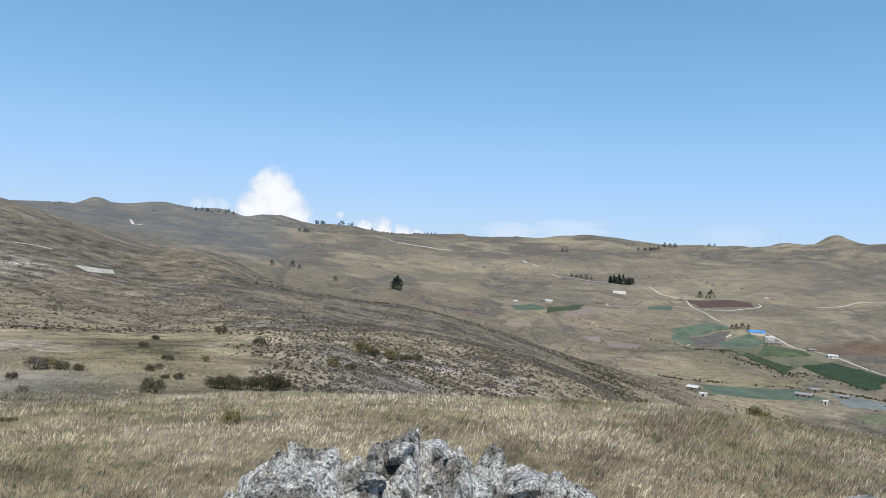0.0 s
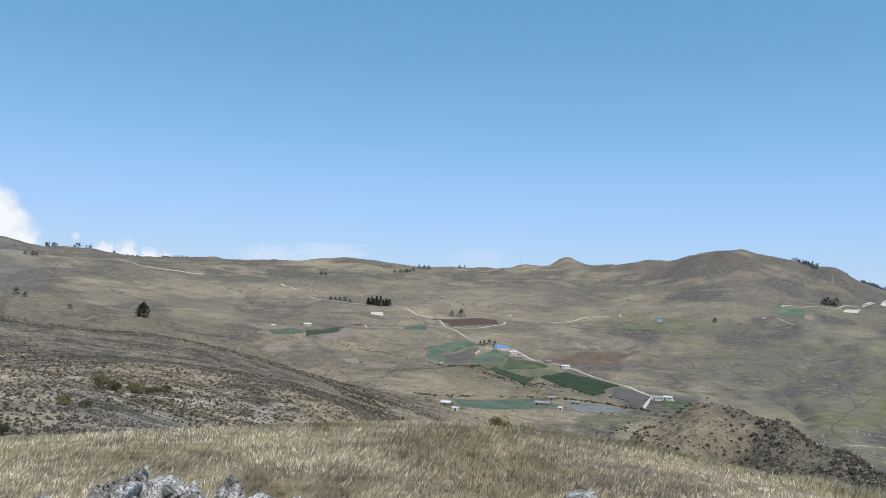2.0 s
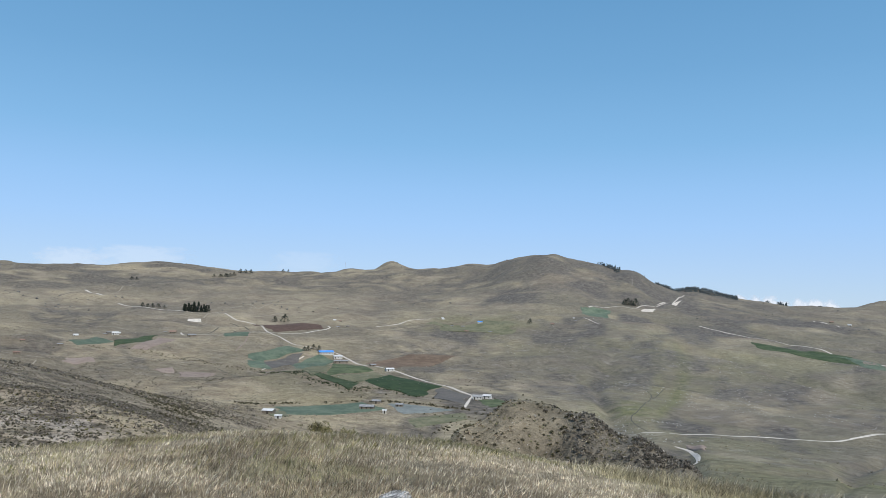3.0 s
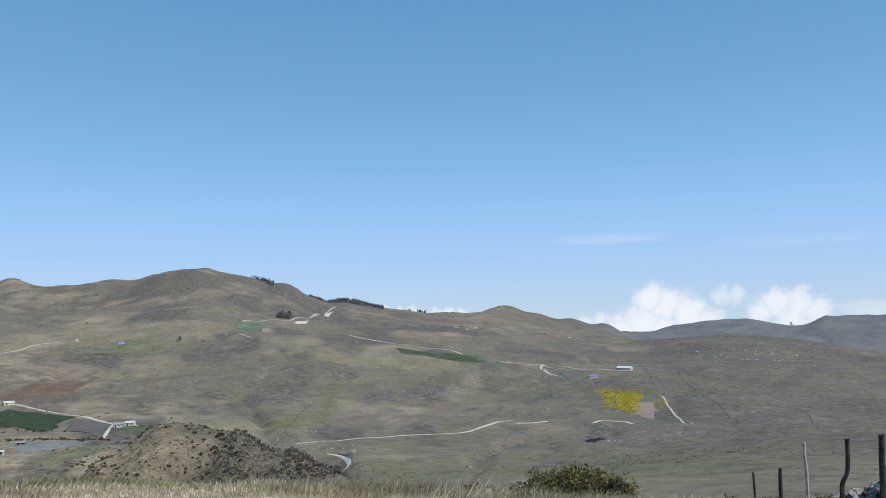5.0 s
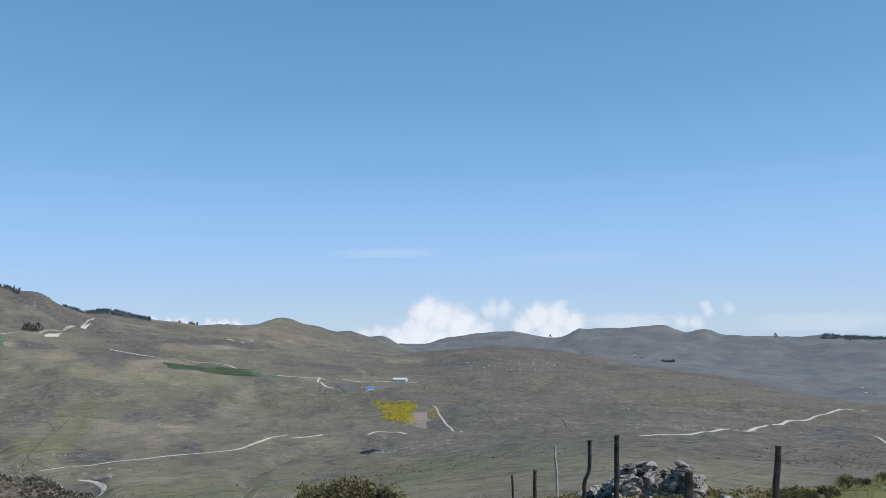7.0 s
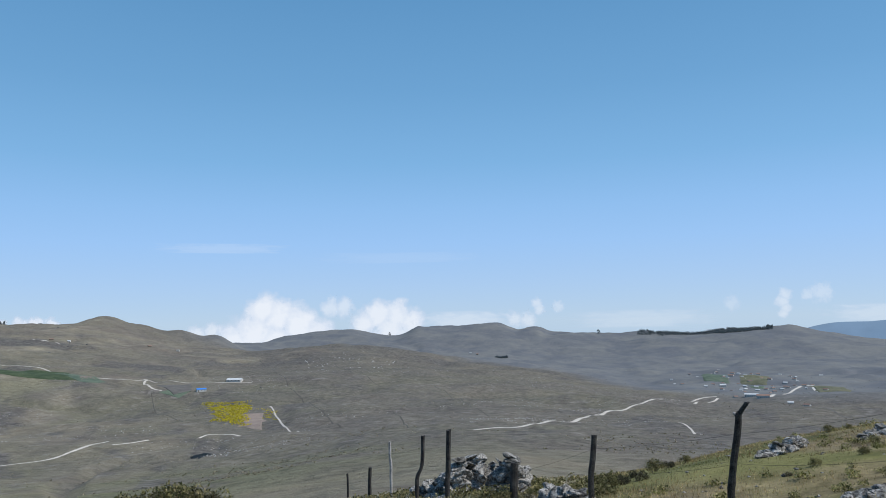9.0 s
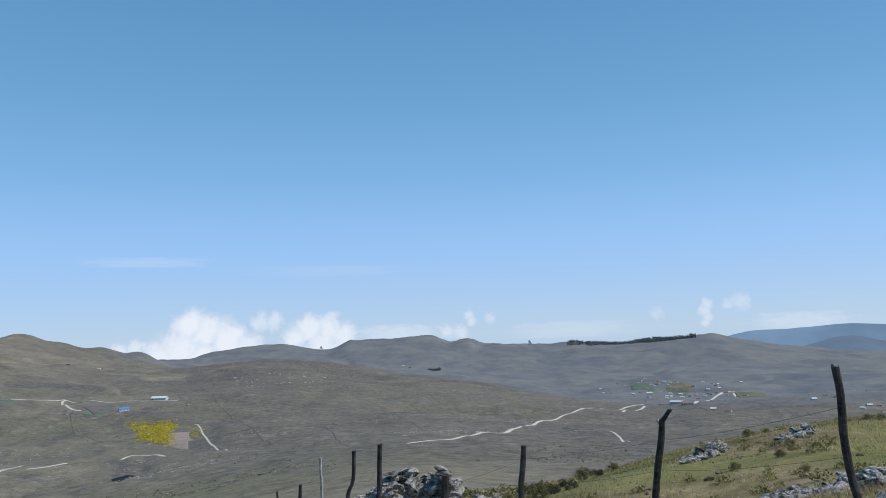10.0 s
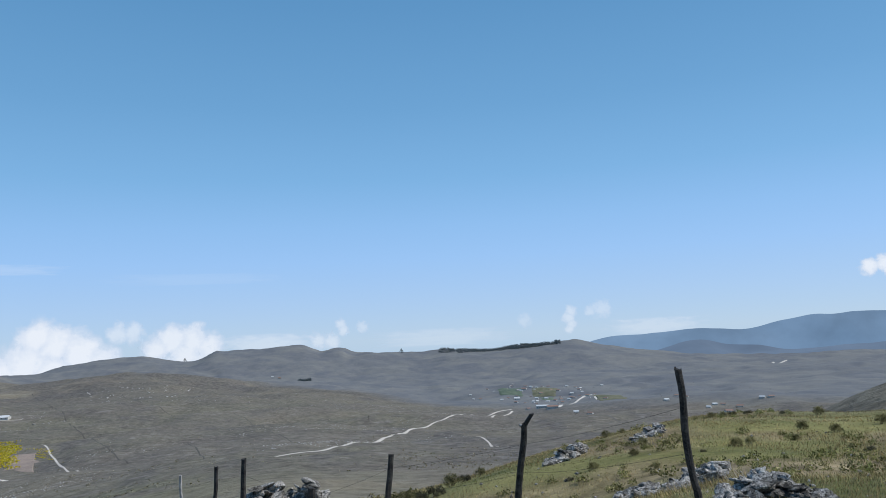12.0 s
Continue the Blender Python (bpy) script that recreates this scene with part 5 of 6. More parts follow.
def cone_bm(points, sides=6):
    """A tapering limb through points (x, y, z, radius)."""
    bm = bmesh.new()
    rings = []
    for x, y, z, r in points:
        rings.append([bm.verts.new((x + r * math.cos(2 * math.pi * k / sides), y + r * math.sin(2 * math.pi * k / sides), z)) for k in range(sides)])
    for a, b in zip(rings, rings[1:]):
        for k in range(sides):
            j = (k + 1) % sides
            bm.faces.new((a[k], a[j], b[j], b[k]))
    bm.faces.new(rings[-1])
    bm.faces.new(rings[0][::-1])
    for f in bm.faces:
        f.smooth = True
    return bm


def leaf_mesh(name, co, mat):
    return fill_mesh(name, co, [np.arange(len(co)).reshape(-1, 3)], mat)


def conifer(seed, high, wide, count=700, narrow=1.0):
    """A dark cypress or pine: trunk, limbs and a ragged crown."""
    rng = np.random.default_rng(seed)
    root = new("conifer")
    part("trunk", cone_bm([(0, 0, -0.6, wide * 0.06), (0, 0, high * 0.4, wide * 0.045), (0, 0, high * 0.97, wide * 0.01)]), bark, root)
    n = 46
    h = rng.uniform(0.10, 0.98, n)
    reach = wide * 0.5 * (1 - h) ** 0.65 * rng.uniform(0.45, 1.0, n) * narrow + 0.1
    a = rng.uniform(0, 2 * math.pi, n)
    centres = np.stack([reach * np.cos(a), reach * np.sin(a), h * high], -1)
    sizes = wide * (0.10 + 0.10 * (1 - h))
    for k in range(5):
        q = centres[k * 7]
        part("limb", cone_bm([(0, 0, q[2] * 0.9, wide * 0.02), (q[0] * 0.5, q[1] * 0.5, q[2] * 0.95, wide * 0.013), (q[0], q[1], q[2], wide * 0.006)], 4), bark, root)
    mesh_part("crown", leaf_mesh("crown", leaf_cloud(rng, centres, sizes, count, high * 0.055), needles), root)
    return root


tagged(stand(conifer(3, 17, 15, 1800, 1.25), -3.38, 952), "broad dark green cypress standing alone in the valley", "tree")
PINE = [tagged(stand(conifer(11 + k, 15 + k, 8, 800), b, d), "dark green conifer in a planted grove", "tree", "conifers of the grove") for k, (b, d) in enumerate(((12.6, 1500), (12.9, 1503), (13.3, 1499)))]
rnd = random.Random(9)
for k in range(15):
    copy_at(PINE[k % 3], 12.6 + 1.75 * (k + 0.5) / 15 + rnd.uniform(-0.05, 0.05), rnd.uniform(1492, 1530), rnd.uniform(0, 360), 0, rnd.uniform(0.7, 0.92))
ROUND = [tagged(stand(conifer(31 + k, 10, 9, 700, 1.5), b, d), "rounded dark green tree among dry pasture", "tree", "scattered valley trees") for k, (b, d) in enumerate(((-11.35, 1169), (19.02, 1359)))]
for k, (b, d, s) in enumerate(((-10.84, 1019, 0.6), (-12.84, 1022, 0.7), (-8.07, 953, 0.6), (9.79, 1575, 0.8), (10.13, 1571, 0.7), (10.47, 1567, 0.75), (10.84, 1565, 0.8), (11.26, 1556, 0.6), (19.75, 1363, 1.4),
                               (38.21, 1436, 0.9), (21.26, 1013, 0.6), (21.56, 1014, 0.7), (21.95, 1030, 0.75), (22.34, 1029, 0.7), (45.19, 1810, 1.3), (45.42, 1809, 1.6), (45.70, 1809, 1.4), (45.97, 1815, 1.7),
                               (14.56, 2287, 0.9), (14.97, 2285, 0.9), (15.37, 2292, 1.1), (15.69, 2300, 1.0), (15.97, 2312, 1.2), (16.40, 2357, 1.3), (16.76, 2363, 1.2), (17.15, 2421, 1.3), (15.1, 2285, 0.8), (15.5, 2288, 1.0),
                               (19.48, 2538, 1.0), (19.86, 2613, 0.8), (8.99, 2134, 1.0), (9.33, 2100, 0.8), (-10.96, 1968, 0.9), (-10.54, 1980, 1.0), (-10.33, 1984, 0.9), (82.3, 3770, 1.6), (98.0, 3521, 1.8))):
    copy_at(ROUND[k % 2], b, d, k * 73, 0, s)


def forest(label, spans, seed, mat=None):
    """A far planted wood, trees beyond counting: one ragged mass of small conifers. spans: bearings, distances, number, height."""
    rng = np.random.default_rng(seed)
    out = []
    for b0, b1, d0, d1, count, high in spans:
        for _ in range(count):
            b, f = rng.uniform(b0, b1), rng.uniform()
            d = d0 + (d1 - d0) * f
            if wave(b * 60, d, 40, 77) < -0.35:
                continue
            p = drop_at(b, d)
            hh = high * rng.uniform(0.45, 1.2)
            n = 9
            t = np.linspace(0.05, 0.95, n)
            c = np.stack([rng.normal(0, 0.08, n) * hh, rng.normal(0, 0.08, n) * hh, t * hh], -1) + np.array(p)
            out.append(leaf_cloud(rng, c, hh * 0.30 * (1.15 - t), 46, hh * 0.19))
    ob = new("forest", leaf_mesh("forest", np.concatenate(out), mat or hazy_needles))
    return tagged(ob, label, "forest", kind="stuff")


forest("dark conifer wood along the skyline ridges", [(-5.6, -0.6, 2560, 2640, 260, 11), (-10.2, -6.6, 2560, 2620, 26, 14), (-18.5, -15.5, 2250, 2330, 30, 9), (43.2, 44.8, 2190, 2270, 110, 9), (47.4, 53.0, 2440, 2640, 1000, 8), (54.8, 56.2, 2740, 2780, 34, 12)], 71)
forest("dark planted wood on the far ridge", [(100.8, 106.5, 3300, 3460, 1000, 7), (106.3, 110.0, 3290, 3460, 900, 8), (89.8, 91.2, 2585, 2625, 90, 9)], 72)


# ---- rocks ----
def rock_mesh(seed, size, mat, level=3, cuts=16, rough=0.09):
    """A broken limestone block: a ball cut by random planes, then weathered."""
    rng = np.random.default_rng(seed)
    bm = bmesh.new()
    bmesh.ops.create_icosphere(bm, subdivisions=level, radius=1.0)
    n = rng.normal(size=(cuts, 3))
    n /= np.linalg.norm(n, axis=1)[:, None]
    h = rng.uniform(0.42, 0.92, cuts)
    n[0], h[0] = np.array([rng.normal(0, 0.2), rng.normal(0, 0.2), 1.0]), 0.78 if level < 4 else 0.92
    n[0] /= np.linalg.norm(n[0])
    off = Vector(rng.uniform(-50, 50, 3))
    for v in bm.verts:
        d = np.array(v.co.normalized())
        reach = min(1.15, float(np.min(np.where(n @ d > 0.05, h / np.maximum(n @ d, 0.05), 9.0))))
        p = Vector(d * reach)
        q = p * 2.2 + off
        p *= 1 + rough * (noise.noise(q) + 0.6 * noise.noise(q * 2.7) + 0.9 * (0.5 - abs(noise.noise(q * 1.6))) + 0.35 * noise.noise(q * 6.1) + 0.22 * noise.noise(q * 13))
        foot = 1 + 0.45 * max(0.0, -p.z)
        v.co = Vector((p.x * size[0] * foot, p.y * size[1] * foot, p.z * size[2]))
    me = bpy.data.meshes.new("boulder")
    bm.to_mesh(me)
    bm.free()
    me.materials.append(mat)
    if level > 3:
        me.shade_smooth()
    return me


# the near outcrop: bearing and height of its crest
CREST = [(-16.4, -0.02), (-15.2, 0.15), (-13.65, 0.22), (-12.3, 0.30), (-11.7, 0.35), (-9.45, 0.39), (-7.2, 0.36), (-6.8, 0.29), (-6.0, 0.34), (-4.8, 0.385), (-3.3, 0.445), (-2.4, 0.505), (-1.9, 0.54), (-1.2, 0.51), (-0.9, 0.42),
         (-0.3, 0.465), (0.75, 0.455), (1.0, 0.40), (2.05, 0.445), (2.4, 0.39), (3.1, 0.34), (4.0, 0.39), (4.7, 0.415), (5.45, 0.39), (5.7, 0.30), (6.8, 0.345), (7.7, 0.335), (8.4, 0.33), (10.0, 0.30), (10.7, 0.25), (12.0, 0.21), (14.0, 0.16), (15.0, -0.02)]


def cracked(x, y, seed, count, lift, tilt, gap, deep):
    """Broken faces: every point takes the tilt of the nearest of many blocks, with a crevice between two blocks."""
    rng = np.random.default_rng(seed)
    sx, sy = rng.uniform(-1.5, 1.5, count), rng.uniform(3.3, 5.2, count)
    d = np.hypot(x[:, None] - sx, (y[:, None] - sy) * 1.15)
    order = np.argpartition(d, 1, axis=1)[:, :2]
    f = np.take_along_axis(d, order, 1)
    k = np.where(f[:, 0] < f[:, 1], order[:, 0], order[:, 1])
    split = np.abs(f[:, 1] - f[:, 0])
    gx, gy, up = rng.normal(0, tilt, count), rng.normal(0, tilt, count), rng.uniform(lift[0], lift[1], count)
    return up[k] + gx[k] * (x - sx[k]) + gy[k] * (y - sy[k]) - deep * np.exp(-(split / gap) ** 2)


def near_outcrop():
    p = drop_at(-1.0, 4.5)
    root = new("rock_outcrop")
    root.matrix_basis = pose(p.x, p.y, p.z)
    bearing, r = np.meshgrid(np.arange(-16.4, 15.0, 0.11), np.arange(3.35, 5.15, 0.012))
    nr, nb = r.shape
    x, y = (r * np.sin(np.radians(bearing))).ravel(), (r * np.cos(np.radians(bearing))).ravel()
    wx, wy = x + 0.035 * wave(x, y, 0.16, 71) + 0.012 * wave(x, y, 0.05, 72), y + 0.035 * wave(x, y, 0.16, 73) + 0.012 * wave(x, y, 0.05, 74)
    r, bearing = r.ravel(), bearing.ravel()
    ridge = 4.6 + 0.10 * wave(x, y, 0.5, 75)
    crest = np.interp(bearing, [c[0] for c in CREST], [c[1] for c in CREST])
    front = np.clip(ridge - r, 0, 2)
    z = crest - 0.36 * front - 0.9 * np.clip(front - 0.75, 0, 2) ** 2 - 3.2 * np.clip(r - ridge - 0.05, 0, 1) ** 1.5
    away = np.clip(np.abs(r - ridge) / 0.22, 0.22, 1)
    z += away * cracked(wx, wy, 5, 42, (-0.12, 0.07), 0.42, 0.026, 0.26) + 0.5 * cracked(wx, wy, 6, 210, (-0.04, 0.02), 0.40, 0.010, 0.07)
    z += 0.14 * cracked(wx, wy, 7, 2200, (-0.02, 0.02), 0.4, 0.004, 0.02)
    z += 0.022 * wave(x, y, 0.10, 76) + 0.017 * wave(x, y, 0.045, 77) + 0.009 * wave(x, y, 0.02, 78)
    i, j = np.meshgrid(np.arange(nr - 1), np.arange(nb - 1), indexing="ij")
    quads = np.stack([i * nb + j, i * nb + j + 1, (i + 1) * nb + j + 1, (i + 1) * nb + j], -1).reshape(-1, 4)
    mesh_part("bedrock", fill_mesh("bedrock", np.stack([x - p.x, y - p.y, z - p.z], -1), [quads[:, ::-1]], limestone, True), root)
    rng = random.Random(9)
    for k, (b, d, top, wide) in enumerate([(-9.6, 4.45, 0.375, 0.42), (-11.6, 4.35, 0.31, 0.22), (0.2, 4.6, 0.44, 0.24), (-4.9, 4.35, 0.34, 0.2), (7.4, 4.5, 0.31, 0.26), 
                                          (6.2, 4.2, 0.24, 0.18), (9.4, 4.3, 0.23, 0.17), (-13.6, 4.2, 0.17, 0.17), (-2.6, 4.5, 0.45, 0.2), (-5.6, 4.0, 0.22, 0.15), (10.8, 4.4, 0.21, 0.13)]):
        q = Vector((*spot(b, d), 0))
        half = wide * 0.36
        ob = mesh_part("boulder", rock_mesh(900 + k, (wide * 0.62, wide * 0.5, half), limestone, 5, 11, 0.05), root)
        ob.matrix_basis = pose(q.x - p.x, q.y - p.y, top - half * 0.95 - p.z, rng.uniform(-14, 14), rng.uniform(-14, 14), rng.uniform(-40, 40))
    return tagged(root, "craggy pale grey limestone outcrop in dry grass", "rock")


near_outcrop()
tagged(stand(new("stone", rock_mesh(501, (0.075, 0.065, 0.055), limestone, 3, 9, 0.04)), 11.9, 4.4, 0, -0.27), "small rounded pale stone on the outcrop", "stone")
tagged(stand(new("stone", rock_mesh(503, (0.16, 0.12, 0.11), limestone, 3, 9, 0.05)), 29.9, 6.6), "small grey stone in the tall dry grass", "stone")
def rock_pile(label, spots, seed, size, mat=greystone):
    """A pile of broken slabs, heaped and tilted. spots: bearing, distance and height of the pile there."""
    rng = random.Random(seed)
    p = drop_at(*spots[len(spots) // 2][:2])
    root = new("rock_outcrop")
    root.matrix_basis = pose(p.x, p.y, p.z)
    for n, (b, d, top) in enumerate(spots):
        for k in range(24):
            f = 1.0 - 0.95 * (k / 23) ** 0.8
            wide = size * rng.uniform(0.55, 1.0) * (0.75 if k < 3 else 1.0)
            thick = wide * rng.uniform(0.18, 0.36)
            q = drop_at(b + rng.uniform(-0.5, 0.5) * 15 / d * (1.3 - f), d + rng.uniform(-0.5, 0.5) * (1.3 - f))
            ob = mesh_part("boulder", rock_mesh(seed * 1000 + n * 40 + k, (wide * 0.62, wide * rng.uniform(0.4, 0.6), thick), mat, 3 if k < 11 else 2, 10, 0.07), root)
            ob.matrix_basis = pose(q.x - p.x, q.y - p.y, q.z - p.z + max(top * f - thick * 0.8, thick * 0.1), rng.uniform(-32, 32), rng.uniform(-38, 38), rng.uniform(0, 360))
    return tagged(root, label, "rock")


rock_pile("tumbled pale grey rock pile behind the fence", [(87.9, 17.9, 0.66), (88.5, 18.0, 0.88), (89.2, 18.4, 0.92), (89.9, 18.3, 0.9), (90.7, 18.6, 0.72), (91.5, 18.4, 0.72), (92.3, 18.2, 0.9), (92.9, 18.2, 0.6)], 2, 0.46)
rock_pile("low brownish rocks at the foot of thin posts", [(85.2, 18.5, 0.3), (86.2, 18.4, 0.42), (87.1, 18.2, 0.45)], 12, 0.36)
rock_pile("pale rocks half hidden by bushes at the fence", [(95.2, 15.0, 0.42), (96.2, 14.8, 0.42), (97.2, 14.4, 0.34), (98.2, 13.8, 0.24)], 13, 0.36)
rock_pile("dark grey rock standing out of the green slope", [(109.6, 20.8, 0.18), (110.3, 21.5, 0.30), (111.0, 22.2, 0.34), (111.6, 23.0, 0.28)], 3, 0.36)
rock_pile("grey rocks on the crest of the slope", [(115.8, 23.2, 0.15), (116.5, 23.8, 0.24), (117.1, 24.4, 0.26)], 4, 0.32)
rock_pile("low pale rocks at the foot of a fence post", [(115.1, 12.4, 0.10), (116.7, 12.2, 0.13), (118.4, 11.6, 0.12), (119.8, 12.0, 0.18), (121.0, 12.3, 0.2)], 5, 0.34)
rock_pile("broken grey rock pile beside a fence post", [(122.4, 8.9, 0.10), (123.2, 9.3, 0.2), (124.2, 9.4, 0.27), (125.2, 9.4, 0.22), (126.4, 9.2, 0.14), (127.4, 9.0, 0.08)], 6, 0.24)
tagged(stand(new("stone", rock_mesh(502, (0.30, 0.2, 0.12), greystone, 3)), 121.4, 13.5, 0, -0.05), "flat pale stone lying on the turf", "stone")


def scatter_rocks(label, count, b0, b1, d0, d1, small, large, seed, where=None, mat=None):
    """Loose stones beyond counting."""
    rng = np.random.default_rng(seed)
    base = np.array([(1, 0, 0), (-1, 0, 0), (0, 1, 0), (0, -1, 0), (0, 0, 1), (0, 0, -1)], float)
    tri = np.array([(0, 2, 4), (2, 1, 4), (1, 3, 4), (3, 0, 4), (2, 0, 5), (1, 2, 5), (3, 1, 5), (0, 3, 5)])
    b, d = rng.uniform(b0, b1, count), np.exp(rng.uniform(math.log(d0), math.log(d1), count))
    x, y = d * np.sin(np.radians(b)), d * np.cos(np.radians(b))
    keep = where(x, y, b, d) if where else np.ones(count, bool)
    x, y = x[keep], y[keep]
    z = land(x, y)
    s = np.exp(rng.uniform(math.log(small), math.log(large), len(x)))
    co = base[None] * rng.uniform(0.5, 1.1, (len(x), 6, 1)) * s[:, None, None] * np.array([1, 1, 0.7]) + rng.normal(0, 0.15, (len(x), 6, 3)) * s[:, None, None]
    co = co + np.stack([x, y, z], -1)[:, None, :]
    f = (tri[None] + 6 * np.arange(len(x))[:, None, None]).reshape(-1, 3)
    return tagged(new("loose_stones", fill_mesh("loose_stones", co.reshape(-1, 3), [f], mat or greystone)), label, "stones", kind="stuff")


scatter_rocks("pale loose stones strewn over the valley slopes", 16000, 36, 104, 520, 1500, 0.3, 1.0, 81, lambda x, y, b, d: wave(x, y, 90, 25) + 0.7 * wave(x, y, 26, 26) > 0.45, rubble)
scatter_rocks("pale boulders on the crown of the brown spur", 120, 76, 83, 1450, 1800, 1.2, 3.6, 87, lambda x, y, b, d: wave(x, y, 60, 188) > 0.0, rubble)
scatter_rocks("pale stones strewn over the heathy hillside", 5000, -42, 22, 75, 420, 0.08, 0.40, 82, lambda x, y, b, d: wave(x, y, 40, 21) + wave(x, y, 12, 22) > 0.15)
scatter_rocks("pale stones on the valley farmland", 1800, -10, 40, 500, 2000, 0.4, 1.6, 83, lambda x, y, b, d: wave(x, y, 120, 27) > 0.2)
scatter_rocks("pale stones lying over the knoll", 700, 33, 53, 48, 80, 0.03, 0.10, 88, lambda x, y, b, d: wave(x, y, 7, 189) + 0.02 * (b - 40) > 0.0, rubble)
scatter_rocks("pale rubble on the stony bank", 4200, -8, 6, 28, 150, 0.025, 0.10, 89, lambda x, y, b, d: wave(x, y, 9, 142) > -0.2)
scatter_rocks("small stones in the near turf", 160, 92, 134, 8, 24, 0.03, 0.10, 84)


# ---- shrubs ----
def shrub(seed, wide, high, mat, count=520, leaf=0.07, name="shrub"):
    rng = np.random.default_rng(seed)
    root = new(name)
    n = 22
    a = rng.uniform(0, 2 * math.pi, n)
    rr = wide * 0.5 * rng.uniform(0.1, 0.85, n) ** 0.7
    top = high * (1 - (rr / (wide * 0.5)) ** 2 * 0.6) * rng.uniform(0.55, 0.95, n)
    centres = np.stack([rr * np.cos(a), rr * np.sin(a), top], -1)
    sizes = 0.16 * wide * rng.uniform(0.6, 1.2, n)
    for k in range(7):
        q = centres[k * 3]
        part("stem", cone_bm([(q[0] * 0.1, q[1] * 0.1, -0.15, 0.025 * wide), (q[0] * 0.55, q[1] * 0.55, q[2] * 0.55, 0.014 * wide), (q[0], q[1], q[2], 0.005 * wide)], 4), bark, root)
    mesh_part("foliage", leaf_mesh("foliage", leaf_cloud(rng, centres, sizes, count, leaf), mat), root)
    return root


SHRUBS = [tagged(stand(shrub(101, 0.8, 0.5, scrub_leaf, 2000, 0.028), -20.6, 23.9), "dark twiggy shrub rooted in dry grass", "shrub", "dark shrubs of the hillside"),
          tagged(stand(shrub(102, 0.86, 0.5, grey_scrub, 1800, 0.028), -28.2, 30.9), "greyish low shrub on the stony bank", "shrub", "dark shrubs of the hillside"),
          tagged(stand(shrub(103, 1.4, 0.85, olive_leaf, 2000, 0.045), 67.8, 17.0), "olive brown bush on the brow of the slope", "shrub", "bushes on the brow")]
for k, (b, d, s, w) in enumerate(((-21.4, 44.3, 1.1, 0), (-19.8, 36.3, 1.0, 0), (-21.0, 30.5, 0.9, 0), (-20.3, 31.5, 0.8, 1), (-19.9, 28.4, 0.6, 0), (-18.9, 28.7, 0.8, 0), (-26.5, 30.9, 1.1, 0), (-27.4, 31.2, 1.2, 2), (-25.6, 30.6, 0.9, 0),
                                  (-29.5, 28.5, 0.8, 0), (-28.8, 22.3, 0.7, 1), (-17.2, 36.4, 0.6, 2), (-16.2, 58.1, 1.2, 0), (-13.4, 47.2, 0.8, 0), (-20.7, 52.4, 1.1, 0), (-16.4, 26.6, 0.9, 0), (-15.6, 26.8, 0.9, 0),
                                  (-14.8, 26.5, 1.0, 0), (-14.0, 26.9, 0.9, 1), (-13.2, 26.6, 1.0, 0), (-12.4, 27.0, 1.0, 0), (-11.5, 27.4, 0.8, 0), (-7.9, 37.5, 0.9, 2), (-6.5, 38.5, 0.7, 0), (-5.0, 40, 0.8, 1),
                                  (-5.8, 127, 3.2, 2), (-5.0, 128, 2.4, 0), (-3.6, 129, 2.6, 2), (-2.4, 131, 2.2, 0), (-1.5, 136, 2.0, 0),
                                  (-29.7, 8.6, 0.25, 0), (-29.2, 8.7, 0.2, 0), (-15.1, 7.5, 0.3, 2), (11.3, 5.0, 0.16, 1), (10.3, 4.9, 0.12, 1), (13.0, 4.8, 0.15, 1),
                                  (23.2, 16.5, 0.8, 2), (24.2, 16.8, 0.7, 0), (25.4, 17.0, 0.8, 2), (26.4, 17.2, 0.6, 0), (31.0, 18, 0.7, 0),
                                  (53.2, 15.2, 0.5, 0), (54.2, 15.3, 0.55, 0), (55.0, 15.2, 0.35, 0), (65.8, 17.0, 0.9, 2), (66.8, 17.6, 1.15, 0), (68.9, 17.0, 1.0, 2), (70.0, 16.8, 1.0, 0), (71.0, 16.8, 0.8, 2), (65.2, 19, 1.1, 0),
                                  (76.3, 14.8, 0.4, 0), (75.7, 14.9, 0.35, 2), (61.2, 15.5, 0.3, 0), (48.5, 16, 0.35, 0),
                                  (91.2, 12.9, 0.75, 2), (92.3, 13.2, 0.7, 2), (93.2, 13.6, 0.6, 0), (90.2, 13.4, 0.55, 2),
                                  (99.2, 18.0, 0.9, 2), (100.2, 18.6, 0.8, 0), (101.2, 19.0, 1.0, 0), (102.3, 21.5, 1.0, 2), (103.2, 23.0, 0.8, 0), (98.3, 16.5, 0.7, 2), (104.3, 24.0, 0.7, 2),
                                  (111.1, 16.5, 0.35, 0), (112.7, 17.2, 0.5, 2), (113.4, 27.0, 0.7, 2), (114.6, 27.4, 0.5, 2), (116.1, 21.2, 0.6, 2), (117.0, 15.7, 0.4, 2), (115.5, 18.2, 0.5, 2), (120.2, 17.4, 0.3, 0), (121.4, 30.5, 0.6, 0),
                                  (122.0, 30.8, 0.7, 0), (123.0, 32.5, 0.7, 0), (125.2, 33.0, 0.55, 0), (127.4, 32.0, 0.9, 2), (122.3, 18.8, 0.6, 2), (123.2, 19.9, 0.5, 2), (126.4, 23.6, 0.7, 2), (130.3, 18.0, 0.5, 0), (131.0, 25.3, 0.8, 2),
                                  (117.7, 19.8, 0.45, 2), (120.7, 27.2, 0.6, 2), (126.0, 21.0, 0.5, 2), (128.4, 23.1, 0.7, 2))):
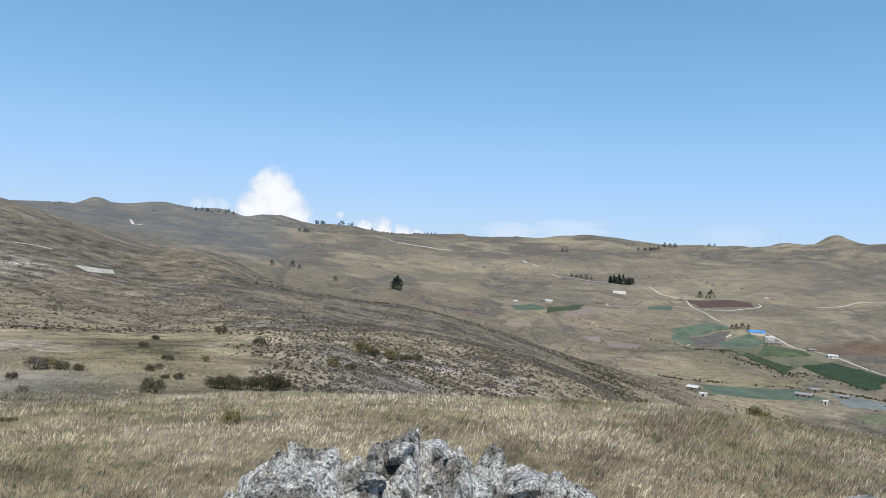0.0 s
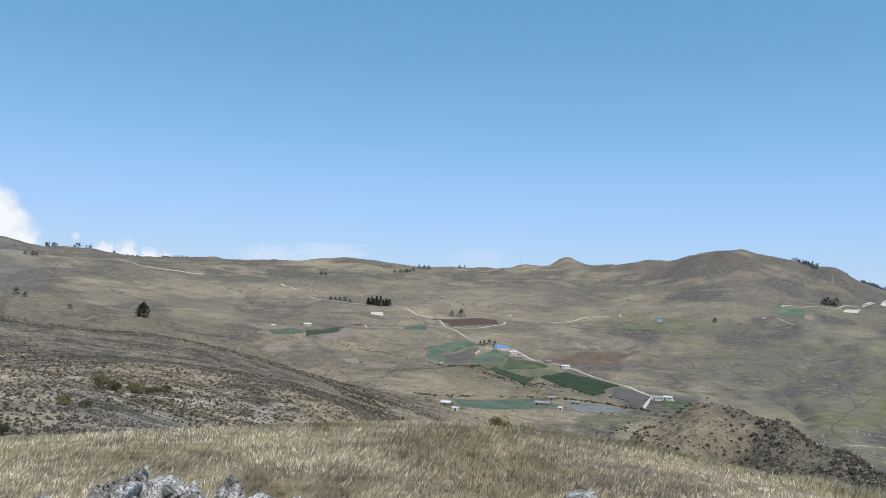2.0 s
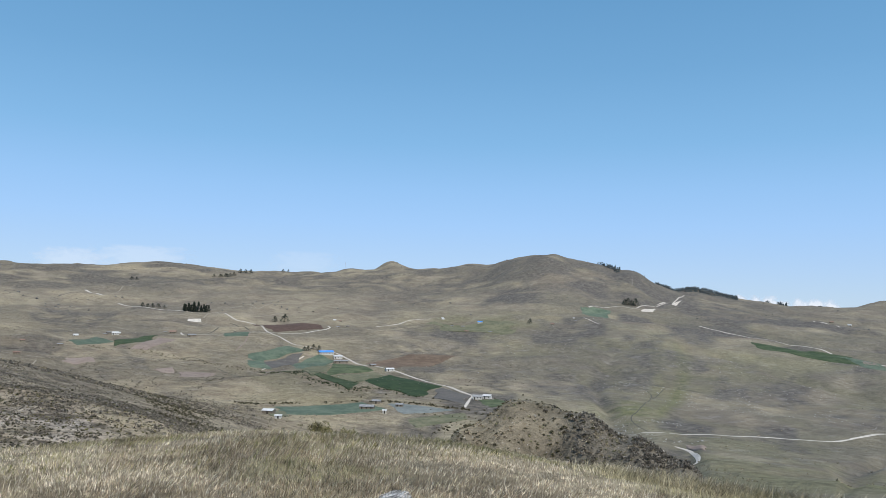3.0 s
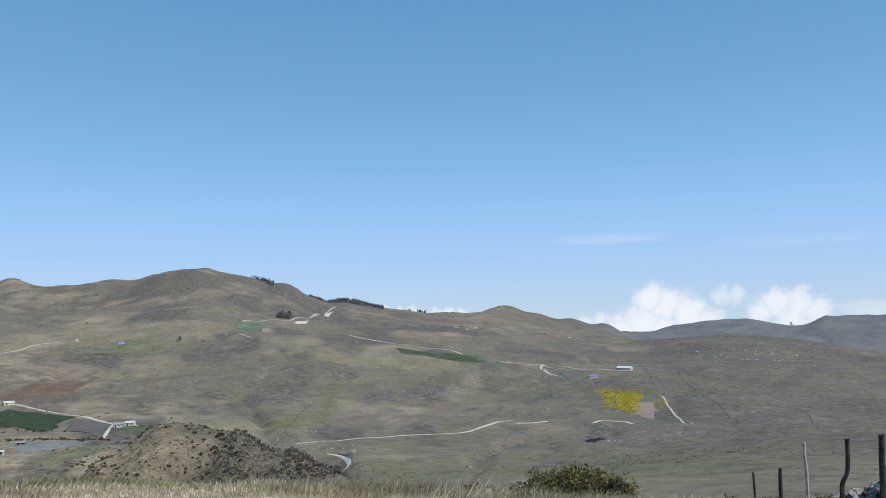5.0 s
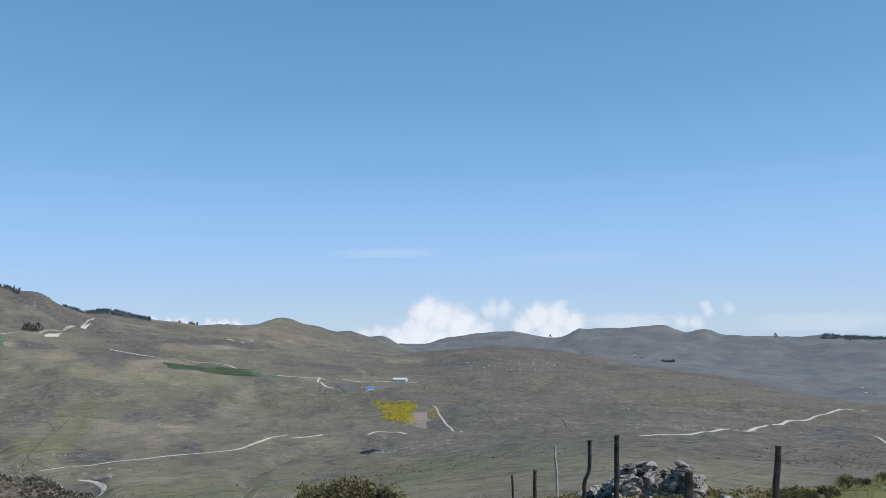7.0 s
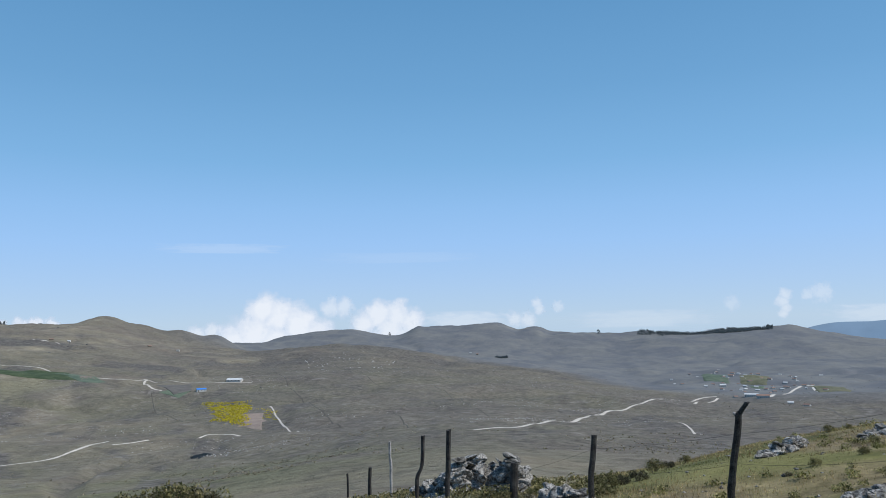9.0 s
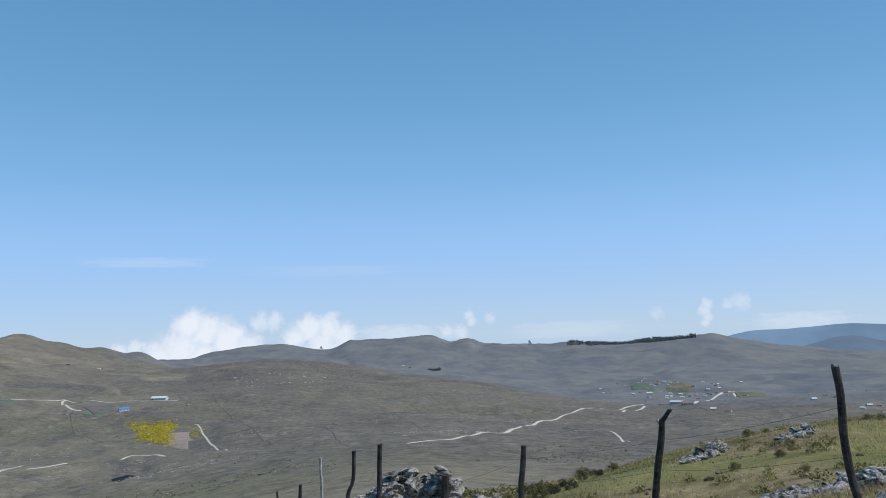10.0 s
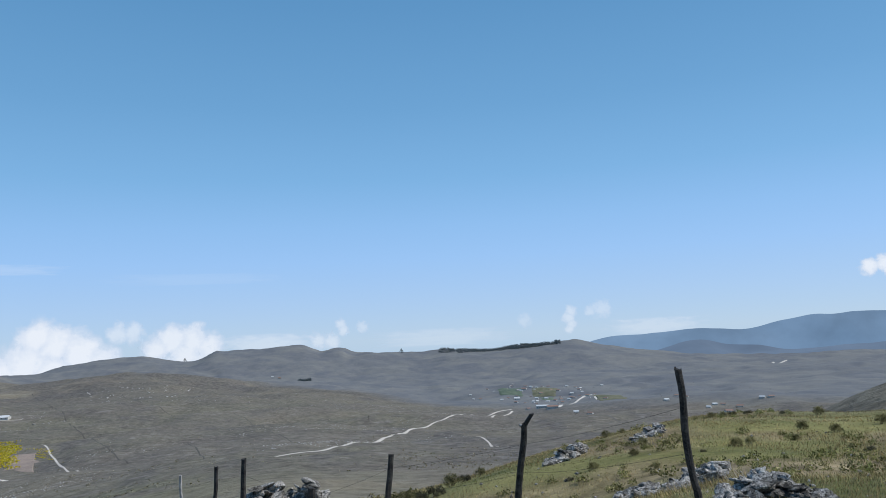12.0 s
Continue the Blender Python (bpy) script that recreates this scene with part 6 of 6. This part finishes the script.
    copy_at(SHRUBS[w], b, d, k * 61, 0.03, (1.0 if w == 2 else 1.62) * s * ((0.42 if w == 2 else 0.36) if b > 97 else 1.0 if 60 < b < 74 else 0.42 if b < -18 else 0.62 if b > 0 else 0.62 if d < 20 else 0.78 - 0.25 * ((k * 37) % 10) / 10 if d < 100 else 0.8))


def scrub(label, count, b0, b1, d0, d1, small, large, mat, seed, where, leaves=26, leaf=0.34):
    """Low scrub beyond counting: clumps of leaf triangles."""
    rng = np.random.default_rng(seed)
    b, d = rng.uniform(b0, b1, count), np.exp(rng.uniform(math.log(d0), math.log(d1), count))
    x, y = d * np.sin(np.radians(b)), d * np.cos(np.radians(b))
    keep = where(x, y, b, d) + rng.normal(0, 0.15, count) > 0
    x, y = x[keep], y[keep]
    z = land(x, y)
    m = len(x)
    s = np.exp(rng.uniform(math.log(small), math.log(large), m))
    return clumps(label, x, y, z, s, mat, rng, leaves, leaf)


def clumps(label, x, y, z, s, mat, rng, leaves, leaf, name="scrub"):
    m = len(x)
    d3 = rng.normal(size=(m, leaves, 3))
    d3 /= np.linalg.norm(d3, axis=2)[..., None]
    d3[..., 2] = np.abs(d3[..., 2])
    c = d3 * rng.uniform(0.3, 1.0, (m, leaves, 1)) * np.array([0.55, 0.55, 0.5])
    u = rng.normal(size=(m, leaves, 3))
    u[..., 2] = np.abs(u[..., 2])
    w = np.cross(u, rng.normal(size=(m, leaves, 3)))
    w /= np.linalg.norm(w, axis=2)[..., None]
    u /= np.linalg.norm(u, axis=2)[..., None]
    t = np.stack([c - w * leaf * 0.5, c + w * leaf * 0.5, c + u * leaf * 1.2], 2) * s[:, None, None, None]
    t += np.stack([x, y, z], -1)[:, None, None, :]
    return tagged(new(name, leaf_mesh(name, t.reshape(-1, 3), mat)), label, name.replace("_", " "), kind="stuff")


def hedge_row(label, line, spread, step, small, large, mat, seed):
    """Bushes along a field's edge, with gaps."""
    rng = np.random.default_rng(seed)
    pts = [np.array(spot(*p)) for p in line]
    out = []
    for p, q in zip(pts, pts[1:]):
        n = max(2, int(np.hypot(*(q - p)) / step))
        out.append(p + (q - p) * rng.uniform(0, 1, (n, 1)) + rng.normal(0, spread, (n, 2)))
    x, y = np.concatenate(out).T
    keep = wave(x, y, 24, seed) + 0.6 * wave(x, y, 8, seed + 1) > -0.35
    x, y = x[keep], y[keep]
    return clumps(label, x, y, land(x, y), np.exp(rng.uniform(math.log(small), math.log(large), len(x))), mat, rng, 16, 0.42, "hedge")


def in_plot(corners):
    """A test that is above nought inside the plot and falls below it outside."""
    p = [spot(*c) for c in corners]

    def test(x, y, b, d):
        inside = np.full(np.shape(x), 9.0)
        for (ax, ay), (bx, by) in zip(p, p[1:] + p[:1]):
            inside = np.minimum(inside, ((by - ay) * (x - ax) - (bx - ax) * (y - ay)) / math.hypot(bx - ax, by - ay) / 14)
        return np.minimum(inside, 0.3) + 0.45 * wave(x, y, 26, 186) + 0.4 * wave(x, y, 9, 187)
    return test


scrub("yellow flowering crop in a blotchy field on the slope", 5200, 68.2, 72.2, 780, 1060, 0.8, 2.0, yellow_bloom, 198, in_plot([(68.7, 1035), (71.8, 1006), (71.75, 800), (70.1, 835)]), 6, 0.6)
scrub("small patch of yellow flowers beside the fallow", 500, 72.4, 74.0, 800, 920, 0.6, 1.5, yellow_bloom, 199, in_plot([(72.75, 905), (73.5, 890), (73.6, 820), (73.05, 835)]), 6, 0.6)
hedge_row("dark hedge on the bank above the long field", [(16.5, 596), (19.1, 604), (22, 614), (25.97, 619), (28, 607), (31, 597), (33.5, 590)], 2.5, 0.7, 0.8, 2.2, scrub_leaf, 301)
hedge_row("green hedge below the valley plots", [(17.2, 868), (18.9, 832), (21.7, 735), (24.7, 686), (26.5, 715), (28.5, 690), (30.0, 655)], 4.0, 1.0, 0.7, 2.2, hedge_leaf, 303)
hedge_row("green hedge between two plots", [(20.8, 792), (23.1, 755), (25.5, 733)], 3.0, 1.2, 0.7, 1.8, hedge_leaf, 305)
hedge_row("dark bushes along the foot of the slope", [(4.0, 215), (6.5, 225), (8.5, 232), (10.5, 236), (12.5, 238), (14.6, 242), (16.5, 250), (18.5, 258)], 13.0, 0.11, 0.3, 1.0, scrub_leaf, 307)
hedge_row("grey hedge beside the bare field", [(4.6, 930), (6.5, 945), (9.2, 955), (11.0, 948), (13.4, 905), (15.5, 870), (17.0, 850)], 5.0, 1.1, 0.6, 1.6, scrub_leaf, 309)


scrub("dark heathy scrub covering the hillside", 62000, -44, 18, 70, 660, 0.12, 0.5, grey_scrub, 91, lambda x, y, b, d: 1.2 * wave(x, y, 40, 21) + 0.9 * wave(x, y, 12, 22) + 0.15 + 1.2 * near_band(x, y), 7, 0.52)
scrub("scattered dark bushes on the hillside", 22000, -44, 20, 80, 560, 0.15, 0.6, scrub_leaf, 92, lambda x, y, b, d: 0.8 * wave(x, y, 60, 28) + wave(x, y, 9, 29) - 0.3 + 1.1 * near_band(x, y) - np.clip((140 - d) / 60, 0, 1), 10, 0.45)
scrub("dense dark scrub in the gully below the grass", 7000, -9, 20, 95, 220, 0.14, 0.5, grey_scrub, 93, lambda x, y, b, d: wave(x, y, 12, 22) + 0.3 - 1.4 * bump_at(b, d, 5.5, 137, 3.0, 9))
scrub("dark grey scrub over the flank of the knoll", 4200, 39.5, 53, 48, 80, 0.16, 0.6, grey_scrub, 94, lambda x, y, b, d: wave(x, y, 4, 30) - 0.12 + 0.08 * (b - 43))
scrub("brown scrub along the crest of the knoll", 900, 31, 53, 62, 80, 0.10, 0.38, scrub_leaf, 95, lambda x, y, b, d: wave(x, y, 6, 33) + 0.05 * np.abs(b - 38) - 0.25)
scrub("dry tussocks over the knoll", 3200, 30, 48, 46, 80, 0.10, 0.32, thatch, 200, lambda x, y, b, d: wave(x, y, 4, 190) + 0.1 - 0.05 * np.clip(b - 41, 0, 9), 12, 0.4)
scrub("scrub and hedges along the valley bottom", 700, 14, 36, 480, 840, 0.7, 2.0, scrub_leaf, 96, lambda x, y, b, d: wave(x, y, 60, 34) - 0.15 - np.abs(d - 660 + 12 * (b - 24)) / 160)
scrub("dark scrub on the slope below the fields", 11000, -6, 18, 400, 760, 0.35, 1.1, grey_scrub, 97, lambda x, y, b, d: wave(x, y, 50, 35) + 0.8 * wave(x, y, 15, 193) - 0.1, 9, 0.48)
scrub("sparse bushes in the wide valley", 1500, 30, 122, 250, 1500, 0.8, 2.2, scrub_leaf, 98, lambda x, y, b, d: wave(x, y, 140, 36) + 0.7 * wave(x, y, 30, 37) - 0.45 - 2.5 * np.clip((b - 38) / 10, 0, 1))
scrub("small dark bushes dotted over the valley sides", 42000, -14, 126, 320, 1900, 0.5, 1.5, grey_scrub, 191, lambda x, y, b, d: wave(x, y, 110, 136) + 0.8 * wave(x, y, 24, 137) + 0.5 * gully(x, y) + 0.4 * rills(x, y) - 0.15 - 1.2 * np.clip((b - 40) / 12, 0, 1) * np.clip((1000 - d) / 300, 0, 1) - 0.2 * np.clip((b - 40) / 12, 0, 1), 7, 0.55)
scrub("low dark scrub on the slope beyond the near hill", 12000, -16, 20, 700, 1500, 0.35, 1.0, grey_scrub, 1197, lambda x, y, b, d: wave(x, y, 60, 196) + 0.8 * wave(x, y, 18, 197) - 0.05, 6, 0.55)
scrub("grey heath on the steeper face of the near hillside", 17000, -22, 15, 175, 440, 0.14, 0.55, grey_scrub, 1198, lambda x, y, b, d: 0.9 * wave(x, y, 26, 198) + 0.7 * wave(x, y, 8, 199) + 0.12, 8, 0.5)
scrub("olive tussocks on the near hillside", 9000, -30, 15, 130, 440, 0.12, 0.45, olive_leaf, 1199, lambda x, y, b, d: wave(x, y, 30, 210) + 0.7 * wave(x, y, 7, 211), 8, 0.5)
scrub("pale dry tussocks dotted over the valley sides", 22000, -14, 126, 320, 1800, 0.4, 1.2, thatch, 196, lambda x, y, b, d: wave(x, y, 90, 145) + 0.8 * wave(x, y, 22, 146) - 0.1, 5, 0.6)
scrub("twiggy heath on the stony bank", 7000, -14, 5, 27, 100, 0.06, 0.22, grey_scrub, 192, lambda x, y, b, d: wave(x, y, 5, 138) + 0.2 - 1.5 * bump_at(b, d, -2.0, 47, 3.0, 14) * (0.6 + wave(x, y, 9, 142)), 18, 0.34)
scrub("dark low heath on the stony bank", 1600, -16, 5, 27, 90, 0.08, 0.3, scrub_leaf, 193, lambda x, y, b, d: wave(x, y, 7, 139) - 0.05, 18, 0.34)
scrub("brown tussocks on the green slope", 620, 97, 140, 10, 40, 0.16, 0.40, green_blades, 194, lambda x, y, b, d: wave(x, y, 5, 160) + 0.6 * wave(x, y, 1.8, 161) - 0.05, 90, 0.11)
scrub("dense dark scrub on the eroded scarp below the hillside", 5200, 6, 17, 240, 520, 0.35, 1.2, scrub_leaf, 197, lambda x, y, b, d: 1.5 * bump_at(b, d, 12.5, 345, 3.4, 45) + 0.6 * wave(x, y, 16, 147) - 0.75, 12, 0.42)
scrub("low tussocks on the brow of the slope", 700, 60, 100, 13, 26, 0.2, 0.5, olive_leaf, 99, lambda x, y, b, d: wave(x, y, 3, 38) - 0.1, 70, 0.13)
scrub("grey heath on the flank of the near hill", 2000, 2, 22, 140, 300, 0.3, 0.9, grey_scrub, 195, lambda x, y, b, d: wave(x, y, 14, 141) + 0.25, 16)


# ---- fence ----
def fence_post(label, points, mat, radius, fork=None):
    """A rough-hewn post along points (x, y, z) from its top down, its foot in the ground."""
    foot = drop(points[-1][0], points[-1][1])
    root = new("fence_post")
    root.matrix_basis = pose(foot.x, foot.y, foot.z)
    rng = random.Random(len(points) + int(points[0][0] * 10))

    def limb(name, pts, r0, r1, sides=9):
        fine = []
        for k in range(len(pts) - 1):
            for s in range(4):
                q = [Vector(pts[min(max(k + o, 0), len(pts) - 1)]) for o in (-1, 0, 1, 2)]
                fine.append(spline(*q, s / 4))
        fine.append(Vector(pts[-1]))
        bm = bmesh.new()
        rings = []
        for k, p in enumerate(fine):
            r = r0 + (r1 - r0) * k / (len(fine) - 1)
            ring = []
            for j in range(sides):
                a = 2 * math.pi * j / sides
                rr = r * (1 + 0.16 * noise.noise(Vector((math.cos(a) * 1.5, math.sin(a) * 1.5, p.z * 3 + points[0][0]))) + rng.uniform(-0.04, 0.04))
                tip = rng.uniform(-0.02, 0.02) if k == 0 else 0
                ring.append(bm.verts.new((p.x - foot.x + rr * math.cos(a), p.y - foot.y + rr * math.sin(a), p.z - foot.z + tip)))
            rings.append(ring)
        for a, b in zip(rings, rings[1:]):
            for j in range(sides):
                i = (j + 1) % sides
                bm.faces.new((a[j], b[j], b[i], a[i]))
        bm.faces.new(rings[0])
        bm.faces.new(rings[-1][::-1])
        return part(name, bm, mat, root)

    limb("stake", [*points, (foot.x, foot.y, foot.z - 0.25)], radius, radius * 1.12)
    if fork:
        arm = limb("fork", fork, radius * 0.75, radius * 0.95)
        k = fork[-1]
        bm = bmesh.new()
        bmesh.ops.create_icosphere(bm, subdivisions=2, radius=radius * 0.55, matrix=Matrix.Translation((k[0] - foot.x + 0.02, k[1] - foot.y + 0.03, k[2] - foot.z + 0.03)))
        part("broken_stub", bm, pale_wood, arm, "pale broken wood")
    return tagged(root, label, "fence post", "posts of the wire fence")


fence_post("tall bent dark wooden fence post beside rocks", [(6.255, -3.603, 1.19), (6.244, -3.623, 0.968), (6.246, -3.619, 0.689), (6.24, -3.63, 0.458), (6.228, -3.652, 0.276), (6.215, -3.676, 0.122)], post_wood, 0.029)
fence_post("dark forked wooden fence post with a broken top", [(10.397, -3.492, 0.323), (10.407, -3.46, 0.022), (10.423, -3.407, -0.276), (10.434, -3.368, -0.573), (10.438, -3.352, -0.721)], post_wood, 0.043,
           [(10.365, -3.595, 0.448), (10.383, -3.539, 0.367), (10.402, -3.477, 0.27)])
fence_post("straight dark fence post with a slanted top", [(11.769, -1.814, -0.157), (11.773, -1.784, -0.483), (11.777, -1.747, -0.807)], post_wood, 0.042)
fence_post("short dark fence post before the rock pile", [(13.14, -0.662, -0.797), (13.141, -0.642, -1.216)], post_wood, 0.065)
fence_post("straight dark square-cut fence post", [(15.995, 0.59, -0.642), (15.994, 0.605, -1.051), (15.993, 0.619, -1.458), (15.992, 0.637, -1.783)], post_wood, 0.050)
fence_post("thin dark fence post bent at its foot", [(17.553, 1.267, -0.986), (17.552, 1.283, -1.466), (17.549, 1.316, -1.696), (17.54, 1.415, -1.952)], post_wood, 0.042)
fence_post("bleached pale crooked fence post", [(22.726, 2.727, -1.914), (22.725, 2.733, -2.294), (22.728, 2.705, -2.596), (22.728, 2.708, -2.929)], pale_wood, 0.038)
fence_post("short dark fence post down the slope", [(27.972, 4.177, -3.628), (27.968, 4.205, -4.197)], post_wood, 0.06)
fence_post("thin dark fence post down the slope", [(33.723, 6.13, -4.971), (33.726, 6.11, -5.481)], post_wood, 0.045)


def strand(a, b, sag):
    bm = bmesh.new()
    rings = []
    a, b = Vector(a), Vector(b)
    side = (b - a).cross(Vector((0, 0, 1))).normalized()
    for k in range(15):
        s = k / 12
        p = a.lerp(b, s) - Vector((0, 0, sag * 4 * s * (1 - s)))
        rings.append([bm.verts.new(p + side * 0.0016 * math.cos(q) + Vector((0, 0, 0.0016 * math.sin(q)))) for q in (0, 2.1, 4.2)])
    for u, v in zip(rings, rings[1:]):
        for j in range(3):
            bm.faces.new((u[j], u[(j + 1) % 3], v[(j + 1) % 3], v[j]))
    me = bpy.data.meshes.new("fence_wire")
    bm.to_mesh(me)
    bm.free()
    me.materials.append(wire_metal)
    return tagged(new("fence_wire", me), "thin rusty fence wire strung between posts", "wire", "wires of the fence")


STAKES = [(6.245, -3.62, 0.87), (10.40, -3.47, 0.05), (11.77, -1.80, -0.35), (13.14, -0.66, -0.95), (15.99, 0.60, -0.95), (17.55, 1.28, -1.25), (22.73, 2.72, -2.25), (27.97, 4.19, -3.85)]
for p, q in zip(STAKES, STAKES[1:]):
    strand(p, q, 0.03)
    strand((p[0], p[1], p[2] - 0.38), (q[0], q[1], q[2] - 0.38), 0.04)


# ---- grass ----
def sward(name, label, mat, count, blades, b0, b1, d0, d1, high, width, seed, where=None, spread=0.07):
    """Tufts of grass blades, each with a root, a bend and a tip."""
    rng = np.random.default_rng(seed)
    b, d = rng.uniform(b0, b1, count), np.exp(rng.uniform(math.log(d0), math.log(d1), count))
    x, y = d * np.sin(np.radians(b)), d * np.cos(np.radians(b))
    keep = (np.hypot(x, y + 0.36) > 1.2) & (wave(x, y, 0.8, 44) + 0.5 * wave(x, y, 2.6, 43) + rng.normal(0, 0.25, count) > -0.75)
    if where:
        keep &= where(x, y, b, d) + rng.normal(0, 0.12, count) > 0
    x, y, d = x[keep], y[keep], d[keep]
    m = len(x)
    grow = np.clip(d / 6.0, 0.8, 6.0)
    bx = np.repeat(x, blades) + rng.normal(0, 1, m * blades) * spread * np.repeat(grow, blades) ** 0.7
    by = np.repeat(y, blades) + rng.normal(0, 1, m * blades) * spread * np.repeat(grow, blades) ** 0.7
    bz = land(bx, by) - 0.02
    tall = np.repeat(high * (0.75 + 0.35 * wave(x, y, 1.6, 45) + 0.2 * wave(x, y, 5, 46)) * rng.uniform(0.45, 1.5, m), blades) * rng.uniform(0.6, 1.15, m * blades)
    wind = 2.2 * wave(x, y, 3.5, 194) + 0.9 * wave(x, y, 0.9, 195)
    a = np.repeat(wind, blades) + rng.normal(0, 0.9, m * blades)
    lean = tall * rng.uniform(0.1, 0.95, m * blades)
    lx, ly = lean * np.cos(a) + 0.08 * tall, lean * np.sin(a) - 0.03 * tall
    w = width * np.repeat(grow, blades) * rng.uniform(0.7, 1.3, m * blades) * 0.5
    t = rng.uniform(0, math.pi, m * blades)
    wx, wy = w * np.cos(t), w * np.sin(t)
    root = np.stack([bx, by, bz], -1)
    side = np.stack([wx, wy, 0 * wx], -1)
    bend = root + np.stack([0.35 * lx, 0.35 * ly, 0.6 * tall], -1)
    tip = root + np.stack([lx, ly, tall * 0.97], -1)
    # bent blades close by, plain pointed ones farther off
    near = np.repeat(d < 7.5, blades)
    bent = np.stack([root - side, root + side, bend + side * 0.8, bend - side * 0.8, tip], 1)[near].reshape(-1, 3)
    plain = np.stack([root - side * 1.3, root + side * 1.3, tip], 1)[~near].reshape(-1, 3)
    k = 5 * np.arange(near.sum())[:, None]
    j = len(bent) + 3 * np.arange((~near).sum())[:, None]
    me = fill_mesh(name, np.concatenate([bent, plain]), [k + np.array([[0, 1, 2, 3]]), np.concatenate([k + np.array([[3, 2, 4]]), j + np.array([[0, 1, 2]])])], mat)
    return tagged(new(name, me), label, "grass", kind="stuff")


off_rock = lambda x, y, b, d: np.where((np.abs(b + 0.8) < 14.6) & (d > 3.4) & (d < 4.85), -1.0, 1.0)
sward("dry_grass", "tall dry straw-coloured grass swaying on the hilltop", straw, 84000, 5, -40, 98, 3.2, 26, 0.085, 0.0045, 201, off_rock, 0.05)
sward("dry_grass", "thick low growth of dry grass under the tall blades", thatch, 36000, 5, -40, 98, 3.2, 24, 0.06, 0.0055, 206, off_rock, 0.13)
sward("dry_grass", "dry grass tussocks on the bank below the hilltop", thatch, 30000, 5, -40, 30, 17, 80, 0.09, 0.0062, 202, lambda x, y, b, d: np.where((b > -13) & (d > 29), -0.15, 1.0), 0.12)
sward("green_grass", "short green turf with yellowing tussocks", green_blades, 22000, 6, 88, 140, 5, 42, 0.06, 0.005, 203, None, 0.14)
sward("green_grass", "green grass growing through the dry sward", green_blades, 12000, 6, -40, 95, 3.2, 24, 0.10, 0.005, 204, lambda x, y, b, d: np.minimum(off_rock(x, y, b, d), wave(x, y, 3.0, 47) + 0.4 * wave(x, y, 0.9, 49) - 0.25), 0.12)
sward("dry_grass", "rusty tussocks standing in the green turf", rust_grass, 15000, 7, 92, 140, 7, 45, 0.10, 0.0042, 205, lambda x, y, b, d: wave(x, y, 4.0, 48) + 0.6 * wave(x, y, 1.3, 149) + 0.02 * (b - 116) + 0.012 * (d - 18) + 0.05, 0.13)
sward("dry_grass", "tall seeding grass along the brow of the slope", straw, 9500, 6, 44, 97, 11, 17, 0.20, 0.0045, 207, lambda x, y, b, d: wave(x, y, 2.2, 50) + 0.35 - np.clip((b - 82) / 10, 0, 1), 0.09)
sward("dry_grass", "dark reddish stalks among the dry grass", russet, 11000, 4, 9, 80, 3.6, 13, 0.11, 0.0034, 209, lambda x, y, b, d: np.minimum(off_rock(x, y, b, d), wave(x, y, 2.4, 191) + 0.5 * wave(x, y, 0.7, 192) + 0.15), 0.06)
sward("dry_grass", "short trodden grass round the viewpoint", thatch, 7000, 5, -120, 238, 1.3, 8, 0.09, 0.0075, 208, lambda x, y, b, d: np.where((b > -38) & (b < 96) & (d > 3.3), -1.0, 0.5), 0.12)


# ---- crags on the skyline ----
scatter_rocks("dark weathered crags along the far hilltops", 5200, -32, 62, 1500, 2760, 1.2, 4.5, 85, lambda x, y, b, d: (wave(x, y, 120, 153) + 0.7 * wave(x, y, 40, 154) > 0.45) & (land(x, y) > land(x * 0.97, y * 0.97) + 2.0), crag)
scatter_rocks("pale boulders scattered over the upper valley side", 1500, 72, 112, 1100, 2600, 0.8, 2.6, 86, lambda x, y, b, d: wave(x, y, 110, 155) + 0.7 * wave(x, y, 35, 156) > 0.6)
